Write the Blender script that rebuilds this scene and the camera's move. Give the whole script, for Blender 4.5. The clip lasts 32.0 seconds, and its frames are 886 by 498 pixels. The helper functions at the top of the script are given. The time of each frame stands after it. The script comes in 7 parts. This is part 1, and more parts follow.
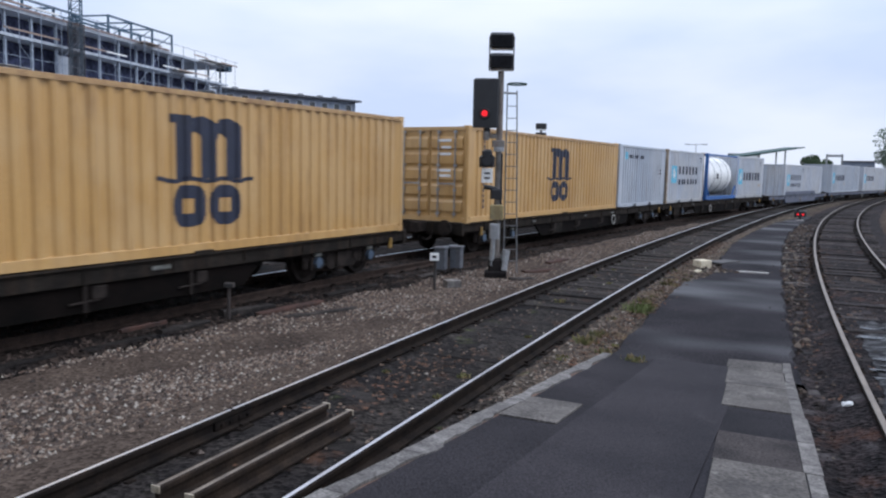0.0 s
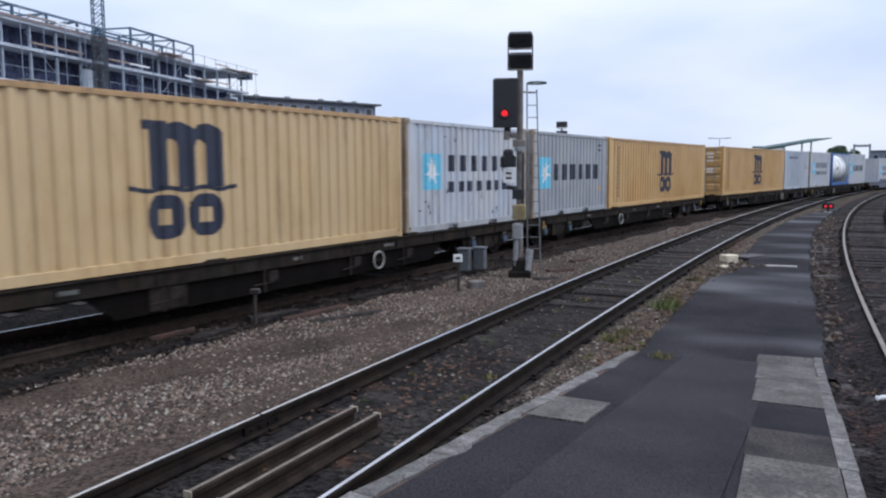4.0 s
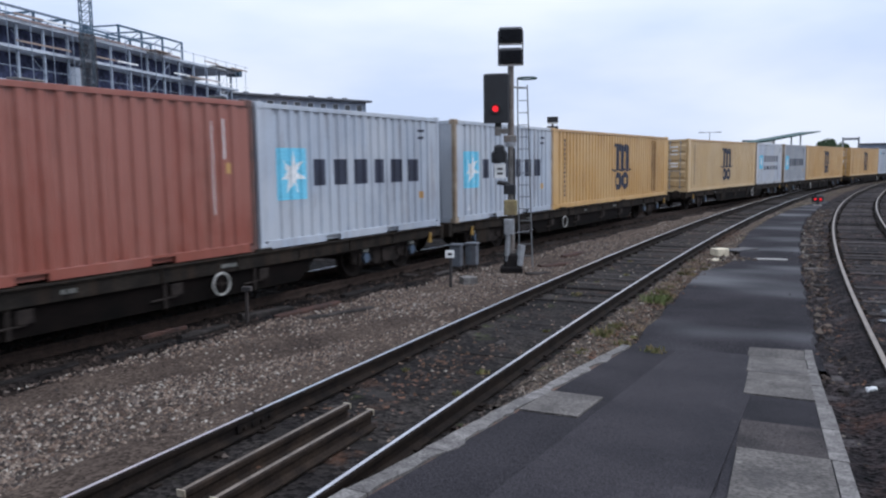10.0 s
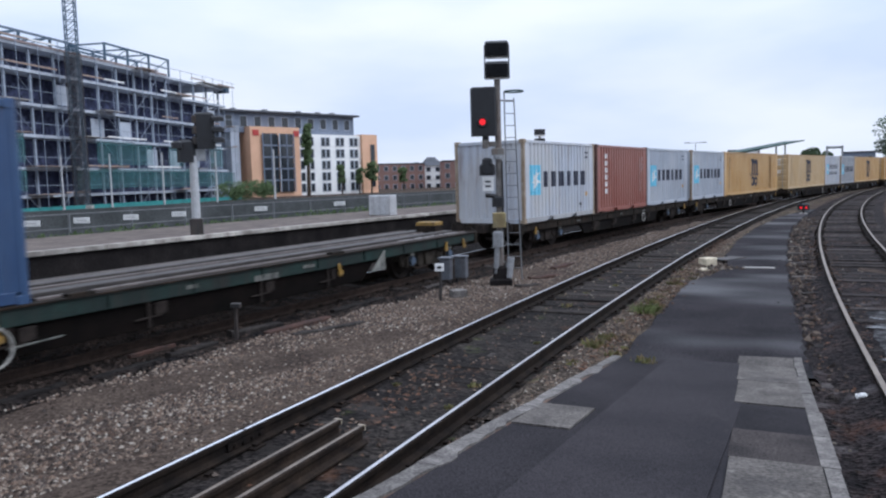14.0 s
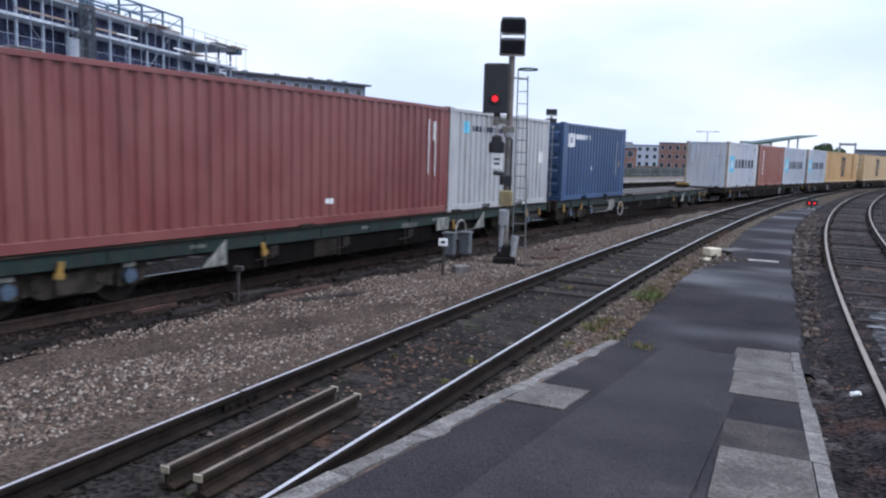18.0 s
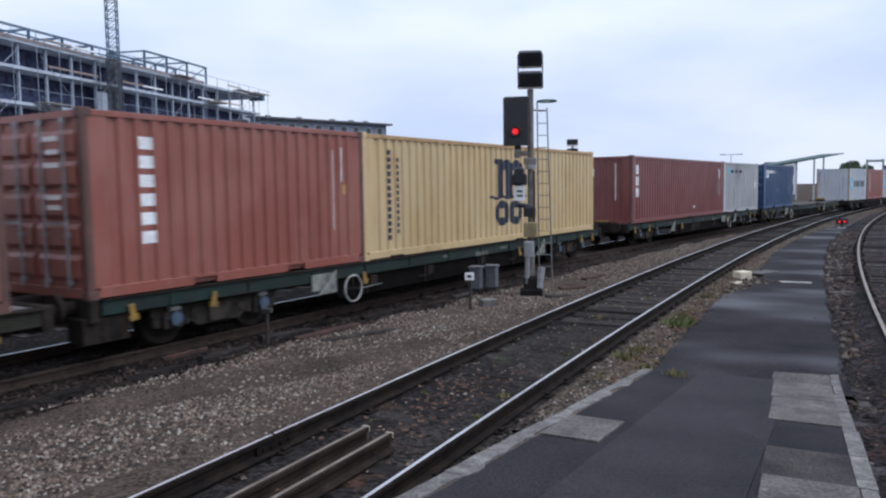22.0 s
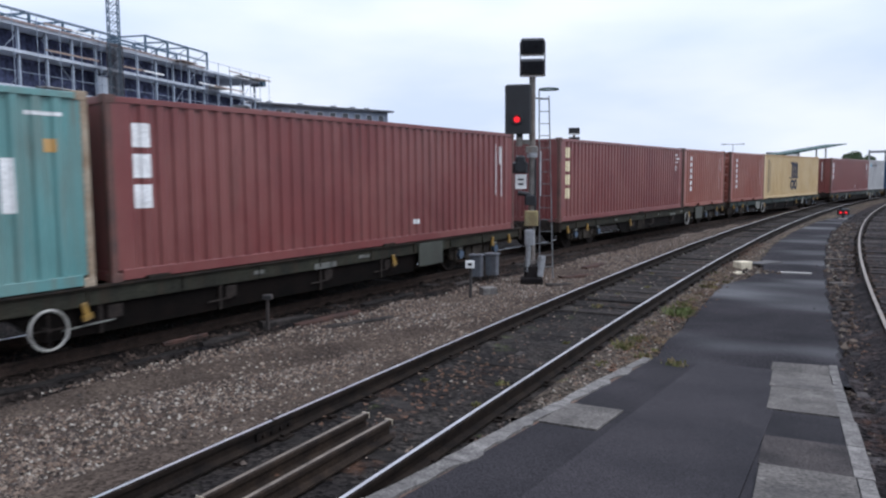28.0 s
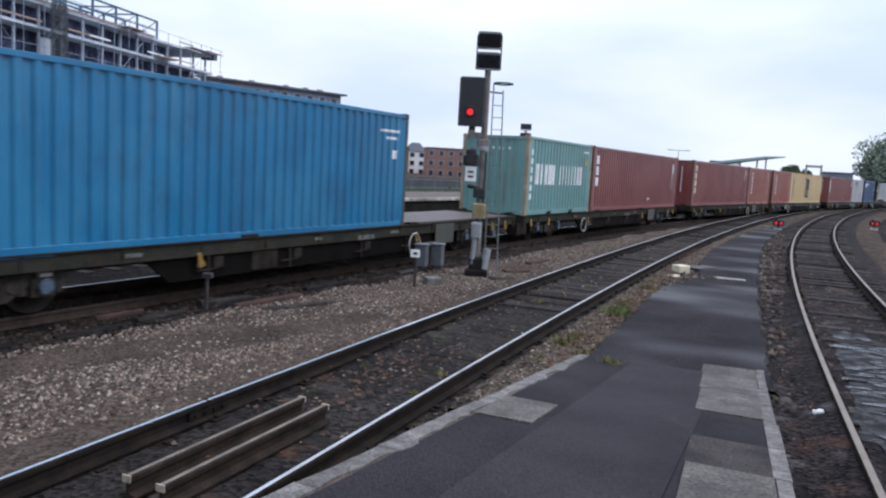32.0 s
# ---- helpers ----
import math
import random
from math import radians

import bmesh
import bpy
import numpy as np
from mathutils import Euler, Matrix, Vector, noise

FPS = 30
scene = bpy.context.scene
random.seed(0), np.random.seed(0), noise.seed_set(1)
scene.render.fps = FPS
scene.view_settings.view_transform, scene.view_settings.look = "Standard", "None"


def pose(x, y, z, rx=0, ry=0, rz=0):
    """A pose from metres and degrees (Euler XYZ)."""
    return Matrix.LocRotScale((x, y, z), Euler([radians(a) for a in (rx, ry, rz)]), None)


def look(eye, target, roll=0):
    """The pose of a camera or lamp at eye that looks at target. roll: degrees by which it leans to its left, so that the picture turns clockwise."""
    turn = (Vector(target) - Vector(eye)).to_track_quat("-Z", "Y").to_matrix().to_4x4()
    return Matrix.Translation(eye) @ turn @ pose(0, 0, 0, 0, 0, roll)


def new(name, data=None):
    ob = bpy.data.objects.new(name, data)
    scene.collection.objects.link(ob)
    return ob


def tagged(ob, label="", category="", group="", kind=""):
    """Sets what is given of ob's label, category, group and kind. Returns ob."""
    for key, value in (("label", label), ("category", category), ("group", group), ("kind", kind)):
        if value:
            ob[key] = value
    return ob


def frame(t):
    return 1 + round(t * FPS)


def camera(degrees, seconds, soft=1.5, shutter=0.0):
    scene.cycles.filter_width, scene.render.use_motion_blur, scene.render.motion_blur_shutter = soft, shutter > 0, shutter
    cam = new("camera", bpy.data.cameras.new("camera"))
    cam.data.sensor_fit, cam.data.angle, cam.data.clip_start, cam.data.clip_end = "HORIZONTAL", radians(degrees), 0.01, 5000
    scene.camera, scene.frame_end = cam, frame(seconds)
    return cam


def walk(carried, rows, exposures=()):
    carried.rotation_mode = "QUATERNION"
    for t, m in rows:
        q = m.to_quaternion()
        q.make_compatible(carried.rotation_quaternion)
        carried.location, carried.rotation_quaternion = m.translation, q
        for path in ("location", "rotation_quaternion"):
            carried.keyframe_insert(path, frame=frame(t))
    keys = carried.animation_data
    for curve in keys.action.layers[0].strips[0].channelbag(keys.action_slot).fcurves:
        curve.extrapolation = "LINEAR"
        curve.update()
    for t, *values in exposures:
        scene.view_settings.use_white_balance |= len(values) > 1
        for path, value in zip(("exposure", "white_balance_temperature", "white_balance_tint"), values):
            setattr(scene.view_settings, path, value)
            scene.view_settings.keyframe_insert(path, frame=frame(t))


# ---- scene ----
EYE = (0.0, 0.0, 2.15)
cam = camera(60.6, 32.0, soft=2.25, shutter=0.4)
TURNS = [  # seconds, tilt, lean and turn of the hand-held camera
    (0, 83.95, -1.20, -1.02),
    (0.5, 83.85, -0.82, -1.08),
    (1, 83.81, -0.61, -1.26),
    (1.5, 84.15, -0.31, -1.30),
    (2, 84.31, 0.50, -0.35),
    (2.5, 84.26, 0.19, -0.61),
    (3, 84.03, 0.01, -0.30),
    (3.5, 84.14, 0.16, 0.23),
    (5.5, 83.54, 0.54, 1.70),
    (6, 83.90, 0.42, 2.37),
    (6.5, 84.23, 0.06, 2.15),
    (7, 84.55, 0.27, 1.10),
    (7.5, 83.84, 0.24, 0.10),
    (8, 83.84, 0.37, -0.26),
    (8.5, 83.96, 0.18, -0.10),
    (9, 84.07, 0.34, 0.63),
    (9.5, 84.15, 0.69, 0.20),
    (10, 83.74, 0.79, -0.08),
    (10.5, 83.69, 0.89, -0.09),
    (11, 83.54, 0.88, -0.09),
    (11.5, 83.63, 0.86, -0.19),
    (12, 83.35, 0.75, -0.18),
    (12.5, 83.16, 1.30, 0.06),
    (13, 83.64, 1.64, 0.05),
    (13.5, 84.35, 1.58, -0.28),
    (14, 84.73, 1.55, -0.97),
    (14.5, 84.69, 1.20, -1.10),
    (16.5, 84.33, 1.20, -1.44),
    (17, 83.79, 1.07, -1.28),
    (17.5, 83.82, 0.56, -1.25),
    (18, 82.83, -1.69, -0.30),
    (18.5, 83.26, -0.59, -1.42),
    (19, 84.26, -0.56, -0.05),
    (19.5, 84.53, -0.30, 0.14),
    (20, 84.38, 0.41, 0.45),
    (20.5, 84.99, 0.82, 1.91),
    (21, 85.37, 0.96, 1.21),
    (21.5, 85.95, 0.19, 1.29),
    (22, 85.44, 0.83, 1.41),
    (22.5, 85.54, 1.18, 0.91),
    (23, 85.36, 1.17, 0.58),
    (23.5, 85.58, 1.22, 0.36),
    (24, 85.63, 1.43, 0.36),
    (24.5, 85.82, 1.54, 0.98),
    (26.5, 85.75, 1.72, 1.18),
    (27, 85.39, 1.77, 1.24),
    (27.5, 85.27, 1.06, 1.59),
    (28, 84.52, 0.40, 1.49),
    (28.5, 83.80, -2.97, -2.23),
    (29, 83.74, -2.81, -2.39),
    (29.5, 84.19, -2.93, -1.38),
    (30, 83.65, -3.56, -1.79),
    (30.5, 83.07, -4.02, -1.85),
    (31, 83.31, -3.83, -2.02),
    (31.5, 83.39, -3.47, -2.09),
    (32, 83.79, -3.19, -2.24),
]
walk(cam, [(t, pose(*EYE, rx, ry, rz)) for t, rx, ry, rz in TURNS], exposures=[(0.0, -0.07, 5750, 12), (10.0, -0.07, 5750, 12), (12.0, -0.02, 5750, 12), (17.0, -0.02, 5750, 12), (18.0, 0.2, 5650, 13), (19.0, 0.18, 5450, 14), (20.0, 0.1, 5450, 14), (22.0, -0.10, 5700, 12), (24.0, -0.06, 5800, 12), (27.0, 0.0, 5850, 12), (30.0, 0.08, 5800, 13), (32.0, 0.10, 5800, 13)])

# ---- sky and light ----
world = bpy.data.worlds.new("sky")
scene.world = world
world.use_nodes = True
wn, wl = world.node_tree.nodes, world.node_tree.links
wn.clear()
w_out = wn.new("ShaderNodeOutputWorld")
w_bg = wn.new("ShaderNodeBackground")
w_sky = wn.new("ShaderNodeTexSky")
w_sky.sky_type, w_sky.sun_disc = "NISHITA", False
w_sky.sun_elevation, w_sky.sun_rotation = radians(50), radians(98)
w_sky.air_density, w_sky.dust_density = 1.0, 3.0
w_scale = wn.new("ShaderNodeVectorMath")
w_scale.operation = "SCALE"
w_scale.inputs["Scale"].default_value = 0.05
w_co = wn.new("ShaderNodeTexCoord")
w_map = wn.new("ShaderNodeMapping")
w_map.inputs["Scale"].default_value = (1.0, 1.0, 3.2)
w_n1 = wn.new("ShaderNodeTexNoise")
w_n1.inputs["Scale"].default_value, w_n1.inputs["Detail"].default_value = 2.6, 5.0
w_n1.inputs["Roughness"].default_value = 0.45
w_ramp = wn.new("ShaderNodeValToRGB")
w_ramp.color_ramp.elements[0].position, w_ramp.color_ramp.elements[1].position = 0.36, 0.62
w_ramp.color_ramp.elements[0].color = (0.72, 0.795, 0.935, 1)
w_ramp.color_ramp.elements[1].color = (0.95, 0.965, 0.985, 1)
w_sep = wn.new("ShaderNodeSeparateXYZ")
w_up = wn.new("ShaderNodeMapRange")       # an overcast sky: the zenith is brighter than the horizon
w_up.inputs["From Min"].default_value, w_up.inputs["From Max"].default_value = 0.12, 1.0
w_up.inputs["To Min"].default_value, w_up.inputs["To Max"].default_value = 1.0, 1.85
w_mul = wn.new("ShaderNodeVectorMath")
w_mul.operation = "SCALE"
w_mix = wn.new("ShaderNodeMix")
w_mix.data_type = "RGBA"
w_mix.inputs["Factor"].default_value = 0.92
wl.new(w_co.outputs["Generated"], w_map.inputs["Vector"])
wl.new(w_map.outputs["Vector"], w_n1.inputs["Vector"])
wl.new(w_n1.outputs["Fac"], w_ramp.inputs["Fac"])
wl.new(w_co.outputs["Generated"], w_sep.inputs["Vector"])
wl.new(w_sep.outputs["Z"], w_up.inputs["Value"])
wl.new(w_ramp.outputs["Color"], w_mul.inputs[0])
wl.new(w_up.outputs["Result"], w_mul.inputs["Scale"])
wl.new(w_sky.outputs["Color"], w_scale.inputs[0])
wl.new(w_scale.outputs["Vector"], w_mix.inputs["A"])
wl.new(w_mul.outputs["Vector"], w_mix.inputs["B"])
wl.new(w_mix.outputs["Result"], w_bg.inputs["Color"])
w_bg.inputs["Strength"].default_value = 1.05
wl.new(w_bg.outputs["Background"], w_out.inputs["Surface"])

sun_lamp = bpy.data.lights.new("sun", "SUN")
sun_lamp.energy, sun_lamp.angle, sun_lamp.color = 1.85, radians(40), (1.0, 0.99, 0.97)
sun = new("sun", sun_lamp)
sun.matrix_world = look((0, 0, 60), (-49.9, 7.0, 0))
scene.view_settings.exposure = 0.0


# ---- materials ----
def roaming(n, l, co):
    """Object coordinates, shifted by chance from object to object."""
    info, mul, add = n.new("ShaderNodeObjectInfo"), n.new("ShaderNodeMath"), n.new("ShaderNodeVectorMath")
    mul.operation, add.operation = "MULTIPLY", "ADD"
    mul.inputs[1].default_value = 83.0
    l.new(info.outputs["Random"], mul.inputs[0])
    l.new(co.outputs["Object"], add.inputs[0])
    l.new(mul.outputs["Value"], add.inputs[1])
    return add.outputs["Vector"]


def material(name, c1, c2=None, rough=0.6, metal=0.0, scale=6.0, fine=60.0, bump=0.15, streak=0.0, streak_col=(0.12, 0.06, 0.03),
             fine_amt=0.25, spec=0.5, rough2=None, obj_vary=0.0, emission=None, cell=0.0, depth=0.02, alpha=1.0):
    """Two-scale noise between two colours, optional vertical streaks of dirt, fine relief."""
    m = bpy.data.materials.new(name)
    m.use_nodes = True
    n, l = m.node_tree.nodes, m.node_tree.links
    b = n["Principled BSDF"]
    c2 = c2 or tuple(v * 0.75 for v in c1)
    co = n.new("ShaderNodeTexCoord")
    big = n.new("ShaderNodeTexNoise")
    big.inputs["Scale"].default_value, big.inputs["Detail"].default_value = scale, 6.0
    small = n.new("ShaderNodeTexVoronoi" if cell else "ShaderNodeTexNoise")
    small.inputs["Scale"].default_value = fine
    l.new(co.outputs["Object"], big.inputs["Vector"])
    l.new(co.outputs["Object"], small.inputs["Vector"])
    ramp = n.new("ShaderNodeMapRange")
    ramp.inputs["From Min"].default_value, ramp.inputs["From Max"].default_value = 0.32, 0.68
    l.new(big.outputs["Fac"], ramp.inputs["Value"])
    mix = n.new("ShaderNodeMix")
    mix.data_type = "RGBA"
    mix.inputs["A"].default_value, mix.inputs["B"].default_value = (*c1, 1), (*c2, 1)
    l.new(ramp.outputs["Result"], mix.inputs["Factor"])
    grain = n.new("ShaderNodeMapRange")
    grain.inputs["To Min"].default_value, grain.inputs["To Max"].default_value = 1 - fine_amt, 1 + fine_amt
    if cell:
        grey = n.new("ShaderNodeSeparateColor")
        l.new(small.outputs["Color"], grey.inputs["Color"])
        l.new(grey.outputs["Red"], grain.inputs["Value"])
    else:
        grain.inputs["From Min"].default_value, grain.inputs["From Max"].default_value = 0.3, 0.7
        l.new(small.outputs["Fac"], grain.inputs["Value"])
    mul = n.new("ShaderNodeVectorMath")
    mul.operation = "SCALE"
    l.new(mix.outputs["Result"], mul.inputs[0])
    l.new(grain.outputs["Result"], mul.inputs["Scale"])
    col = mul.outputs["Vector"]
    if obj_vary:
        info = n.new("ShaderNodeObjectInfo")
        vr = n.new("ShaderNodeMapRange")
        vr.inputs["To Min"].default_value, vr.inputs["To Max"].default_value = 1 - obj_vary, 1 + obj_vary
        l.new(info.outputs["Random"], vr.inputs["Value"])
        mv = n.new("ShaderNodeVectorMath")
        mv.operation = "SCALE"
        l.new(col, mv.inputs[0])
        l.new(vr.outputs["Result"], mv.inputs["Scale"])
        col = mv.outputs["Vector"]
    if streak:
        mp = n.new("ShaderNodeMapping")
        mp.inputs["Scale"].default_value = (7.0, 7.0, 0.55)
        l.new(roaming(n, l, co), mp.inputs["Vector"])
        st = n.new("ShaderNodeTexNoise")
        st.inputs["Scale"].default_value, st.inputs["Detail"].default_value = 1.0, 8.0
        l.new(mp.outputs["Vector"], st.inputs["Vector"])
        sr = n.new("ShaderNodeMapRange")
        sr.inputs["From Min"].default_value, sr.inputs["From Max"].default_value = 0.46, 0.78
        sr.inputs["To Max"].default_value = streak
        l.new(st.outputs["Fac"], sr.inputs["Value"])
        ms = n.new("ShaderNodeMix")
        ms.data_type = "RGBA"
        ms.inputs["B"].default_value = (*streak_col, 1)
        l.new(sr.outputs["Result"], ms.inputs["Factor"])
        l.new(col, ms.inputs["A"])
        col = ms.outputs["Result"]
    l.new(col, b.inputs["Base Color"])
    b.inputs["Roughness"].default_value, b.inputs["Metallic"].default_value = rough, metal
    b.inputs["Specular IOR Level"].default_value = spec * (0.35 if rough >= 0.7 else 1.0)     # dusty surfaces hardly shine
    if rough2 is not None:
        rr = n.new("ShaderNodeMapRange")
        rr.inputs["From Min"].default_value, rr.inputs["From Max"].default_value = 0.42, 0.58
        rr.inputs["To Min"].default_value, rr.inputs["To Max"].default_value = rough, rough2
        l.new(big.outputs["Fac"], rr.inputs["Value"])
        l.new(rr.outputs["Result"], b.inputs["Roughness"])
    if bump:
        bp = n.new("ShaderNodeBump")
        bp.inputs["Strength"].default_value, bp.inputs["Distance"].default_value = bump, depth
        l.new(small.outputs["Distance" if cell else "Fac"], bp.inputs["Height"])
        l.new(bp.outputs["Normal"], b.inputs["Normal"])
    b.inputs["Alpha"].default_value = alpha
    if emission:
        b.inputs["Emission Color"].default_value, b.inputs["Emission Strength"].default_value = (*emission[0], 1), emission[1]
    return m


M = {
    "ground": material("ballast_ground", (0.076, 0.058, 0.046), (0.038, 0.029, 0.024), 0.95, scale=0.8, fine=34, bump=0.4, cell=1, fine_amt=0.6, depth=0.012, spec=0.1),
    "bed": material("oily_ballast", (0.0272, 0.02312, 0.0204), (0.00952, 0.00816, 0.00816), 0.85, scale=1.6, fine=26, bump=0.5, cell=1, fine_amt=0.8, depth=0.02, spec=0.2),
    "bed_black": material("black_oily_ballast", (0.0252, 0.0189, 0.0154), (0.007, 0.0063, 0.0063), 0.85, scale=1.5, fine=18, bump=0.9, cell=1, fine_amt=0.85, depth=0.05, spec=0.15),
    "bed_bay": material("cinder_and_stone_bed", (0.02542, 0.01943, 0.01869), (0.006727, 0.00598, 0.006727), 0.85, scale=2.2, fine=24, bump=0.8, cell=1, fine_amt=0.9, depth=0.03, spec=0.2),
    "train_rail": material("rust_brown_rail", (0.055, 0.038, 0.030), (0.028, 0.022, 0.019), 0.85, spec=0.2, scale=6, fine=50),
    "platform_paving": material("worn_platform_paving", (0.144, 0.1188, 0.1044), (0.0756, 0.06336, 0.05616), 0.85, scale=1.6, fine=20, spec=0.25),
    "leaf_light": material("young_leaves", (0.09, 0.13, 0.055), (0.06, 0.09, 0.04), 0.75, scale=2, fine=20),
    "cess": material("brown_cess_grit", (0.076, 0.06, 0.0464), (0.032, 0.0272, 0.0232), 0.95, scale=1.6, fine=28, bump=0.5, cell=1, fine_amt=0.8, depth=0.02, spec=0.12),
    "plate": material("worn_brown_deck_plate", (0.11, 0.09, 0.082), (0.055, 0.045, 0.040), 0.6, scale=2.0, fine=30, spec=0.3),
    "strip": material("grimy_deck_strip", (0.055, 0.047, 0.042), (0.028, 0.024, 0.022), 0.6, scale=2.5, fine=30, spec=0.3),
    "edge_board": material("dull_edge_board", (0.30, 0.235, 0.22), (0.22, 0.18, 0.17), 0.85, scale=1.5, fine=20),
    # Far trees' leaves, paled and greyed so the colour itself carries the haze
    "leaf_haze": material("haze_tinted_leaves", (0.17, 0.21, 0.16), (0.11, 0.14, 0.10), 0.8, scale=2, fine=20),
    "dirt": material("dirt_streak", (0.30, 0.185, 0.08), (0.17, 0.10, 0.05), 0.8, scale=3, fine=40),
    "rail_grey": material("fence_grey", (0.16, 0.168, 0.176), (0.10, 0.105, 0.11), 0.6, 0.0, scale=3, fine=30),
    "sleeper": material("old_timber", (0.0493, 0.0425, 0.03825), (0.017, 0.0153, 0.01445), 0.85, spec=0.2, scale=7, fine=40, bump=0.6, obj_vary=0.6),
    "rail_side": material("rusty_rail", (0.021, 0.0154, 0.0119), (0.0084, 0.007, 0.0063), 0.85, spec=0.2, scale=6, fine=50),
    "rail_top": material("polished_rail", (0.92, 0.94, 0.97), (0.80, 0.82, 0.86), 0.34, 1.0, scale=3, fine=80, bump=0.03, fine_amt=0.08),
    "rail_worn": material("half_polished_rail", (0.72, 0.71, 0.72), (0.54, 0.52, 0.52), 0.38, 1.0, scale=3, fine=80, bump=0.05, fine_amt=0.2),
    "rail_dull": material("worn_rail", (0.204, 0.168, 0.132), (0.12, 0.09296, 0.072), 0.5, 0.3, scale=3, fine=80, bump=0.05),
    "asphalt": material("platform_asphalt", (0.03853, 0.0345, 0.03763), (0.01926, 0.01792, 0.02061), 0.72, scale=0.75, fine=95, bump=0.5, fine_amt=0.7, depth=0.006, spec=0.14),
    "coping": material("edge_stone", (0.1683, 0.1568, 0.1454), (0.08415, 0.0765, 0.07268), 0.88, scale=9, fine=50, bump=0.5, fine_amt=0.4, obj_vary=0.18),
    "slab": material("paving_slab", (0.1082, 0.09742, 0.088), (0.05628, 0.05051, 0.04618), 0.85, scale=3.2, fine=42, bump=0.5, fine_amt=0.5, obj_vary=0.18),
    "brick": material("platform_brick", (0.15, 0.09, 0.065), (0.08, 0.055, 0.045), 0.9, scale=3, fine=30),
    "concrete": material("concrete", (0.42, 0.40, 0.37), (0.30, 0.285, 0.265), 0.85, scale=1.5, fine=30),
    "dark_wall": material("sooty_wall", (0.024, 0.021, 0.020), (0.011, 0.010, 0.010), 0.92, scale=1.5, fine=20, spec=0.15),
    "steel_dark": material("dark_steel", (0.035, 0.034, 0.034), (0.022, 0.02, 0.019), 0.6, 0.2, scale=4, fine=40, streak=0.4),
    "wagon": material("wagon_underframe", (0.02535, 0.02145, 0.01755), (0.01073, 0.00975, 0.008775), 0.8, 0.0, scale=3, fine=30, streak=0.5, streak_col=(0.055, 0.034, 0.022), spec=0.15),
    "wagon_green": material("wagon_green", (0.01156, 0.03035, 0.02456), (0.007225, 0.013, 0.01156), 0.6, 0.0, scale=2, fine=30, streak=0.75, streak_col=(0.026, 0.019, 0.015), spec=0.3),
    "wagon_olive": material("wagon_olive", (0.036, 0.036, 0.0255), (0.018, 0.018, 0.015), 0.7, 0.0, scale=2, fine=30, streak=0.7, streak_col=(0.036, 0.023, 0.016), spec=0.2),
    "olive_plate": material("dull_olive_plate", (0.0527, 0.0589, 0.0434), (0.0341, 0.03596, 0.0279), 0.6, scale=2, fine=30, streak=0.6, streak_col=(0.05, 0.035, 0.024)),
    "wagon_blue": material("wagon_blue", (0.10, 0.12, 0.17), (0.07, 0.08, 0.11), 0.6, 0.1, scale=2, fine=30, streak=0.6),
    "deck": material("wet_deck", (0.24, 0.23, 0.225), (0.085, 0.076, 0.07), 0.12, 0.1, scale=2.5, fine=14, bump=0.35, rough2=0.6, spec=0.8),
    "bogie_grey": material("dusty_bogie", (0.050, 0.042, 0.034), (0.020, 0.017, 0.014), 0.8, 0.0, scale=5, fine=40, spec=0.2),
    "bogie": material("bogie_iron", (0.034, 0.027, 0.023), (0.014, 0.012, 0.011), 0.8, 0.0, scale=5, fine=40, spec=0.2),
    "hub": material("axlebox_blue", (0.055, 0.085, 0.13), (0.02, 0.024, 0.03), 0.6, scale=9, fine=40),
    "yellow": material("yellow_paint", (0.27, 0.155, 0.022), (0.13, 0.078, 0.018), 0.6, scale=9, fine=50, streak=0.6, streak_col=(0.03, 0.022, 0.015)),
    "white": material("white_paint", (0.78, 0.78, 0.76), (0.62, 0.62, 0.60), 0.55, scale=6, fine=50),
    "cut": material("cut_steel", (0.42, 0.37, 0.28), (0.30, 0.25, 0.18), 0.5, 0.3, scale=9, fine=50),
    "pale": material("pale_plate", (0.25, 0.25, 0.22), (0.10, 0.10, 0.09), 0.75, scale=6, fine=50, streak=0.6, streak_col=(0.03, 0.025, 0.02)),
    "black": material("black_paint", (0.014, 0.015, 0.018), (0.010, 0.010, 0.012), 0.45, scale=6, fine=50, bump=0.05),
    "galv": material("galvanised_steel", (0.36, 0.37, 0.38), (0.25, 0.255, 0.26), 0.5, 0.6, scale=6, fine=50, bump=0.1),
    "mast": material("mast_grey", (0.22, 0.21, 0.195), (0.12, 0.11, 0.10), 0.6, 0.2, scale=5, fine=40, streak=0.6),
    "red_lamp": material("lit_red_lens", (0.6, 0.01, 0.01), (0.5, 0.01, 0.01), 0.3, bump=0, emission=((1.0, 0.02, 0.03), 0.85)),
    "weed": material("weeds", (0.085, 0.110, 0.034), (0.15, 0.105, 0.055), 0.8, scale=8, fine=50, obj_vary=0.4),
    "leaf": material("leaves", (0.045, 0.075, 0.028), (0.028, 0.045, 0.02), 0.75, scale=2, fine=20, obj_vary=0.3),
    "old_grey": material("weathered_timber", (0.075, 0.066, 0.06), (0.035, 0.031, 0.03), 0.88, scale=6, fine=30, obj_vary=0.5, spec=0.15),
    "cream_stone": material("cream_concrete", (0.60, 0.53, 0.39), (0.42, 0.37, 0.28), 0.85, scale=6, fine=40),
    "hoarding": material("grey_boundary_wall", (0.085, 0.090, 0.092), (0.050, 0.055, 0.055), 0.85, scale=0.6, fine=12, spec=0.2),
    "bark": material("bark", (0.08, 0.06, 0.045), (0.05, 0.04, 0.03), 0.9, scale=6, fine=30),
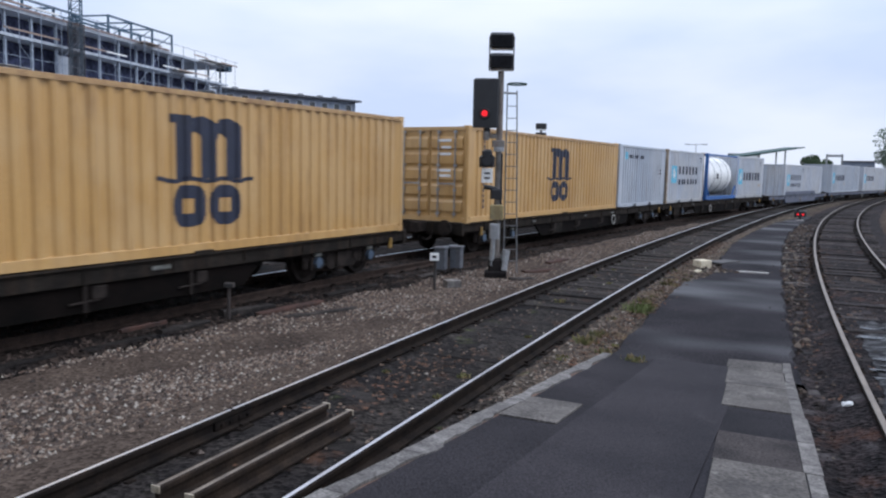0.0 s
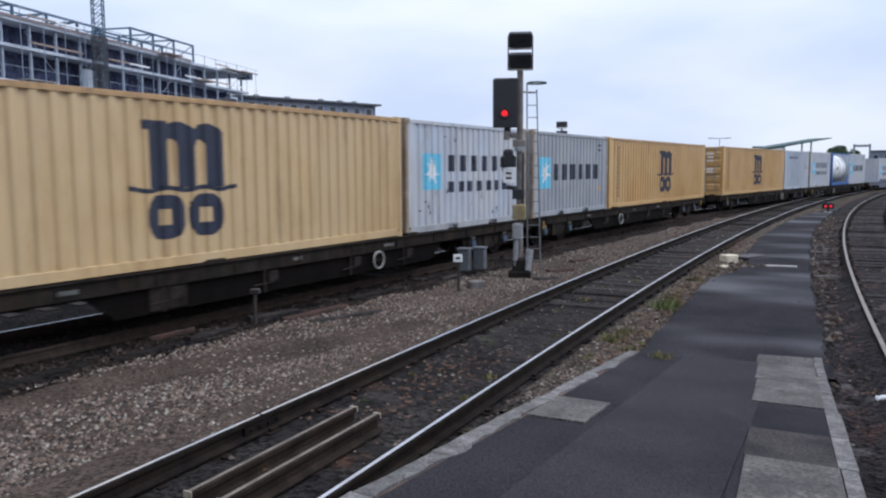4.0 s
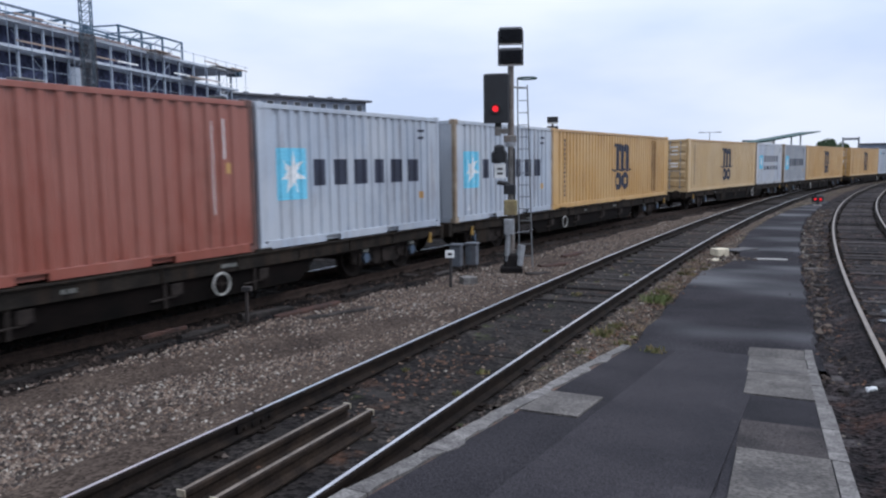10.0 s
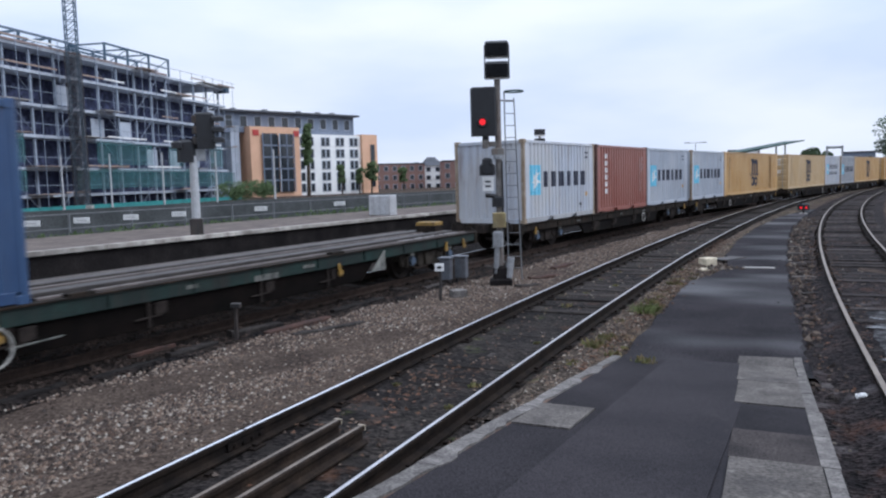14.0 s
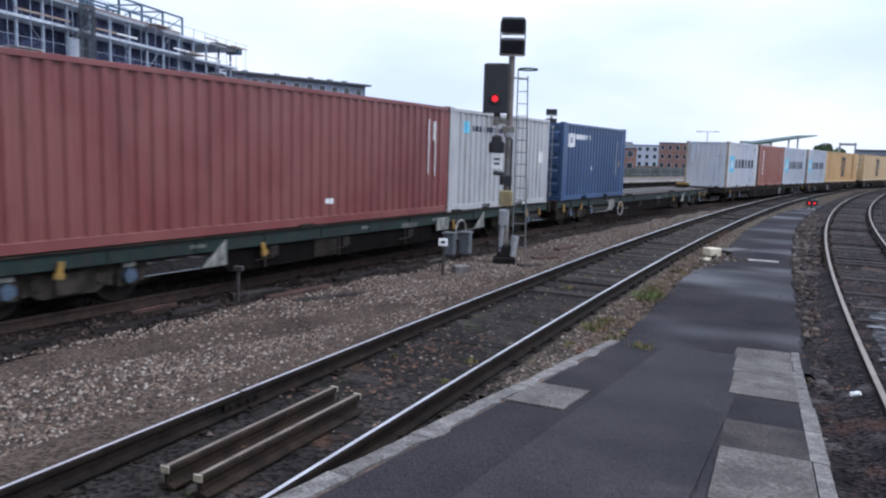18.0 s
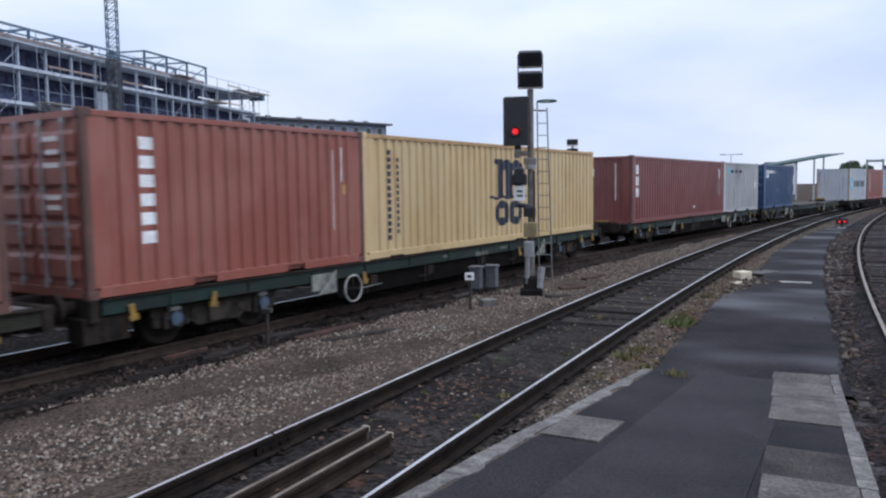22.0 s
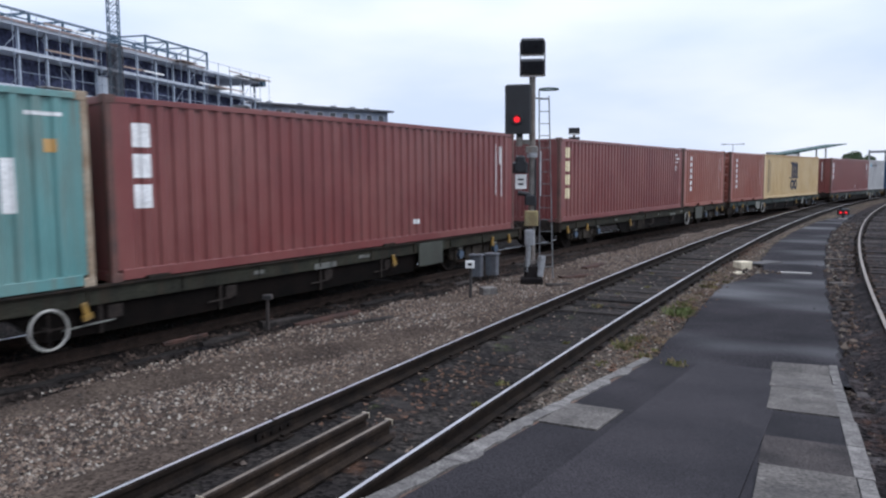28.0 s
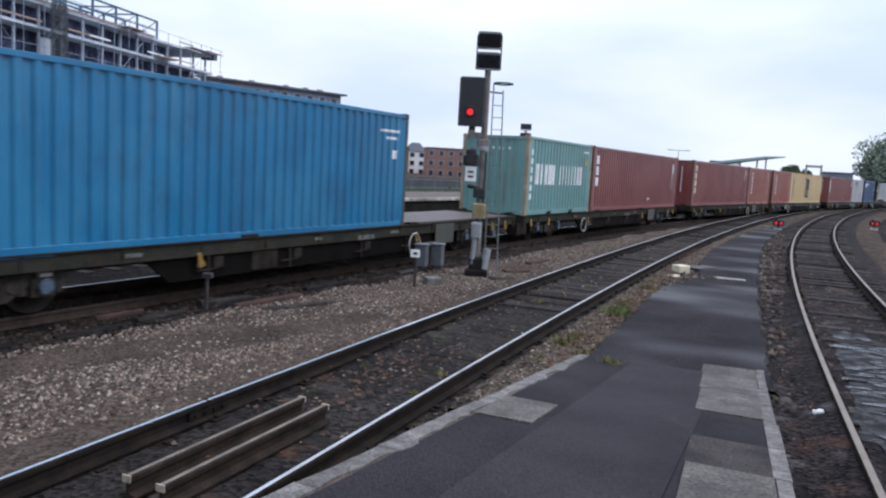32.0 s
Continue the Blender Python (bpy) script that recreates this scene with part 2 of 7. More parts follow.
    "rust_scrap": material("rusty_scrap", (0.068, 0.0352, 0.0264), (0.032, 0.0216, 0.0184), 0.9, scale=7, fine=40),
    "glass": material("window_glass", (0.035, 0.042, 0.05), (0.02, 0.024, 0.03), 0.08, scale=2, fine=5, bump=0, fine_amt=0.1),
    # Shade and distance haze inside the unfinished building, put into one dark blue
    "interior": material("interior_shade_paint", (0.085, 0.095, 0.16), (0.035, 0.040, 0.075), 0.9, scale=0.35, fine=2, fine_amt=0.5),
    "net": material("green_netting", (0.07, 0.20, 0.20), (0.06, 0.13, 0.14), 0.8, scale=0.7, fine=30, alpha=0.26),
    "steel_blue": material("blue_steelwork", (0.045, 0.095, 0.14), (0.03, 0.06, 0.095), 0.6, scale=2, fine=20),
    "tube": material("scaffold_tube", (0.30, 0.35, 0.42), (0.20, 0.23, 0.29), 0.5, 0.2, scale=2, fine=20),
    "board": material("scaffold_boards", (0.36, 0.27, 0.22), (0.25, 0.20, 0.17), 0.85, scale=1.5, fine=20),
    "render_white": material("white_render", (0.82, 0.82, 0.80), (0.73, 0.73, 0.71), 0.85, scale=0.4, fine=10, fine_amt=0.06),
    # Orange brick of the far block, lightened to paint in some distance haze
    "render_orange": material("orange_brick", (0.70, 0.435, 0.29), (0.62, 0.38, 0.25), 0.85, scale=0.5, fine=10, fine_amt=0.12),
    "render_grey": material("grey_cladding", (0.19, 0.22, 0.28), (0.14, 0.165, 0.21), 0.7, scale=0.4, fine=8, fine_amt=0.1),
    "render_pale": material("pale_cladding", (0.46, 0.50, 0.56), (0.36, 0.39, 0.44), 0.7, scale=0.4, fine=8, fine_amt=0.1),
    # Red brick of the far houses, desaturated: haze is mixed into the colour
    "red_brick": material("red_brick", (0.25, 0.150, 0.125), (0.19, 0.115, 0.098), 0.9, scale=0.4, fine=12, fine_amt=0.2),
    "roof": material("roof_slate", (0.09, 0.095, 0.11), (0.06, 0.065, 0.075), 0.7, scale=0.6, fine=12),
    "canopy": material("canopy_green", (0.018, 0.060, 0.050), (0.014, 0.045, 0.04), 0.6, scale=1, fine=12),
    "puddle": material("standing_water", (0.030, 0.031, 0.034), (0.018, 0.018, 0.020), 0.10, scale=9.0, fine=30, bump=0.35, rough2=0.5, depth=0.02, spec=0.5),
    "oily_mud": material("black_oily_mud", (0.020, 0.018, 0.019), (0.008, 0.008, 0.009), 0.55, scale=5.0, fine=26, bump=0.6, rough2=0.95, depth=0.03, spec=0.22),
    "dark_glass": material("lamp_glass", (0.02, 0.022, 0.026), (0.014, 0.015, 0.018), 0.12, scale=3, fine=9, bump=0),
}
PAINT = {
    "tan": material("tan_paint", (0.479, 0.2864, 0.0986), (0.4278, 0.252, 0.0856), 0.34, scale=0.9, fine=40, bump=0.06, streak=0.45, fine_amt=0.06, streak_col=(0.20, 0.10, 0.04)),
    "beige": material("beige_paint", (0.5022, 0.3488, 0.1721), (0.4464, 0.3069, 0.1488), 0.34, scale=0.9, fine=40, bump=0.06, streak=0.45, fine_amt=0.06, streak_col=(0.22, 0.12, 0.05)),
    "sand": material("sand_paint", (0.5115, 0.372, 0.1814), (0.4557, 0.3255, 0.1581), 0.34, scale=0.9, fine=40, bump=0.06, streak=0.4, fine_amt=0.06, streak_col=(0.22, 0.12, 0.05)),
    "grey": material("grey_paint", (0.372, 0.4092, 0.465), (0.3162, 0.3488, 0.3999), 0.34, scale=0.9, fine=40, bump=0.06, streak=0.42, fine_amt=0.06, streak_col=(0.20, 0.16, 0.13)),
    "pale_grey": material("pale_grey_paint", (0.455, 0.488, 0.548), (0.390, 0.420, 0.468), 0.34, scale=0.9, fine=40, bump=0.06, streak=0.6, fine_amt=0.06, streak_col=(0.20, 0.14, 0.10)),
    "brown": material("brown_red_paint", (0.3004, 0.0791, 0.0539), (0.2623, 0.0707, 0.0512), 0.34, scale=0.9, fine=40, bump=0.06, streak=0.35, fine_amt=0.06, streak_col=(0.09, 0.04, 0.03)),
    "maroon": material("maroon_paint", (0.1634, 0.0425, 0.0391), (0.1377, 0.03655, 0.03485), 0.34, scale=0.9, fine=40, bump=0.06, streak=0.38, fine_amt=0.06, streak_col=(0.08, 0.035, 0.03)),
    "orange": material("orange_red_paint", (0.235, 0.0745, 0.053), (0.2139, 0.0632, 0.0428), 0.34, scale=0.9, fine=40, bump=0.06, streak=0.38, fine_amt=0.06, streak_col=(0.11, 0.05, 0.03)),
    "navy": material("navy_paint", (0.026, 0.060, 0.140), (0.021, 0.048, 0.112), 0.34, scale=0.9, fine=40, bump=0.06, streak=0.35, fine_amt=0.06, streak_col=(0.05, 0.05, 0.07)),
    "teal": material("teal_paint", (0.1155, 0.264, 0.2552), (0.088, 0.2002, 0.1936), 0.36, scale=0.9, fine=40, bump=0.06, streak=0.65, fine_amt=0.06, streak_col=(0.14, 0.10, 0.07)),
    "mid_grey": material("mid_grey_paint", (0.295, 0.31, 0.335), (0.24, 0.252, 0.272), 0.4, scale=0.9, fine=40, bump=0.06, streak=0.5, fine_amt=0.06, streak_col=(0.14, 0.115, 0.10)),
    "dull_grey": material("dull_grey_paint", (0.36, 0.365, 0.375), (0.28, 0.282, 0.288), 0.4, scale=0.9, fine=40, bump=0.06, streak=0.85, fine_amt=0.08, streak_col=(0.17, 0.14, 0.12)),
    "brown_post": material("dark_rusty_post", (0.115, 0.050, 0.038), (0.060, 0.032, 0.026), 0.65, scale=3.5, fine=40),
    "dark_post": material("dark_worn_post", (0.05, 0.075, 0.085), (0.07, 0.055, 0.045), 0.7, scale=3.5, fine=40),
    "blue": material("blue_paint", (0.00666, 0.1298, 0.2721), (0.00666, 0.09873, 0.2093), 0.34, scale=0.9, fine=40, bump=0.06, streak=0.42, fine_amt=0.06, streak_col=(0.05, 0.05, 0.05)),
    "tank_blue": material("tank_frame_blue", (0.025, 0.10, 0.30), (0.02, 0.08, 0.24), 0.5, scale=2, fine=40),
    "sky_blue": material("pale_blue_print", (0.16, 0.50, 0.66), (0.14, 0.45, 0.60), 0.55, scale=3, fine=40, bump=0.05),
    "ink": material("dark_blue_print", (0.020, 0.024, 0.045), (0.016, 0.019, 0.034), 0.55, scale=3, fine=40, bump=0.05),
    "chalk": material("white_print", (0.74, 0.74, 0.73), (0.58, 0.58, 0.57), 0.6, scale=3, fine=40, bump=0.05),
    "cream": material("cream_print", (0.68, 0.60, 0.38), (0.58, 0.50, 0.32), 0.6, scale=3, fine=40, bump=0.05),
    "rust_post": material("rust_worn_post", (0.33, 0.275, 0.205), (0.21, 0.150, 0.100), 0.7, scale=3.5, fine=40),
}


def wet_path():
    """Dark asphalt with damp, glossier bands across it."""
    m = material("damp_cinder_asphalt", (0.028, 0.025, 0.028), (0.0125, 0.0118, 0.0135), 0.8, scale=0.9, fine=45, bump=0.28, fine_amt=0.8, depth=0.006, spec=0.28)
    n, l = m.node_tree.nodes, m.node_tree.links
    co, mp = n.new("ShaderNodeTexCoord"), n.new("ShaderNodeMapping")
    mp.vector_type = "TEXTURE"
    mp.inputs["Rotation"].default_value = (0, 0, radians(-26))
    mp.inputs["Scale"].default_value = (1.7, 0.95, 1.0)
    tx = n.new("ShaderNodeTexNoise")
    tx.inputs["Scale"].default_value, tx.inputs["Detail"].default_value = 0.42, 2.0
    rr = n.new("ShaderNodeMapRange")
    rr.inputs["From Min"].default_value, rr.inputs["From Max"].default_value = 0.42, 0.76
    rr.inputs["To Min"].default_value, rr.inputs["To Max"].default_value = 0.85, 0.42
    l.new(co.outputs["Object"], mp.inputs["Vector"])
    l.new(mp.outputs["Vector"], tx.inputs["Vector"])
    l.new(tx.outputs["Fac"], rr.inputs["Value"])
    l.new(rr.outputs["Result"], n["Principled BSDF"].inputs["Roughness"])
    sp = n.new("ShaderNodeMapRange")
    sp.inputs["From Min"].default_value, sp.inputs["From Max"].default_value = 0.46, 0.76
    sp.inputs["To Min"].default_value, sp.inputs["To Max"].default_value = 0.05, 0.34
    l.new(tx.outputs["Fac"], sp.inputs["Value"])
    l.new(sp.outputs["Result"], n["Principled BSDF"].inputs["Specular IOR Level"])
    return m


M["path"] = wet_path()


def grown_over(name, base, spots):
    """Adds patches of other colours, each (colour, noise scale, seed, threshold, most, stretch upwards), to a material of two tones."""
    m = base
    n, l = m.node_tree.nodes, m.node_tree.links
    b = n["Principled BSDF"]
    col = b.inputs["Base Color"].links[0].from_socket
    co = n.new("ShaderNodeTexCoord")
    for tint, size, seed, cut, *more in spots:
        most, tall = (*more, 0.8, 1.0)[:2] if len(more) < 2 else more
        mp = n.new("ShaderNodeMapping")
        mp.inputs["Location"].default_value = (seed, seed * 2.3, 0)
        mp.inputs["Scale"].default_value = (1.0, 1.0, 1.0 / tall)
        tx = n.new("ShaderNodeTexNoise")
        tx.inputs["Scale"].default_value, tx.inputs["Detail"].default_value = size, 7.0
        tx.inputs["Roughness"].default_value = 0.7
        rr = n.new("ShaderNodeMapRange")
        rr.inputs["From Min"].default_value, rr.inputs["From Max"].default_value = cut, cut + 0.13
        rr.inputs["To Max"].default_value = most
        mx = n.new("ShaderNodeMix")
        mx.data_type = "RGBA"
        mx.inputs["B"].default_value = (*tint, 1)
        l.new(roaming(n, l, co) if more else co.outputs["Object"], mp.inputs["Vector"])
        l.new(mp.outputs["Vector"], tx.inputs["Vector"])
        l.new(tx.outputs["Fac"], rr.inputs["Value"])
        l.new(rr.outputs["Result"], mx.inputs["Factor"])
        l.new(col, mx.inputs["A"])
        col = mx.outputs["Result"]
    l.new(col, b.inputs["Base Color"])
    m.name = name
    return m


grown_over("mossy_oily_ballast", M["bed"], [((0.085, 0.045, 0.028), 1.1, 3.0, 0.56), ((0.055, 0.065, 0.022), 1.6, 9.0, 0.60), ((0.10, 0.088, 0.078), 2.4, 14.0, 0.60)])
grown_over("littered_cinder_bed", M["bed_bay"], [((0.075, 0.036, 0.024), 1.3, 5.0, 0.58), ((0.095, 0.085, 0.085), 1.7, 21.0, 0.58)])
grown_over("weedy_cess_grit", M["cess"], [((0.12, 0.085, 0.045), 1.5, 4.0, 0.55), ((0.07, 0.085, 0.03), 1.3, 17.0, 0.60)])
grown_over("worn_asphalt", M["asphalt"], [((0.085, 0.078, 0.075), 26.0, 3.0, 0.64), ((0.062, 0.056, 0.058), 0.9, 6.0, 0.58), ((0.020, 0.018, 0.020), 1.7, 11.0, 0.60)])
grown_over("mottled_slab", M["slab"], [((0.045, 0.041, 0.040), 1.6, 8.0, 0.54), ((0.21, 0.195, 0.175), 3.3, 30.0, 0.60), ((0.055, 0.050, 0.046), 9.0, 21.0, 0.56)])
for key, tone, rust in (("tan", (0.50, 0.33, 0.15), (0.17, 0.085, 0.035)), ("beige", (0.50, 0.37, 0.21), (0.18, 0.10, 0.045)), ("sand", (0.52, 0.40, 0.22), (0.19, 0.11, 0.05)), ("grey", (0.44, 0.455, 0.475), (0.13, 0.085, 0.055)),
                        ("pale_grey", (0.48, 0.47, 0.455), (0.15, 0.09, 0.055)), ("dull_grey", (0.40, 0.395, 0.385), (0.14, 0.09, 0.06)), ("maroon", (0.190, 0.072, 0.062), (0.075, 0.032, 0.026)), ("orange", (0.27, 0.115, 0.088), (0.085, 0.04, 0.028)),
                        ("navy", (0.040, 0.076, 0.150), (0.045, 0.045, 0.05)), ("mid_grey", (0.34, 0.345, 0.35), (0.12, 0.08, 0.055)), ("teal", (0.135, 0.245, 0.230), (0.13, 0.085, 0.055)), ("blue", (0.03, 0.165, 0.29), (0.05, 0.055, 0.06))):
    # sun-bleached areas, grime that runs down and rust specks on the container paints
    grown_over("worn_" + key, PAINT[key], [(tone, 0.55, 2.0, 0.44, 0.6, 1.6), (rust, 2.2, 7.0, 0.58, 0.45, 5.0), (rust, 7.0, 13.0, 0.66, 0.85, 1.3)])
M["asphalt_brown"] = material("gritty_brown_asphalt", (0.060, 0.052, 0.050), (0.030, 0.027, 0.027), 0.86, scale=2.2, fine=80, bump=0.6, fine_amt=0.7, depth=0.006, spec=0.12)
M["asphalt_lane"] = material("dark_worn_asphalt", (0.03142, 0.02856, 0.03142), (0.01618, 0.01523, 0.01714), 0.78, scale=0.9, fine=95, bump=0.5, fine_amt=0.7, depth=0.006, spec=0.12)
M["bay_sleeper"] = material("weathered_siding_timber", (0.06375, 0.0555, 0.0525), (0.0195, 0.01725, 0.01725), 0.85, spec=0.2, scale=6, fine=34, bump=0.6, obj_vary=0.6)


# ---- mesh building ----
class Geo:
    """Vertices and faces gathered into one mesh."""

    def __init__(self):
        self.v, self.f, self.m = [], [], []

    def add(self, vs, fs, mi=0):
        k = len(self.v)
        self.v += [tuple(p) for p in vs]
        self.f += [tuple(k + i for i in f) for f in fs]
        self.m += [mi] * len(fs)
        return self

    def box(self, x0, x1, y0, y1, z0, z1, mi=0, c=0.0):
        """A box; with c its upright and top edges are chamfered."""
        if c <= 0:
            vs = [(x, y, z) for z in (z0, z1) for x, y in ((x0, y0), (x1, y0), (x1, y1), (x0, y1))]
            return self.add(vs, [(3, 2, 1, 0), (4, 5, 6, 7), (0, 1, 5, 4), (1, 2, 6, 5), (2, 3, 7, 6), (3, 0, 4, 7)], mi)
        def ring(d, z):
            return [(x0 + d, y0, z), (x1 - d, y0, z), (x1, y0 + d, z), (x1, y1 - d, z), (x1 - d, y1, z), (x0 + d, y1, z), (x0, y1 - d, z), (x0, y0 + d, z)]
        def inner(d, z):
            return [(x0 + d, y0 + c, z), (x1 - d, y0 + c, z), (x1 - c, y0 + d, z), (x1 - c, y1 - d, z), (x1 - d, y1 - c, z), (x0 + d, y1 - c, z), (x0 + c, y1 - d, z), (x0 + c, y0 + d, z)]
        vs = ring(c, z0) + ring(c, z1 - c) + inner(2 * c, z1)
        fs = [tuple(range(7, -1, -1)), tuple(range(16, 24))]
        for a in (0, 8):
            fs += [(a + i, a + (i + 1) % 8, a + 8 + (i + 1) % 8, a + 8 + i) for i in range(8)]
        return self.add(vs, fs, mi)

    def tube(self, a, b, r, n=8, r2=None, mi=0, caps=True):
        a, b = Vector(a), Vector(b)
        d = (b - a).normalized()
        s = d.orthogonal().normalized()
        t = d.cross(s)
        r2 = r if r2 is None else r2
        vs = [p + (s * math.cos(2 * math.pi * i / n) + t * math.sin(2 * math.pi * i / n)) * q for p, q in ((a, r), (b, r2)) for i in range(n)]
        fs = [(i, (i + 1) % n, n + (i + 1) % n, n + i) for i in range(n)]
        if caps:
            fs += [tuple(range(n - 1, -1, -1)), tuple(range(n, 2 * n))]
        return self.add(vs, fs, mi)

    def ring(self, c, axis, r, thick, n=20, k=6, mi=0):
        c, axis = Vector(c), Vector(axis).normalized()
        s = axis.orthogonal().normalized()
        t = axis.cross(s)
        vs = []
        for i in range(n):
            d = s * math.cos(2 * math.pi * i / n) + t * math.sin(2 * math.pi * i / n)
            for j in range(k):
                q = 2 * math.pi * j / k
                vs.append(c + d * (r + thick * math.cos(q)) + axis * thick * math.sin(q))
        fs = [(i * k + j, ((i + 1) % n) * k + j, ((i + 1) % n) * k + (j + 1) % k, i * k + (j + 1) % k) for i in range(n) for j in range(k)]
        return self.add(vs, fs, mi)

    def prism(self, prof, along, mi=0, caps=True):
        """A closed profile of (p, q) swept through frames given by along: functions (p, q) to a point, one for each station."""
        n = len(prof)
        vs = [fn(p, q) for fn in along for p, q in prof]
        fs = [(k * n + i, k * n + (i + 1) % n, (k + 1) * n + (i + 1) % n, (k + 1) * n + i) for k in range(len(along) - 1) for i in range(n)]
        if caps:
            fs += [tuple(range(n - 1, -1, -1)), tuple((len(along) - 1) * n + i for i in range(n))]
        return self.add(vs, fs, mi)

    def mesh(self, name, mats, smooth=False):
        me = bpy.data.meshes.new(name)
        me.from_pydata(self.v, [], self.f)
        for m in mats if isinstance(mats, (list, tuple)) else [mats]:
            me.materials.append(m)
        me.polygons.foreach_set("material_index", self.m)
        if smooth:
            me.polygons.foreach_set("use_smooth", [True] * len(self.f))
        me.update()
        bm = bmesh.new()
        bm.from_mesh(me)
        bmesh.ops.recalc_face_normals(bm, faces=bm.faces[:])
        bm.to_mesh(me)
        bm.free()
        return me


def part(name, geo, mats, parent=None, label="", smooth=False):
    me = geo if isinstance(geo, bpy.types.Mesh) else geo.mesh(name, mats, smooth)
    ob = new(name, me)
    if parent:
        ob.parent = parent
    if label:
        tagged(ob, label)
    return ob


def thing(name, label, category, group="", kind="", at=None):
    ob = new(name)
    ob.empty_display_size = 0.2
    if at is not None:
        ob.matrix_basis = at
    return tagged(ob, label, category, group, kind)


# ---- the lines of the tracks ----
class Line:
    """A track's centre line: headings (degrees east of ahead) at distances s from a start point."""

    def __init__(self, x, y, knots, heads, s0, s1, z=0.0, step=0.5):
        s = np.arange(s0, s1 + step, step)
        th = np.radians(np.interp(s, knots, heads))
        dx, dy = np.sin(th) * step, np.cos(th) * step
        k = int(np.argmin(abs(s)))
        self.s, self.th, self.z = s, th, z
        self.x = np.cumsum(dx) - np.cumsum(dx)[k] + x
        self.y = np.cumsum(dy) - np.cumsum(dy)[k] + y

    def at(self, s, off=0.0, z=0.0):
        x, y, h = (float(np.interp(s, self.s, a)) for a in (self.x, self.y, self.th))
        return Vector((x + off * math.cos(h), y - off * math.sin(h), self.z + z))

    def heading(self, s):
        return math.degrees(float(np.interp(s, self.s, self.th)))

    def place(self, s, off=0.0, z=0.0):
        p = self.at(s, off, z)
        return pose(p.x, p.y, p.z, 0, 0, 90 - self.heading(s))

    def chord(self, s, half, z=0.0):
        """The pose of a vehicle that rides on two points of the line."""
        a, b = self.at(s - half, 0, z), self.at(s + half, 0, z)
        c = (a + b) / 2
        return pose(c.x, c.y, c.z, 0, 0, math.degrees(math.atan2(b.y - a.y, b.x - a.x)))

    def stations(self, s0, s1, step):
        out = []
        for s in np.arange(s0, s1 + 1e-6, step):
            out.append(lambda p, q, s=float(s): self.at(s, p, q))
        return out


KN = [-5, 10, 25, 45, 80, 120, 330]
TRAIN = Line(-6.96, 9.0, KN, [28.9, 31.0, 33.0, 37.7, 39.9, 42.4, 70.0], -260, 340, z=-0.2)
NEAR = Line(-1.73, 4.75, KN, [24.9, 27.0, 29.0, 31.6, 36.1, 41.4, 68.0], -30, 330)
BAY = Line(4.25, 5.0, KN, [22.6, 25.2, 27.9, 31.3, 35.5, 39.0, 60.0], -12, 200)
RAMP = 26.0
RS, RC = math.sin(radians(RAMP)), math.cos(radians(RAMP))


def ramp_pt(s, off, dz=0.0):
    """A point on the sloping platform end."""
    return Vector((s * RS + off * RC, s * RC - off * RS, 0.82 - 0.1 * s + dz))


# ---- ground ----
def ground_sheet():
    def axis(near, far):
        a = list(np.arange(-near, near + 0.01, 1.0))
        v, step = near, 1.0
        while v < far:
            step *= 1.35
            v += step
            a = [-v] + a + [v]
        return a
    xs, ys = axis(45, 3500), axis(75, 3500)
    g = Geo()
    ss = np.arange(-70.0, 130.0, 1.0)
    mid, left = np.array([TRAIN.at(s)[:2] for s in ss]), np.array([TRAIN.at(s, 1.0)[:2] for s in ss])
    def z(x, y):
        """The line of the train lies a little lower than the rest."""
        k = int(np.argmin((mid[:, 0] - x) ** 2 + (mid[:, 1] - y) ** 2))
        o = float(np.dot(left[k] - mid[k], (x - mid[k, 0], y - mid[k, 1])))
        low = 0.2 * min(1.0, max(0.0, (2.4 - o) / 0.8)) * min(1.0, max(0.0, (o + 10.5) / 1.5)) if 0 < k < len(ss) - 1 else 0.0
        return -0.21 - low + 0.05 * noise.noise((x * 0.45, y * 0.45, 0)) * (1.0 - low * 4)
    vs = [(x, y, z(x, y) if abs(x) < 130 and abs(y) < 140 else -0.21) for y in ys for x in xs]
    w = len(xs)
    g.add(vs, [(j * w + i, j * w + i + 1, (j + 1) * w + i + 1, (j + 1) * w + i) for j in range(len(ys) - 1) for i in range(w - 1)])
    tagged(part("ground", g, M["ground"]), "brown and grey stony railway ballast ground", "ground", kind="structure")


RAIL = [(-0.07, -0.155), (0.07, -0.155), (0.07, -0.14), (0.012, -0.12), (0.012, -0.05), (0.036, -0.04), (0.036, -0.008), (0.028, 0.0), (0.016, 0.001), (-0.016, 0.001), (-0.028, 0.0), (-0.036, -0.008), (-0.036, -0.04), (-0.012, -0.05), (-0.012, -0.12), (-0.07, -0.14)]


def rail(name, line, off, s0, s1, step, parent, top, side="rail_side"):
    """One rail: rusty web and foot, a running band along the head."""
    g = Geo()
    st = line.stations(s0, s1, step)
    g.prism([(off + p, q) for p, q in RAIL], st)
    n = len(RAIL)
    for k in range(len(st) - 1):
        g.m[k * n + 8] = 1
        if top is M["rail_dull"]:
            g.m[k * n + 7] = g.m[k * n + 9] = 1
    return part(name, g, [M[side], top], parent)


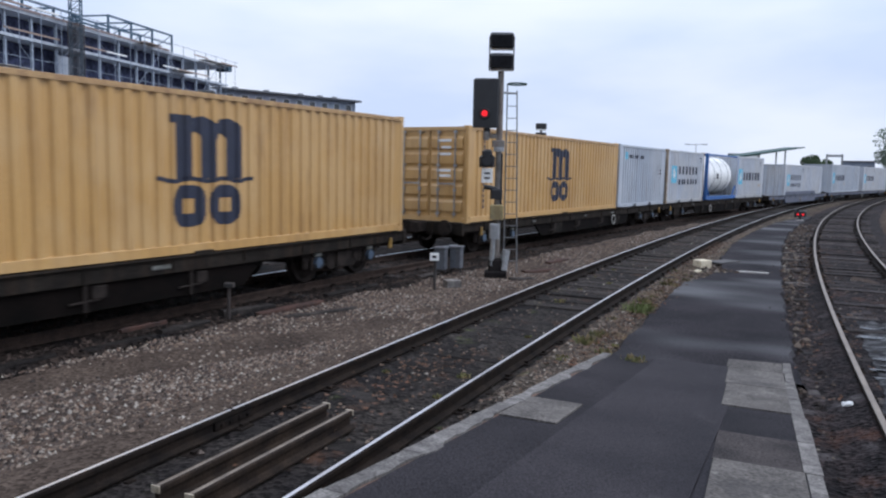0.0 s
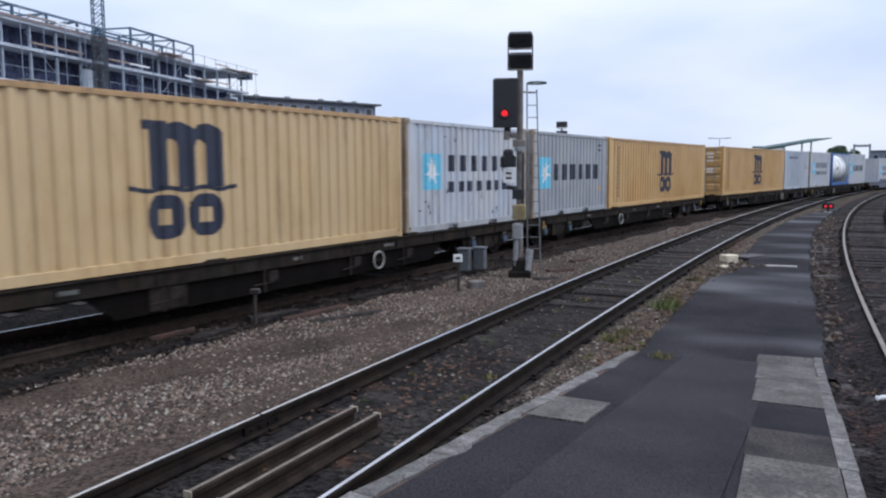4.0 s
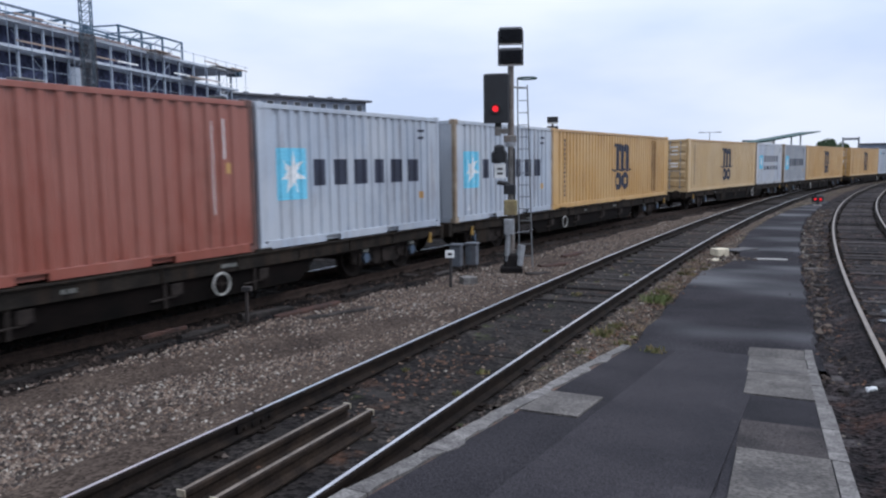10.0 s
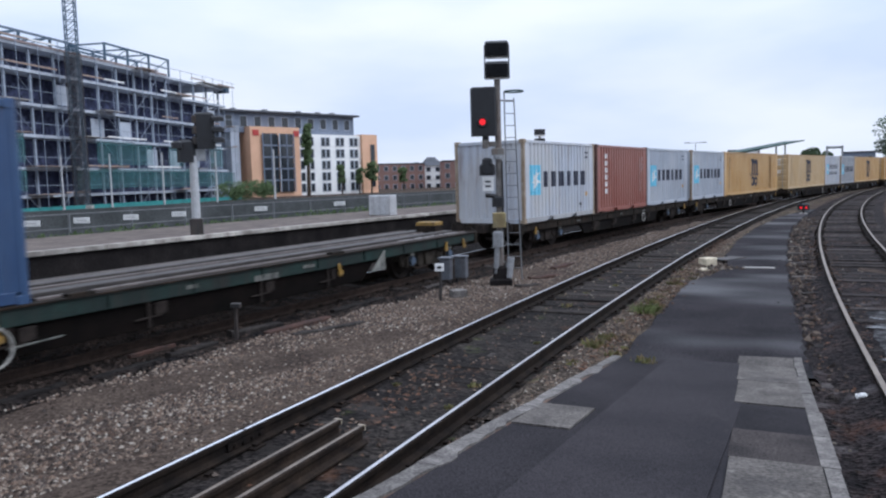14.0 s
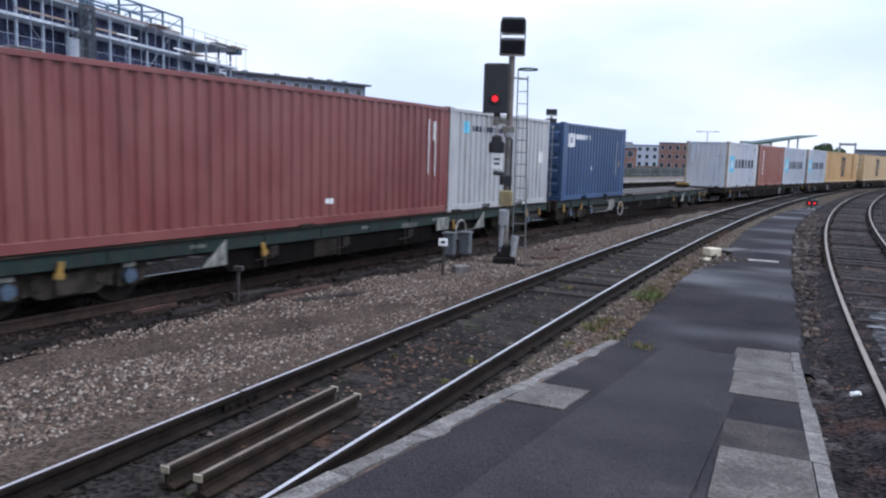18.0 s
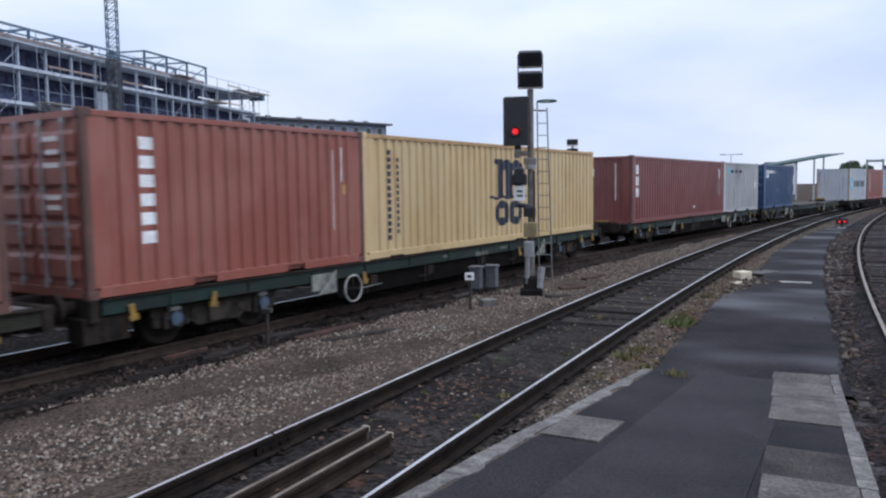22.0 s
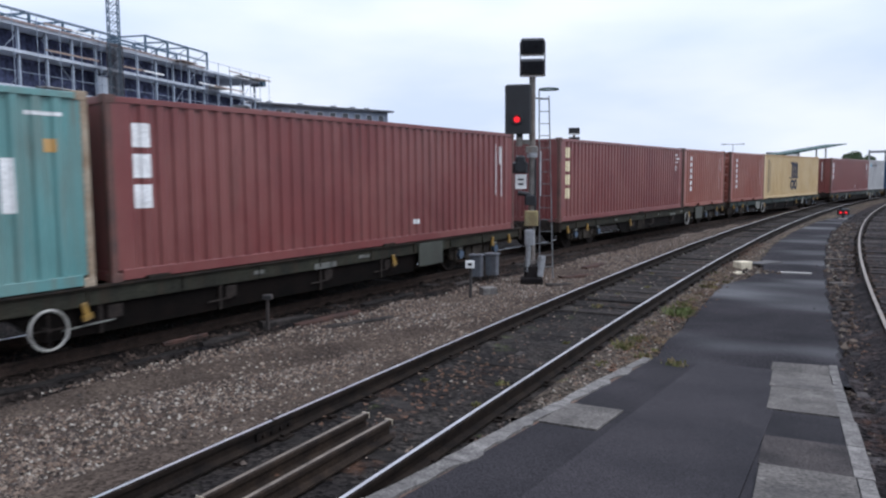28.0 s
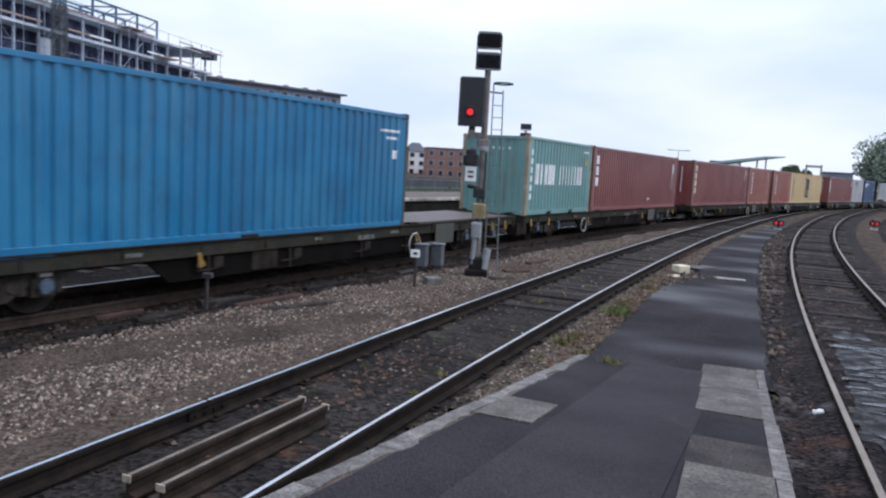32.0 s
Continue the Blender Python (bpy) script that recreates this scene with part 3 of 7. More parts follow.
def sleeper_mesh(mat, seed):
    """A worn timber with an uneven outline and two rail chairs."""
    g = Geo()
    ys = [-1.28, -1.0, -0.7, -0.35, 0.0, 0.35, 0.7, 1.0, 1.28]
    vs = []
    for i, y in enumerate(ys):
        a = 0.12 + 0.018 * noise.noise((i * 1.7, seed, 0))
        b = 0.12 + 0.018 * noise.noise((i * 1.7, seed, 9))
        h = 0.007 * noise.noise((i * 1.3, seed, 4))
        vs += [(-a, y, -0.13), (-a, y, -0.014 + h), (-a + 0.016, y, h), (b - 0.016, y, h), (b, y, -0.014 + h), (b, y, -0.13)]
    n = len(ys)
    g.add(vs, [(6 * i + k, 6 * i + k + 1, 6 * i + k + 7, 6 * i + k + 6) for i in range(n - 1) for k in range(5)] + [tuple(range(6)), tuple(range(6 * n - 1, 6 * n - 7, -1))])
    for y in (-0.75, 0.75):
        g.box(-0.09, 0.09, y - 0.15, y + 0.15, 0.0, 0.02, mi=1, c=0.005)
        for q in (-0.105, 0.105):
            g.box(-0.04, 0.04, y + q - 0.025, y + q + 0.025, 0.018, 0.045, mi=1)
    return g.mesh("sleeper", [mat, M["rail_side"]])


SLEEPERS = {"sleeper": [sleeper_mesh(M["sleeper"], k) for k in range(4)], "bay_sleeper": [sleeper_mesh(M["bay_sleeper"], 7 + k) for k in range(4)]}


def track(name, label, line, s0, s1, top, near0, near1, bed_half=1.5, wide=0.35, bed_top=-0.163, bed="bed", side="rail_side", timber="sleeper", far_top=None):
    t = thing(name, label, "railway track", kind="structure")
    g = Geo()
    st = line.stations(s0, s1, 1.0)
    g.prism([(-bed_half - wide, -0.36), (bed_half + wide, -0.36), (bed_half, bed_top), (-bed_half, bed_top)], st)
    part("ballast_bed", g, M[bed], t)
    rail("rail", line, -0.752, s0, s1, 0.5, t, far_top or top, side)
    rail("rail", line, 0.752, s0, s1, 0.5, t, top, side)
    s = s0 + 0.3
    rest = Geo()
    while s < s1:
        if near0 <= s <= near1:
            ob = part("sleeper", SLEEPERS[timber][random.randrange(4)], None, t)
            ob.matrix_basis = line.place(s, random.uniform(-0.03, 0.03), -0.150 - 0.030 * min(1.0, max(0.0, (9.0 - s) / 5.0)) + random.uniform(-0.055 if timber == "bay_sleeper" else -0.034, 0.010)) @ pose(0, 0, 0, 0, 0, random.uniform(-2.2, 2.2))
        else:
            a, b = line.at(s - 0.125), line.at(s + 0.125)
            rest.prism([(-1.28, -0.28), (1.28, -0.28), (1.28, -0.15), (-1.28, -0.15)], [lambda p, q, s=s: line.at(s - 0.125, p, q), lambda p, q, s=s: line.at(s + 0.125, p, q)])
        s += 0.66
    if rest.v:
        tagged(part("far_sleepers", rest, M[timber], t), kind="stuff")
    return t


ground_sheet()
near_track = track("near_track", "railway track with bright polished rails on oily timber sleepers", NEAR, -25, 260, M["rail_worn"], -4, 75, 1.05, 0.3, -0.178, far_top=M["rail_top"])
train_track = track("train_track", "dark oily railway track under the freight train", TRAIN, -40, 300, M["rail_side"], -12, 60, 1.7, 0.5, -0.163, "bed_black", "train_rail", far_top=M["rail_top"])
bay_track = track("bay_track", "siding track with worn brown rails and exposed sleepers", BAY, -11.5, 160, M["rail_dull"], -6, 70, 1.7, 0.5, -0.182, "bed_bay", timber="bay_sleeper")


def oily_shoulder():
    """The black, oil-soaked edge of the ballast beside the train's track."""
    g = Geo()
    vs, n = [], 0
    for s in np.arange(-40.0, 120.0, 0.25):
        w = 2.55 + 0.30 * noise.noise((s * 0.5, 2, 0)) + 0.16 * noise.noise((s * 2.1, 7, 0))
        h = 0.02 * noise.noise((s * 1.7, 3, 0))
        vs += [tuple(TRAIN.at(s, o, q)) for o, q in ((1.45, -0.19), (1.75, -0.14 + h), (2.15, -0.01 + h), (w - 0.2, 0.035 + h), (w, -0.07))]
        n += 1
    g.add(vs, [(5 * i + k, 5 * i + k + 1, 5 * i + k + 6, 5 * i + k + 5) for i in range(n - 1) for k in range(4)])
    return part("oily_shoulder", g, M["bed_black"], train_track)


oily_shoulder()


def siding_muck():
    """Cinders and oil heaped against the siding rail beside the platform ramp."""
    vs, n = [], 0
    for s in np.arange(-11.0, 13.0, 0.2):
        low = 0.07 * max(0.0, (s - 7.0) / 6.0) ** 2
        h = 0.018 * noise.noise((s * 1.9, 4, 0)) - low
        w = -1.22 + 0.12 * noise.noise((s * 1.1, 9, 0))
        vs += [tuple(BAY.at(s, o, q)) for o, q in ((w, -0.20), (-1.02, -0.135 + h), (-0.90, -0.080 + h), (-0.80, -0.048 + 0.5 * h - low), (-0.765, -0.050 - low))]
        n += 1
    g = Geo().add(vs, [(5 * i + k, 5 * i + k + 1, 5 * i + k + 6, 5 * i + k + 5) for i in range(n - 1) for k in range(4)])
    return part("siding_muck", g, M["bed_bay"], bay_track)


siding_muck()
SIDE = Line(9.6, 7.0, KN, [23.6, 26.2, 28.9, 32.3, 36.5, 40.0, 60.0], -12, 200)
side_track = track("side_track", "second siding track with worn brown rails", SIDE, 2, 160, M["rail_dull"], 4, 60, 1.3, bed_top=-0.185, bed="bed_bay", timber="bay_sleeper")
FARLINE = Line(*TRAIN.at(0, -3.9)[:2], KN, [28.9, 31.0, 33.0, 37.7, 39.9, 42.4, 70.0], -60, 250, z=-0.2)
far_track = track("far_track", "dark railway track beside the far platform", FARLINE, -40, 200, M["rail_top"], 1e6, 1e6, 4.2, 0.2, -0.170, "bed_black")



def ballast_shoulder(line, track_ob, side, s0, s1, seed, mat):
    """Ballast heaped over the sleeper ends on one side of a track."""
    vs, n = [], 0
    for s in np.arange(s0, s1, 0.3):
        j = 0.05 * noise.noise((s * 1.3, seed, 0))
        k = 0.015 * noise.noise((s * 2.3, seed, 5))
        prof = ((0.90, -0.17), (1.0 + j, -0.128 + k), (1.35 + j, -0.132 + k), (1.6 + 2 * j, -0.19), (1.95 + 2 * j, -0.32))
        vs += [tuple(line.at(s, side * o, q)) for o, q in prof]
        n += 1
    g = Geo().add(vs, [(5 * i + k, 5 * i + k + 1, 5 * i + k + 6, 5 * i + k + 5)[::side] for i in range(n - 1) for k in range(4)])
    return part("ballast_shoulder", g, mat, track_ob)


ballast_shoulder(NEAR, near_track, -1, -6.0, 120.0, 3, M["ground"])
ballast_shoulder(NEAR, near_track, 1, 3.0, 120.0, 8, M["cess"])


def rail_joint(s, off):
    """Fishplates with bolts and the dark gap between two rail ends."""
    g = Geo()
    for sg in (-1, 1):
        lo, hi = sorted((off + sg * 0.012, off + sg * 0.034))
        g.prism([(lo, -0.12), (hi, -0.12), (hi, -0.05), (lo, -0.05)], NEAR.stations(s - 0.25, s + 0.2501, 0.25))
        for d in (-0.17, -0.06, 0.06, 0.17):
            g.tube(NEAR.at(s + d, off + sg * 0.03, -0.085), NEAR.at(s + d, off + sg * 0.055, -0.085), 0.018, 6)
    g.prism([(off - 0.037, -0.042), (off + 0.037, -0.042), (off + 0.037, 0.003), (off - 0.037, 0.003)], NEAR.stations(s - 0.012, s + 0.0125, 0.012))
    part("fishplate", g, M["rail_side"], near_track)


rail_joint(1.62, -0.752)


M["spare_side"] = material("brown_spare_rail", (0.0336, 0.024, 0.0176), (0.0144, 0.0112, 0.0096), 0.8, scale=6, fine=50, spec=0.2)
M["spare_top"] = material("dull_spare_rail_head", (0.19, 0.155, 0.12), (0.09, 0.072, 0.056), 0.55, 0.2, scale=5, fine=60)
# two short lengths of spare rail lying between the running rails
def spare_rail(s0, s1, off, name="spare_rail"):
    t = thing(name, "short rusty spare rail with pale cut ends between running rails", "rail", "spare rails")
    g = Geo()
    g.prism([(off + p, q) for p, q in RAIL], NEAR.stations(s0, s1, (s1 - s0) / 4))
    n = len(RAIL)
    for k in range(4):
        g.m[k * n + 8] = 1
    part("rail_body", g, [M["spare_side"], M["spare_top"]], t)
    for a, b in ((s0 - 0.012, s0 - 0.001), (s1 + 0.001, s1 + 0.02)):
        e = Geo()
        e.prism([(off + p, q) for p, q in ((-0.034, -0.045), (0.034, -0.045), (0.036, 0.004), (-0.036, 0.004))], [lambda p, q: NEAR.at(a, p, q), lambda p, q: NEAR.at(b, p, q)])
        part("cut_end", e, M["cut"], t, "pale cut end")
    return t


spare_rail(0.12, 2.15, -0.12)
spare_rail(0.12, 2.08, 0.17)


# ---- platform end ----
def lean(s):
    """The right-hand edge runs out from the other towards the near end."""
    return -0.038 * (s - 4.8)


def ramp_block(g, s0, s1, o0, o1, dz0, dz1, n=1, mi=0, skew=False):
    """A slab of the slope between two distances and two offsets."""
    for k in range(n):
        a, b = s0 + (s1 - s0) * k / n, s0 + (s1 - s0) * (k + 1) / n
        vs = [ramp_pt(s, o + (lean(s) if skew else 0.0), d) for d in (dz0, dz1) for s, o in ((a, o0), (a, o1), (b, o1), (b, o0))]
        g.add(vs, [(3, 2, 1, 0), (4, 5, 6, 7), (0, 1, 5, 4), (1, 2, 6, 5), (2, 3, 7, 6), (3, 0, 4, 7)], mi)


def platform_ramp():
    t = thing("platform_ramp", "sloping platform end of dark worn asphalt with pale edge stones", "platform", kind="structure")
    g = Geo()
    ramp_block(g, -9, 9.35, -2.0, 0.05, -0.5, -0.01)
    ramp_block(g, -9, 9.2, 0.0, 0.17, -0.5, -0.012, skew=True)
    part("core", g, M["brick"], t)
    strips = ((-1.95, -1.42, 0.0), (-1.42, -0.42, 0.008), (-0.43, 0.175, -0.002))
    for k, (a, b, h) in enumerate(strips):
        g = Geo()
        ramp_block(g, -9, 9.45, a, b, -0.04, h, 1, skew=(k == 2))
        part("asphalt_strip", g, M["asphalt_lane" if k == 0 else "asphalt"], t)
    g = Geo()
    ramp_block(g, -9, 9.4, -1.9, 0.1, -0.04, -0.007)
    part("asphalt_base", g, M["asphalt"], t)
    rnd = random.Random(4)
    s = -8.0
    while s < 9.2:
        ln = rnd.uniform(0.75, 0.95)
        e = min(s + ln, 9.4)
        w = rnd.uniform(-0.01, 0.01)
        n = 8
        st = [s + 0.004 + (e - s - 0.008) * k / n for k in range(n + 1)]
        vs = []
        for q in st:
            o0 = -2.10 + w + 0.02 * noise.noise((q * 3.0, 1, 0))
            o1 = -1.965 + 0.07 * noise.noise((q * 2.3, 5, 0)) + 0.03 * noise.noise((q * 9, 3, 0))
            vs += [ramp_pt(q, o0, -0.17), ramp_pt(q, o1, -0.17), ramp_pt(q, o1, 0.008), ramp_pt(q, o0 + 0.015, 0.010), ramp_pt(q, o0, -0.004)]
        g = Geo().add(vs, [(5 * k + m, 5 * k + (m + 1) % 5, 5 * (k + 1) + (m + 1) % 5, 5 * (k + 1) + m) for k in range(n) for m in range(5)] + [tuple(range(5)), tuple(range(5 * n, 5 * n + 5))])
        part("edge_stone", g, M["coping"], t)
        s = e
    s = -8.0
    while s < 9.3:
        e = min(s + rnd.uniform(0.85, 1.05), 9.45)
        g = Geo()
        ramp_block(g, s + 0.006, e - 0.006, 0.168 + rnd.uniform(-0.008, 0.008), 0.268 + rnd.uniform(-0.008, 0.008), -0.3, 0.012 + rnd.uniform(-0.003, 0.003), skew=True)
        part("edge_stone", g, M["coping"], t)
        s = e
    for s0, s1, a, b in ((5.28, 6.08, -1.95, -1.50), (3.95, 5.06, -0.37, 0.165), (6.96, 8.20, -0.40, 0.165), (8.22, 9.38, -0.42, 0.165), (1.8, 2.9, -0.36, 0.165)):
        rt = a > -1
        g = Geo()
        ramp_block(g, s0 + 0.003, s1 - 0.003, a, b, -0.03, 0.012 + 0.002 * rnd.random(), skew=rt)
        part("paving_slab", g, M["slab"], t)
    g = Geo()
    ramp_block(g, 5.07, 5.92, -0.38, 0.165, -0.03, 0.005, skew=True)
    part("asphalt_patch", g, M["asphalt_brown"], t)
    g = Geo()
    ramp_block(g, 5.925, 6.955, -0.41, 0.165, -0.03, 0.003, skew=True)
    part("asphalt_patch", g, M["asphalt_lane"], t)
    # the last slab lies flat on the ground beyond the slope
    a, b = [(9.385, -0.62), (9.385, -0.015), (9.86, -0.03), (9.80, -0.63)], (-0.135, -0.104)
    g = Geo().add([(q * RS + o * RC, q * RC - o * RS, z) for z in b for q, o in a], [(3, 2, 1, 0), (4, 5, 6, 7), (0, 1, 5, 4), (1, 2, 6, 5), (2, 3, 7, 6), (3, 0, 4, 7)])
    part("paving_slab", g, M["slab"], t)
    a = [(9.385, -0.010), (9.385, 0.09), (9.92, 0.06), (9.90, -0.022)]
    g = Geo().add([(q * RS + o * RC, q * RC - o * RS, z) for z in b for q, o in a], [(3, 2, 1, 0), (4, 5, 6, 7), (0, 1, 5, 4), (1, 2, 6, 5), (2, 3, 7, 6), (3, 0, 4, 7)])
    part("edge_stone", g, M["coping"], t)
    return t


platform_ramp()


def smooth_strip(name, label, left, right, z, mat, n=60):
    """A low surface between two lines given by (along, across) knots in the ramp's directions."""
    g = Geo()
    st = np.linspace(left[0][0], left[-1][0], n)
    vs = []
    rnd = random.Random(8)
    for s in st:
        a = np.interp(s, [p[0] for p in left], [p[1] for p in left]) + 0.06 * noise.noise((s * 1.1, 2, 0)) + rnd.uniform(-0.02, 0.02)
        b = np.interp(s, [p[0] for p in right], [p[1] for p in right]) + 0.06 * noise.noise((s * 1.3, 8, 0)) + rnd.uniform(-0.02, 0.02)
        for k, f in enumerate((0.0, 0.03, 0.2, 0.5, 0.8, 0.97, 1.0)):
            o = a + (b - a) * f
            dz = z - (0.10 if k in (0, 6) else 0.0)
            vs.append((s * RS + o * RC, s * RC - o * RS, dz))
    g.add(vs, [(i * 7 + k, i * 7 + k + 1, (i + 1) * 7 + k + 1, (i + 1) * 7 + k) for i in range(n - 1) for k in range(6)])
    ob = part(name, g, mat, None)
    return tagged(ob, label, "path", kind="structure")


# along, across, in the directions of the platform end
PATH_LEFT = [(9.0, -2.02), (11.2, -2.05), (16.3, -2.1), (17.6, -1.75), (19.0, -1.55), (22, -1.8), (26.5, -1.83), (32, -1.58), (40, -0.9), (48, 0.6)]
PATH_RIGHT = [(9.0, 0.24), (10.1, 0.16), (12.5, 0.05), (16.1, -0.08), (20, -0.2), (26.5, -0.28), (33, -0.18), (40, 0.25), (48, 0.9)]


def on_path(x, y, more=0.0):
    """Whether a place lies on the walkway."""
    q, o = x * RS + y * RC, x * RC - y * RS
    if not 9.0 < q < 47.0:
        return False
    a, b = (np.interp(q, [p[0] for p in e], [p[1] for p in e]) for e in (PATH_LEFT, PATH_RIGHT))
    return a - more < o < b + more


smooth_strip("cinder_path", "dark damp asphalt walkway running on from the platform end", PATH_LEFT, PATH_RIGHT, -0.115, M["path"], 200)


# ---- the freight train ----
H40, W40 = 2.59, 2.438


def corr(u, ln, pitch=0.278, depth=0.042):
    """The depth of a corrugated wall at the distance u along it."""
    if u < 0.20 or u > ln - 0.20:
        return 0.0
    q = ((u - 0.20) % pitch) / pitch
    if q < 0.36:
        return 0.0
    if q < 0.50:
        return depth * (q - 0.36) / 0.14
    if q < 0.86:
        return depth
    return depth * (1.0 - q) / 0.14


def corr_breaks(ln, pitch=0.278):
    out, u = [0.0, 0.20], 0.20
    while u < ln - 0.20:
        for q in (0.36, 0.50, 0.86, 1.0):
            if u + q * pitch < ln - 0.20:
                out.append(u + q * pitch)
        u += pitch
    return out + [ln - 0.20, ln]


def panel(g, ln, z0, z1, fn):
    """A corrugated sheet; fn(u, z, d) gives its point."""
    us = corr_breaks(ln)
    vs = [fn(u, z, corr(u, ln)) for u in us for z in (z0, z1)]
    g.add(vs, [(2 * i, 2 * i + 2, 2 * i + 3, 2 * i + 1) for i in range(len(us) - 1)])


PANELS = {}
RAIL_PAINT = material("weathered_tan_rail", (0.44, 0.285, 0.125), (0.30, 0.175, 0.08), 0.65, scale=4, fine=40, streak=0.4)


def container_meshes(ln, h):
    """Meshes of a container's body, shared by all of one size; the paint is set on each object's own slot."""
    if (ln, h) in PANELS:
        return PANELS[ln, h]
    x0, hw = -ln / 2, W40 / 2
    out = {}
    for side in (-1, 1):
        g = Geo()
        panel(g, ln - 0.2, 0.16, h - 0.10, lambda u, z, d: (x0 + 0.1 + u, side * (hw - 0.012 - d), z))
        out["side_wall", side] = g
    g = Geo()
    panel(g, W40 - 0.2, 0.14, h - 0.12, lambda u, z, d: (-x0 - 0.03 - d, -hw + 0.1 + u, z))
    out["front_wall"] = g
    g = Geo()
    panel(g, W40 - 0.2, 0.14, h - 0.12, lambda u, z, d: (x0 + 0.03 + d, -hw + 0.1 + u, z))
    out["rear_wall"] = g
    g = Geo()
    us = np.arange(0.1, ln - 0.1, 0.21)
    vs = [(x0 + u, s * (hw - 0.04), h - 0.03 - (0.02 if i % 2 else 0)) for i, u in enumerate(us) for s in (-1, 1)]
    g.add(vs, [(2 * i, 2 * i + 2, 2 * i + 3, 2 * i + 1) for i in range(len(us) - 1)])
    out["roof"] = g
    for sx in (-1, 1):
        for sy in (-1, 1):
            g = Geo()
            a, b = sorted((sx * (ln / 2 - 0.005), sx * (ln / 2 - 0.115)))
            c, d = sorted((sy * (hw - 0.002), sy * (hw - 0.11)))
            g.box(a, b, c, d, 0.11, h - 0.11, c=0.012)
            a, b = sorted((sx * ln / 2, sx * (ln / 2 - 0.178)))
            c, d = sorted((sy * hw, sy * (hw - 0.162)))
            g.box(a, b, c, d, 0.0, 0.118, c=0.01)
            g.box(a, b, c, d, h - 0.118, h, c=0.01)
            out["corner_post", sx, sy] = g
    for sy in (-1, 1):
        g = Geo()
        c, d = sorted((sy * (hw - 0.004), sy * (hw - 0.07)))
        # the bottom rail has two fork pockets or a step near the ends
        cut = [(-ln / 2 + 0.178, -1.25), (-0.80, 0.80), (1.25, ln / 2 - 0.178)] if ln < 8 else [(-ln / 2 + 0.178, ln / 2 - 0.178)]
        for a, b in cut:
            g.box(a, b, c, d, 0.02, 0.165, c=0.006)
        if ln < 8:
            g.box(-1.25, -0.80, c, d, 0.125, 0.165)
            g.box(0.80, 1.25, c, d, 0.125, 0.165)
        out["bottom_rail", sy] = g
        g = Geo()
        c, d = sorted((sy * (hw - 0.001), sy * (hw - 0.06)))
        g.box(-ln / 2 + 0.178, ln / 2 - 0.178, c, d, h - 0.105, h - 0.025, c=0.006)
        out["top_rail", sy] = g
    g = Geo().box(-ln / 2 + 0.05, ln / 2 - 0.05, -hw + 0.08, hw - 0.08, 0.04, 0.12)
    for sx in (-1, 1):
        a, b = sorted((sx * (ln / 2 - 0.01), sx * (ln / 2 - 0.09)))
        g.box(a, b, -hw + 0.16, hw - 0.16, 0.02, 0.15)
        g.box(a, b, -hw + 0.16, hw - 0.16, h - 0.13, h - 0.03)
    out["floor_frame"] = g
    PANELS[ln, h] = out
    return out


def doors(parent, ln, h, paint):
    """Two doors with pressed panels, label bars and locking bars on the rear end."""
    x = -ln / 2
    for sy in (-1, 1):
        a, b = sorted((sy * 0.012, sy * 1.10))
        d = part("door", Geo().box(x + 0.045, x + 0.085, a, b, 0.15, h - 0.13, c=0.004), paint, parent)
        for k in range(5):
            z = 0.24 + k * (h - 0.47) / 5
            part("door_panel", Geo().prism([(z, x + 0.047), (z + 0.07, x + 0.008), (z + 0.30, x + 0.008), (z + 0.37, x + 0.047)], [lambda p, q: (q, a + 0.06, p), lambda p, q: (q, b - 0.06, p)]), paint, d)
        for y in (sy * 0.30, sy * 0.82):
            g = Geo().tube((x - 0.016, y, 0.13), (x - 0.016, y, h - 0.11), 0.019, 6)
            for z in (0.2, 0.85, 1.5, h - 0.2):
                g.box(x - 0.03, x + 0.02, y - 0.045, y + 0.045, z, z + 0.06)
            y1 = y - sy * 0.34 if abs(y) > 0.5 else y + sy * 0.34
            g.box(x - 0.036, x - 0.016, min(y, y1), max(y, y1), 1.02, 1.06)
            part("locking_bar", g, M["galv"], d)
        if sy < 0:
            for k, (z, w) in enumerate(((2.16, 0.42), (1.98, 0.30), (1.80, 0.36), (1.36, 0.44), (1.22, 0.34))):
                part("label_bar", Geo().box(x + 0.002, x + 0.007, a + 0.42, a + 0.42 + w, z, z + 0.07), PAINT["chalk"], d, "white bar of illegible marks")


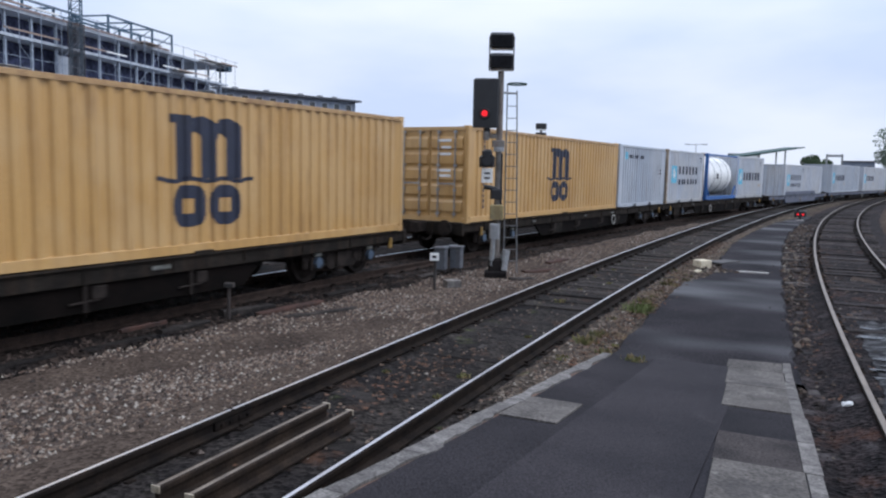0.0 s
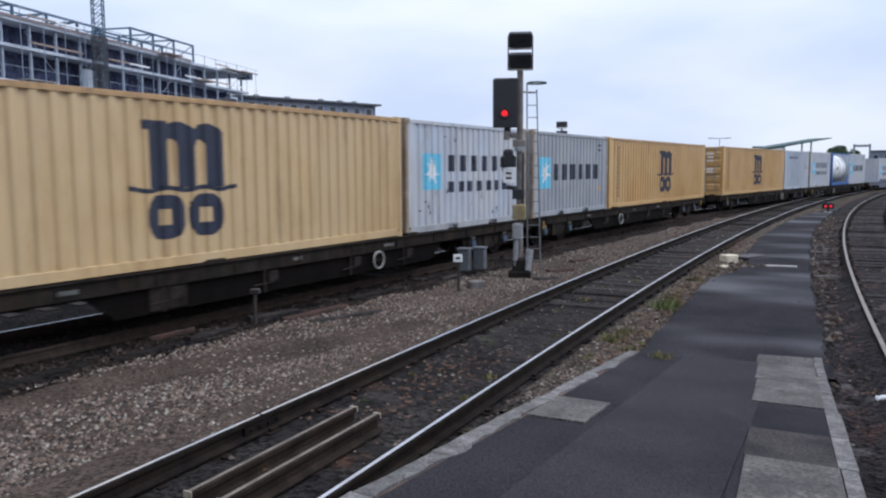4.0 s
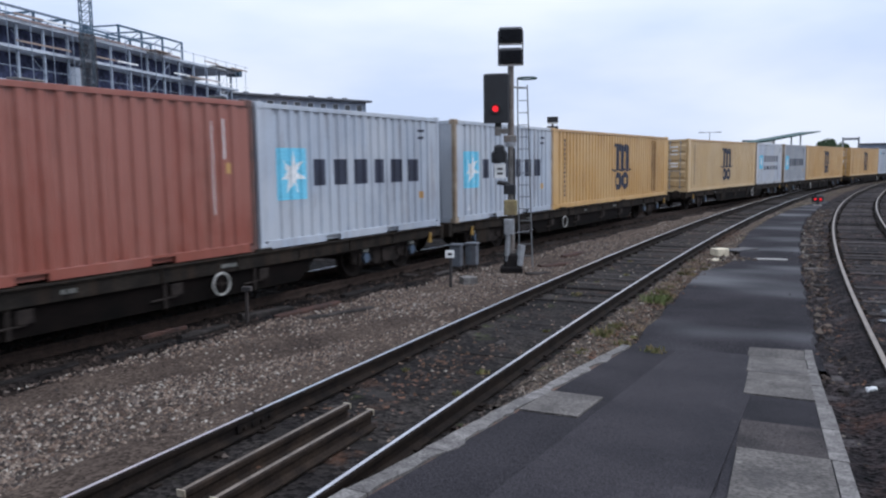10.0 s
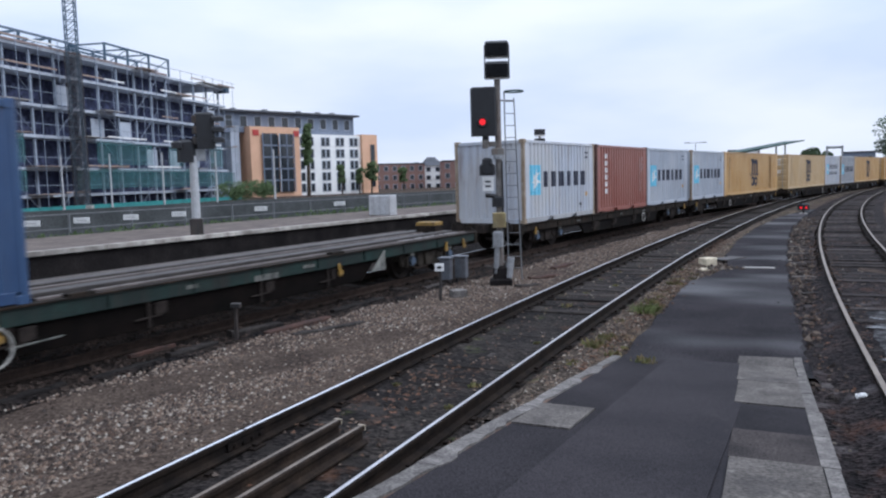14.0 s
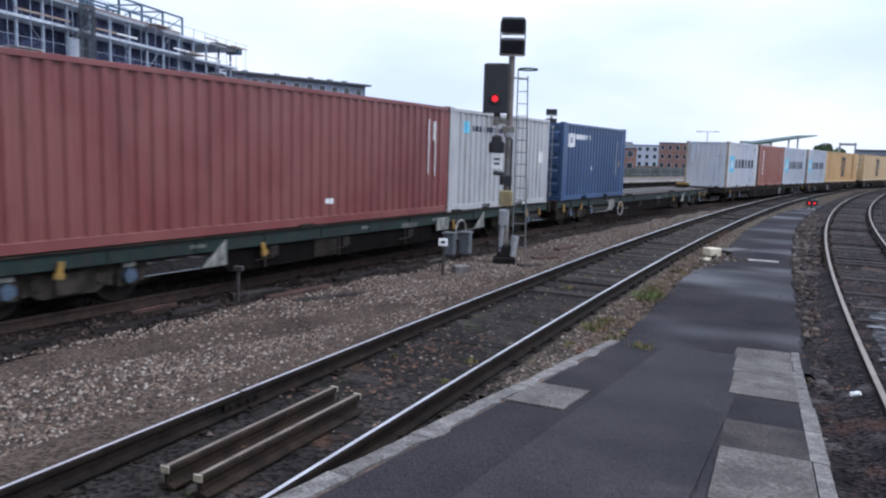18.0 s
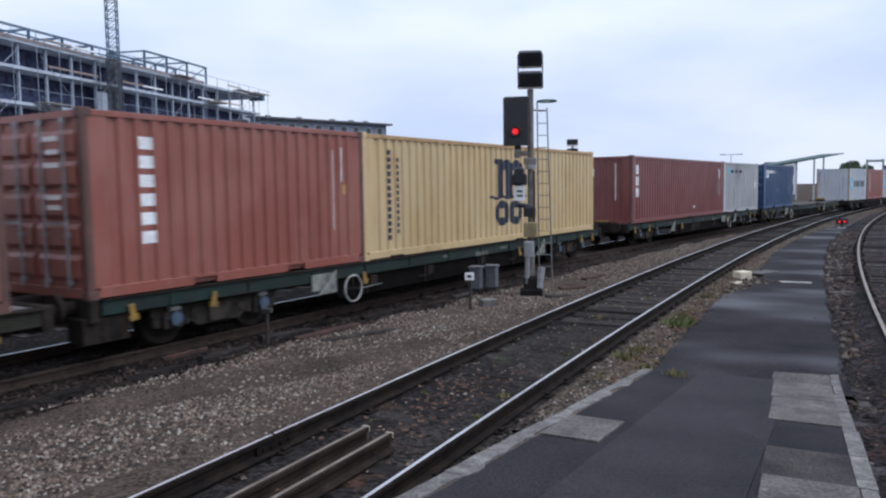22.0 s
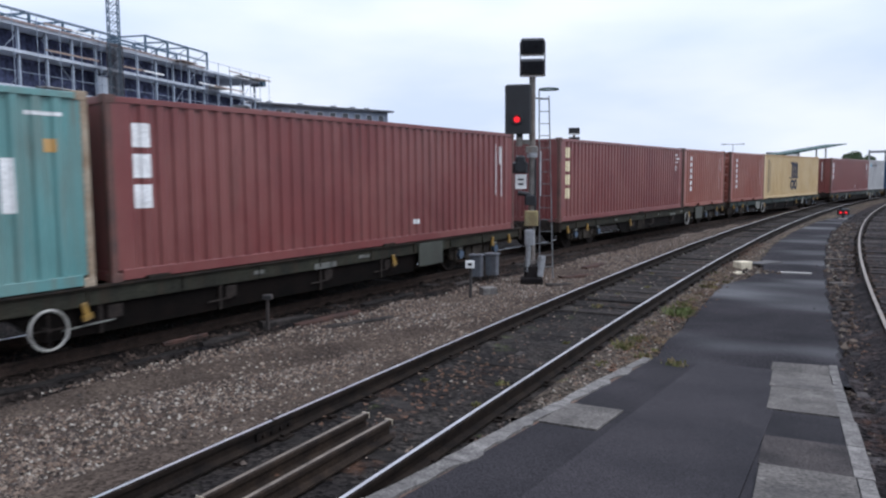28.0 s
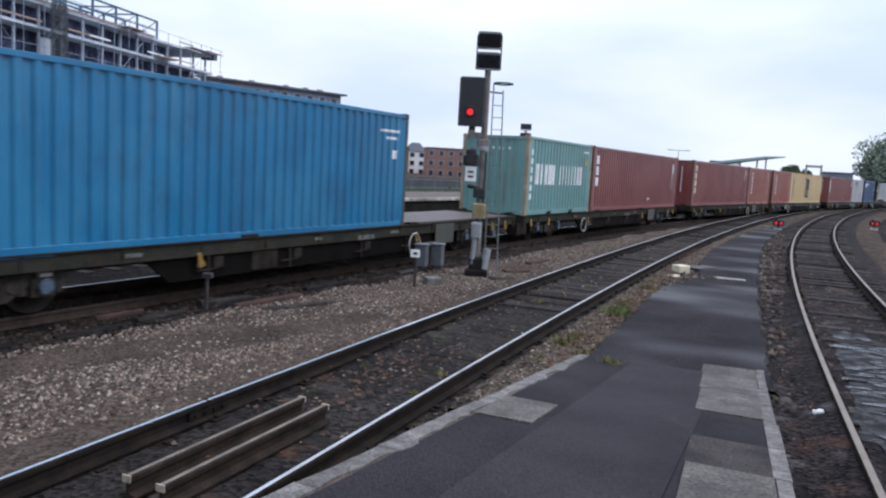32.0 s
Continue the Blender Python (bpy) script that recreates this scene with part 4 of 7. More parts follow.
def decal(name, parent, ln, mat, u0, u1, z0, z1, fn, label="", end=False, step=0.035):
    """Paint on the corrugated wall: columns that follow the wall; fn(a) gives the filled spans (0 to 1) at a (0 to 1) across."""
    g = Geo()
    wall = W40 if end else ln
    us = sorted(set([u for u in corr_breaks(wall - 0.2) if u0 - 0.1 < u < u1 - 0.1] + list(np.arange(u0 - 0.1, u1 - 0.1 + 1e-6, step)) + [u1 - 0.1]))
    for a, b in zip(us[:-1], us[1:]):
        if b - a < 1e-4:
            continue
        mid = ((a + b) / 2 + 0.1 - u0) / (u1 - u0)
        for p, q in fn(min(max(mid, 0.0), 1.0)):
            za, zb = z0 + (z1 - z0) * p, z0 + (z1 - z0) * q
            da, db = corr(a, wall - 0.2), corr(b, wall - 0.2)
            if end:
                x, hw = -ln / 2 + 0.025, W40 / 2
                vs = [(x + da, hw - 0.1 - a, za), (x + db, hw - 0.1 - b, za), (x + db, hw - 0.1 - b, zb), (x + da, hw - 0.1 - a, zb)]
            else:
                y = -W40 / 2 + 0.007
                x = -ln / 2 + 0.1
                vs = [(x + a, y + da, za), (x + b, y + db, za), (x + b, y + db, zb), (x + a, y + da, zb)]
            g.add(vs, [(0, 1, 2, 3)])
    return part(name, g, mat, parent, label)


FULL = lambda a: [(0.0, 1.0)]


def word(parent, ln, mat, u0, u1, z0, z1, n, gap=0.2, end=False):
    """A word as a row of n plain blocks."""
    w = (u1 - u0) / n
    gap += 0.1
    for i in range(n):
        decal("word_block", parent, ln, mat, u0 + i * w, u0 + (i + 1 - gap) * w, z0, z1, FULL, end=end)


def column(parent, ln, mat, u0, u1, z0, z1, n, gap=0.2):
    """A word as a column of n plain blocks."""
    h = (z1 - z0) / n
    for i in range(n):
        decal("word_block", parent, ln, mat, u0, u1, z0 + (i + gap) * h, z0 + (i + 1) * h, FULL)


def star(a):
    """A seven-pointed star."""
    pts = []
    for k in range(14):
        r, q = (0.47, 0.18)[k % 2], math.pi * k / 7
        pts.append((0.5 + r * math.sin(q), 0.5 + r * math.cos(q)))
    zs = []
    for (x0, y0), (x1, y1) in zip(pts, pts[1:] + pts[:1]):
        if (x0 <= a < x1) or (x1 <= a < x0):
            zs.append(y0 + (y1 - y0) * (a - x0) / (x1 - x0))
    zs.sort()
    return [(zs[i], zs[i + 1]) for i in range(0, len(zs) - 1, 2)]


def arches(a):
    """Three stout uprights joined by two round shoulders."""
    if a < 0.06:
        return [(0.84, 0.97)]
    if a < 0.27:
        return [(0.0, 0.97)]
    c = 0.43 if a < 0.63 else 0.80
    top = 0.76 + 0.21 * math.sqrt(max(0.0, 1 - ((a - c) / 0.215) ** 2))
    for c in (0.335, 0.695):
        d = abs(a - c)
        if d < 0.068:
            return [(0.60 + 0.12 * math.sqrt(max(0.0, 1 - (d / 0.068) ** 2)), top)]
    return [(0.0, top)]


def rounded(a):
    """A heavy rounded block with a hole."""
    d = 2 * a - 1
    o = 0.5 * (1 - abs(d) ** 4) ** 0.5
    if abs(d) < 0.36:
        return [(0.5 - o, 0.32), (0.68, 0.5 + o)]
    return [(0.5 - o, 0.5 + o)]


def wave_line(a):
    y = 0.35 * math.cos(a * math.pi * 6)
    return [(0.30 + y * 0.4, 0.72 + y * 0.4)]


def small_print(parent, ln, mat, u, z0, z1, n=10, w=0.09, end=False):
    decal("code_bar", parent, ln, mat, u, u + w, z0, z1, FULL, "narrow bar of illegible marks", end=end)


def container(label, ln, paint, marks, h=H40, rear_doors=False, post=None, group="containers on the train"):
    c = thing("shipping_container", label, "shipping container", group)
    ms = container_meshes(ln, h)
    post = post or (PAINT["brown_post"] if paint in (PAINT["maroon"], PAINT["orange"], PAINT["brown"]) else paint)
    for key, g in ms.items():
        name = key if isinstance(key, str) else key[0]
        if name == "rear_wall" and rear_doors:
            continue
        mat = post if name == "corner_post" else RAIL_PAINT if name == "top_rail" and paint in (PAINT["tan"], PAINT["sand"], PAINT["beige"]) else PAINT["dull_grey"] if name == "bottom_rail" and paint is PAINT["pale_grey"] else paint
        if ("mesh", key, mat.name, ln, h) not in PANELS:
            PANELS["mesh", key, mat.name, ln, h] = g.mesh(name, mat)
        part(name, PANELS["mesh", key, mat.name, ln, h], None, c)
    if rear_doors:
        doors(c, ln, h, paint)
    for kind in marks:
        MARKS[kind](c, ln)
    return c


def mark_big_logo(c, ln, u=5.55, k=1.0):
    decal("logo", c, ln, PAINT["ink"], u, u + 1.5 * k, 1.20, 2.22, arches, "dark arched logo shape", step=0.03)
    decal("logo_line", c, ln, PAINT["ink"], u - 0.27, u + 1.5 * k + 0.27, 1.10, 1.26, wave_line)
    decal("logo_base", c, ln, PAINT["ink"], u + 0.03, u + 0.70 * k, 0.44, 1.10, rounded, "heavy dark rounded shape", step=0.03)
    decal("logo_base", c, ln, PAINT["ink"], u + 0.80 * k, u + 1.47 * k, 0.44, 1.10, rounded, "heavy dark rounded shape", step=0.03)


def mark_big_logo_rear(c, ln):
    mark_big_logo(c, ln, 5.5, 1.0)


def mark_dirt(c, ln):
    def ragged(a):
        return [(0.02 + 0.06 * noise.noise((a * 9, 1, 0)), 0.97)]
    for u, w in ((9.98, 0.10), (10.22, 0.34), (11.3, 0.05)):
        d = decal("dirt_streak", c, ln, M["dirt"], u, u + w, 0.2, 2.45, ragged, "brown vertical dirt streak")


def mark_white_patch(c, ln):
    d = decal("notice", c, ln, PAINT["chalk"], 0.62, 0.86, 0.22, 0.46, star, "torn white sticker", step=0.02)
    d.location.y = -0.003


def mark_dark_patches(c, ln):
    decal("emblem", c, ln, M["bogie"], 1.75, 1.98, 1.55, 1.98, star, "dark scuffed emblem", end=True, step=0.02)
    d = decal("dent_stain", c, ln, M["bogie"], 4.55, 4.80, 0.28, 0.55, star, "dark stain", step=0.02)
    d.location.y = -0.003


def mark_scuffs(c, ln):
    rn = random.Random(14)
    for k in range(16):
        u, z = rn.uniform(0.3, 5.6), rn.choice((rn.uniform(0.2, 0.7), rn.uniform(0.2, 2.2)))
        d = decal("rust_scuff", c, ln, M["rust_scrap"], u, u + rn.uniform(0.04, 0.16), z, z + rn.uniform(0.05, 0.3), star, step=0.02)
        d.location.y = -0.003


def mark_print_left(c, ln):
    column(c, ln, PAINT["ink"], 0.86, 0.95, 0.33, 2.26, 13, 0.32)


def mark_two_columns(c, ln):
    column(c, ln, PAINT["ink"], 0.84, 0.95, 0.33, 2.26, 13, 0.30)
    column(c, ln, PAINT["ink"], 1.14, 1.24, 0.45, 2.10, 12, 0.34)


def star_square(c, ln, u, z, w=0.80, h=0.94):
    decal("logo_square", c, ln, PAINT["sky_blue"], u, u + w, z, z + h, FULL, "pale blue square")
    s = decal("logo_star", c, ln, PAINT["chalk"], u + 0.03, u + w - 0.03, z + 0.04, z + h - 0.04, star, "white seven-pointed star", step=0.02)
    s.location.y = -0.004


def mark_star_word(c, ln):
    star_square(c, ln, 0.50, 0.86)
    word(c, ln, PAINT["ink"], 1.46, 5.38, 1.10, 1.60, 6, 0.30)
    small_print(c, ln, PAINT["ink"], 5.15, 2.22, 2.28, 1, 0.3)
    small_print(c, ln, PAINT["ink"], 5.15, 2.06, 2.12, 1, 0.22)
    decal("warning_patch", c, ln, PAINT["tan"], 5.2, 5.34, 0.70, 0.86, FULL)


def mark_star_two_words(c, ln):
    star_square(c, ln, 0.72, 0.98, 0.76, 0.84)
    word(c, ln, PAINT["ink"], 1.82, 5.12, 1.40, 1.80, 6, 0.28)
    word(c, ln, PAINT["ink"], 1.82, 5.12, 0.90, 1.16, 7, 0.34)
    for u, z, w in ((5.3, 2.22, 0.3), (5.36, 2.06, 0.22), (5.42, 1.86, 0.1)):
        small_print(c, ln, PAINT["ink"], u, z, z + 0.07, 1, w)


def mark_white_column(c, ln):
    column(c, ln, PAINT["chalk"], 0.88, 1.13, 0.62, 2.24, 6, 0.34)
    small_print(c, ln, PAINT["chalk"], ln - 0.95, 0.7, 2.2, 11, 0.035)
    small_print(c, ln, PAINT["chalk"], ln - 0.70, 1.6, 2.25, 8, 0.03)
    decal("warning_patch", c, ln, PAINT["tan"], ln - 0.66, ln - 0.52, 1.36, 1.54, FULL)


def mark_three_column(c, ln):
    column(c, ln, PAINT["chalk"], 0.44, 0.74, 0.92, 2.22, 3, 0.22)
    small_print(c, ln, PAINT["chalk"], ln - 0.75, 0.9, 2.2, 9, 0.035)


def mark_end_word(c, ln):
    word(c, ln, PAINT["chalk"], 0.25, 1.0, 1.82, 2.12, 3, 0.3, end=True)
    small_print(c, ln, PAINT["chalk"], 1.75, 0.9, 2.3, 1, 0.04, end=True)


def mark_cream_column(c, ln):
    column(c, ln, PAINT["cream"], 0.44, 0.80, 0.62, 2.30, 4, 0.25)
    for u, z, w in ((1.0, 2.24, 0.26), (1.0, 2.08, 0.16), (0.80, 2.08, 0.34), (0.95, 1.93, 0.28), (0.88, 1.62, 0.09), (0.42, 0.62, 0.08)):
        small_print(c, ln, PAINT["chalk"], ln - u, z, z + (0.20 if w < 0.1 else 0.065), 5, w)
    small_print(c, ln, PAINT["chalk"], 1.75, 0.8, 2.2, 1, 0.04, end=True)


def mark_red_print(c, ln):
    small_print(c, ln, PAINT["chalk"], ln - 1.05, 0.95, 2.25, 11, 0.035)
    small_print(c, ln, PAINT["chalk"], ln - 0.80, 1.75, 2.2, 4, 0.04)
    decal("notice", c, ln, PAINT["chalk"], 7.4, 7.6, 0.40, 0.50, FULL)


def mark_white_words(c, ln):
    word(c, ln, PAINT["chalk"], 0.78, 2.50, 1.02, 1.70, 5, 0.26)
    word(c, ln, PAINT["chalk"], 2.82, 5.15, 1.02, 1.70, 8, 0.30)
    column(c, ln, PAINT["chalk"], 0.27, 0.52, 0.42, 2.16, 6, 0.38)
    small_print(c, ln, PAINT["chalk"], ln - 0.85, 2.24, 2.29, 2, 0.5)
    decal("warning_patch", c, ln, PAINT["tan"], ln - 0.62, ln - 0.46, 1.78, 1.95, FULL)
    word(c, ln, PAINT["chalk"], 0.7, 1.9, 2.12, 2.20, 6, 0.5, end=True)


def mark_navy(c, ln):
    decal("logo", c, ln, PAINT["chalk"], 0.40, 1.02, 1.78, 2.24, rounded, "white logo shape", step=0.03)
    word(c, ln, PAINT["chalk"], 1.1, 2.5, 2.06, 2.22, 6, 0.2)
    small_print(c, ln, PAINT["chalk"], ln - 0.95, 0.75, 2.1, 12, 0.035)
    small_print(c, ln, PAINT["chalk"], ln - 0.65, 1.6, 2.1, 5, 0.03)
    decal("warning_patch", c, ln, PAINT["tan"], ln - 0.66, ln - 0.50, 1.15, 1.36, FULL)
    decal("notice", c, ln, PAINT["chalk"], 2.5, 2.7, 0.95, 1.2, star)


def mark_small_word(c, ln):
    decal("logo_square", c, ln, PAINT["sky_blue"], 0.75, 1.05, 1.98, 2.28, FULL, "pale blue square")
    word(c, ln, PAINT["ink"], 1.15, 3.15, 2.04, 2.18, 10, 0.3)
    decal("rust_patch", c, ln, M["rust_scrap"], 5.25, 5.65, 1.15, 1.75, star, "patch of bare rust")
    n = decal("notice", c, ln, PAINT["chalk"], 5.35, 5.6, 1.3, 1.5, star)
    n.location.y = -0.004


def mark_mid_seam(c, ln):
    d = decal("grimy_seam", c, ln, M["bogie"], 2.93, 2.985, 0.20, 2.46, FULL, "dark grimy upright seam")
    d.location.y = -0.003
    n = decal("notice", c, ln, PAINT["chalk"], 5.3, 5.62, 1.22, 1.62, rounded, "white round notice", step=0.03)
    n.location.y = -0.006


def mark_blue_end(c, ln):
    small_print(c, ln, PAINT["chalk"], ln - 1.15, 2.22, 2.28, 2, 0.75)
    small_print(c, ln, PAINT["chalk"], ln - 0.90, 2.06, 2.12, 2, 0.4)
    decal("notice", c, ln, PAINT["chalk"], ln - 0.62, ln - 0.48, 1.62, 1.82, FULL)


MARKS = {"big_logo": mark_big_logo, "big_logo_rear": mark_big_logo_rear, "print_left": mark_print_left, "star_word": mark_star_word, "star_two": mark_star_two_words, "column": mark_white_column, "three": mark_three_column,
         "end_word": mark_end_word, "cream": mark_cream_column, "red_print": mark_red_print, "white_words": mark_white_words, "navy": mark_navy, "small_word": mark_small_word, "blue_end": mark_blue_end, "dirt": mark_dirt, "two_columns": mark_two_columns, "scuffs": mark_scuffs, "white_patch": mark_white_patch, "mid_seam": mark_mid_seam, "dark_patches": mark_dark_patches}


def tank_container():
    c = thing("tank_container", "white tank container in an open blue steel frame", "tank container", "containers on the train")
    ln, hw, h = 6.06, W40 / 2, H40
    g = Geo()
    n, xs = 28, [(-2.75, 0.0), (-2.72, 0.45), (-2.60, 0.78), (-2.35, 1.0), (-2.0, 1.1), (2.0, 1.1), (2.35, 1.0), (2.60, 0.78), (2.72, 0.45), (2.75, 0.0)]
    vs = [(x, r * math.cos(2 * math.pi * k / n), 1.36 + r * math.sin(2 * math.pi * k / n)) for x, r in xs for k in range(n)]
    g.add(vs, [(i * n + k, i * n + (k + 1) % n, (i + 1) * n + (k + 1) % n, (i + 1) * n + k) for i in range(len(xs) - 1) for k in range(n)])
    tank = part("tank", g, M["white"], c, "white cylindrical tank", smooth=True)
    for x in (-1.3, 0.0, 1.3):
        part("tank_band", Geo().ring((x, 0, 1.36), (1, 0, 0), 1.105, 0.02, 28, 4), M["galv"], tank)
    part("manlid", Geo().tube((0.3, 0, 2.40), (0.3, 0, 2.56), 0.28, 14), M["galv"], tank)
    part("plate", Geo().box(-0.9, -0.6, -1.12, -1.09, 1.2, 1.5), M["black"], tank)
    for sx in (-1, 1):
        for sy in (-1, 1):
            g = Geo()
            a, b = sorted((sx * ln / 2, sx * (ln / 2 - 0.16)))
            p, q = sorted((sy * hw, sy * (hw - 0.16)))
            g.box(a, b, p, q, 0, h, c=0.012)
            part("corner_post", g, PAINT["tank_blue"], c)
        a, b = sorted((sx * (ln / 2 - 0.02), sx * (ln / 2 - 0.14)))
        part("end_beam", Geo().box(a, b, -hw + 0.16, hw - 0.16, 0.02, 0.22, c=0.01), PAINT["tank_blue"], c)
        part("end_beam", Geo().box(a, b, -hw + 0.16, hw - 0.16, h - 0.14, h - 0.01, c=0.01), PAINT["tank_blue"], c)
        for sy in (-1, 1):
            part("brace", Geo().tube((sx * (ln / 2 - 0.08), sy * (hw - 0.1), 0.9), (sx * (ln / 2 - 0.9), sy * (hw - 0.1), 0.1), 0.05, 6), PAINT["tank_blue"], c)
    for sy in (-1, 1):
        p, q = sorted((sy * (hw - 0.02), sy * (hw - 0.13)))
        part("side_beam", Geo().box(-ln / 2 + 0.16, ln / 2 - 0.16, p, q, 0.03, 0.22, c=0.01), PAINT["tank_blue"], c)
        part("side_beam", Geo().box(-ln / 2 + 0.16, ln / 2 - 0.16, p, q, h - 0.12, h - 0.03, c=0.01), PAINT["tank_blue"], c)
    return c


def wheel_mesh():
    g = Geo()
    n = 24
    prof = [(0.10, 0.07), (0.10, 0.11), (0.34, 0.045), (0.39, 0.065), (0.42, 0.065), (0.425, -0.04), (0.45, -0.045), (0.45, -0.07), (0.39, -0.07), (0.34, -0.02), (0.10, -0.03)]
    vs = [(r * math.cos(2 * math.pi * k / n), -y, r * math.sin(2 * math.pi * k / n)) for r, y in prof for k in range(n)]
    g.add(vs, [(i * n + k, i * n + (k + 1) % n, (i + 1) * n + (k + 1) % n, (i + 1) * n + k) for i in range(len(prof) - 1) for k in range(n)])
    g.tube((0, -0.13, 0), (0, 0.03, 0), 0.10, 12)
    return g.mesh("wheel", M["bogie"])


WHEEL = wheel_mesh()
WHEELS = []      # every wheel with its place in its bogie
SHARED = {}


def shared(name, mat, make):
    key = (name, mat.name)
    if key not in SHARED:
        SHARED[key] = make().mesh(name, mat)
    return SHARED[key]


def bogie_frame_geo():
    g = Geo()
    for y in (-1, 1):
        a, b = sorted((y * 0.93, y * 1.05))
        g.prism([(-1.28, 0.50), (-0.70, 0.46), (-0.42, 0.26), (0.42, 0.26), (0.70, 0.46), (1.28, 0.50), (1.28, 0.60), (0.95, 0.66), (-0.95, 0.66), (-1.28, 0.60)], [lambda p, q: (p, a, q), lambda p, q: (p, b, q)])
        for x in (-0.48, 0.48):
            g.tube((x, y * 1.0, 0.48), (x, y * 1.075, 0.48), 0.10, 10)
        g.box(-0.22, 0.22, *sorted((y * 1.04, y * 1.10)), 0.30, 0.60, c=0.01)
        for x in (-0.9, 0.9):
            c, d = sorted((y * 0.90, y * 1.10))
            g.box(x - 0.17, x + 0.17, c, d, 0.30, 0.58, c=0.02)
            for q in (-0.27, 0.27):
                g.tube((x + q, y * 1.0, 0.33), (x + q, y * 1.0, 0.56), 0.075, 8)
    g.box(-0.25, 0.25, -0.95, 0.95, 0.40, 0.70)
    g.box(-1.25, -1.13, -0.95, 0.95, 0.45, 0.60)
    g.box(1.13, 1.25, -0.95, 0.95, 0.45, 0.60)
    for x in (-0.9, 0.9):
        g.tube((x, -0.95, 0.45), (x, 0.95, 0.45), 0.07, 8)
    return g


def flat_wagon(label, frame_mat, ln=18.6, deck=(), rear_deck=True, pocket=False, wheel_side=0.62):
    """A skeleton container flat: two solebars, cross beams, bogies, brake gear; rides on z = rail."""
    w = thing("container_flat_wagon", label, "freight wagon", "wagons of the train")
    top, hl = 0.885, ln / 2
    for sy in (-1, 1):
        a, b = sorted((sy * 1.10, sy * 1.22))
        m = hl - 4.2
        if pocket:
            prof = [(-hl, 0.66), (-m, 0.62), (-m + 0.3, 0.35), (m - 0.3, 0.35), (m, 0.62), (hl, 0.66), (hl, top), (m, top), (m - 0.4, top + 0.3), (-m + 0.4, top + 0.3), (-m, top), (-hl, top)]
        else:
            prof = [(-hl, 0.68), (-m, 0.66), (m, 0.66), (hl, 0.68), (hl, top), (-hl, top)]
        g = Geo().prism(prof, [lambda p, q: (p, a, q), lambda p, q: (p, b, q)])
        part("solebar", g, frame_mat, w)
        a, b = sorted((sy * 1.06, sy * 1.26))
        part("solebar_flange", Geo().box(-hl, hl, a, b, top, top + 0.025), M["wagon"], w)
    for y in (-0.42, 0.42):
        part("centre_sill", Geo().box(-hl + 0.1, hl - 0.1, y - 0.09, y + 0.09, 0.52, top - 0.02, c=0.01), M["wagon"], w)
    for x in np.linspace(-hl + 0.15, hl - 0.15, 11):
        part("cross_beam", shared("cross_beam", M["wagon"], lambda: Geo().box(-0.1, 0.1, -1.10, 1.10, 0.60, 0.86)), None, w).location.x = float(x)
    for s in (-1, 1):
        a, b = sorted((s * hl, s * (hl - 2.9)))
        part("end_deck", shared("end_deck" + str(s), M["deck"], lambda: Geo().box(a, b, -1.08, 1.08, 0.875, 0.905)), None, w, "wet worn steel deck plate")
        a, b = sorted((s * hl, s * (hl + 0.16)))
        part("headstock", shared("headstock" + str(s), M["wagon"], lambda: Geo().box(a, b, -1.25, 1.25, 0.60, 0.93, c=0.02)), None, w)
        part("drawgear", shared("drawgear" + str(s), M["bogie"], lambda: Geo().box(*sorted((s * (hl + 0.1), s * (hl + 0.55))), -0.14, 0.14, 0.66, 0.92, c=0.02)), None, w)
        for y in (-0.86, 0.86):
            def buf():
                g = Geo().tube((s * (hl + 0.1), y, 0.80), (s * (hl + 0.38), y, 0.80), 0.09, 10)
                return g.tube((s * (hl + 0.38), y, 0.80), (s * (hl + 0.43), y, 0.80), 0.21, 14)
            part("buffer", shared("buffer%d%d" % (s, int(y * 10)), M["bogie"], buf), None, w)
        bx = s * (hl - 2.15)
        bg = part("bogie", shared("bogie", M["bogie_grey" if frame_mat in (M["wagon_green"], M["wagon_olive"]) else "bogie"], bogie_frame_geo), None, w)
        bg.location.x = bx
        for x in (-0.9, 0.9):
            for y in (-0.75, 0.75):
                wh = part("wheel", WHEEL, None, bg)
                wh.matrix_basis = pose(x, y, 0.45, 0, 0, 0 if y < 0 else 180)
                WHEELS.append((wh, x, y))
            part("axle_cap", shared("axle_cap", M["hub"], lambda: Geo().tube((0, -1.10, 0.45), (0, -1.17, 0.45), 0.11, 12)), None, bg, "bluish axlebox cap").location.x = x
            part("axlebox_lid", shared("axlebox_lid", M["pale"], lambda: Geo().box(-0.10, 0.10, -1.15, -1.08, 0.575, 0.64, c=0.012)), None, bg, "pale worn axlebox lid").location.x = x
        def lever():
            g = Geo().box(-0.045, 0.045, -1.28, -1.24, 0.58, 0.80, c=0.01)
            return g.box(-0.07, 0.07, -1.285, -1.245, 0.56, 0.64)
        bright = frame_mat in (M["wagon_green"], M["wagon_olive"])
        for k, d in enumerate((1.75, 0.55, 5.85) if bright else (0.75,)):
            part("lashing_lever", shared("lashing_lever", M["yellow"], lever), None, w, "yellow lever").matrix_basis = pose(s * (hl - d), 0, -0.06 * (k == 2), 0, (12, -10, -14)[k], 0)
        def hose():
            g = Geo()
            pts = [Vector((s * (hl + 0.12), -0.34, 0.72)), Vector((s * (hl + 0.26), -0.33, 0.50)), Vector((s * (hl + 0.42), -0.30, 0.44)), Vector((s * (hl + 0.58), -0.27, 0.52))]
            for a, b in zip(pts[:-1], pts[1:]):
                g.tube(a, b, 0.028, 6)
            return g
        part("brake_hose", shared("brake_hose%d" % s, M["bogie"], hose), None, w, "black rubber brake hose")
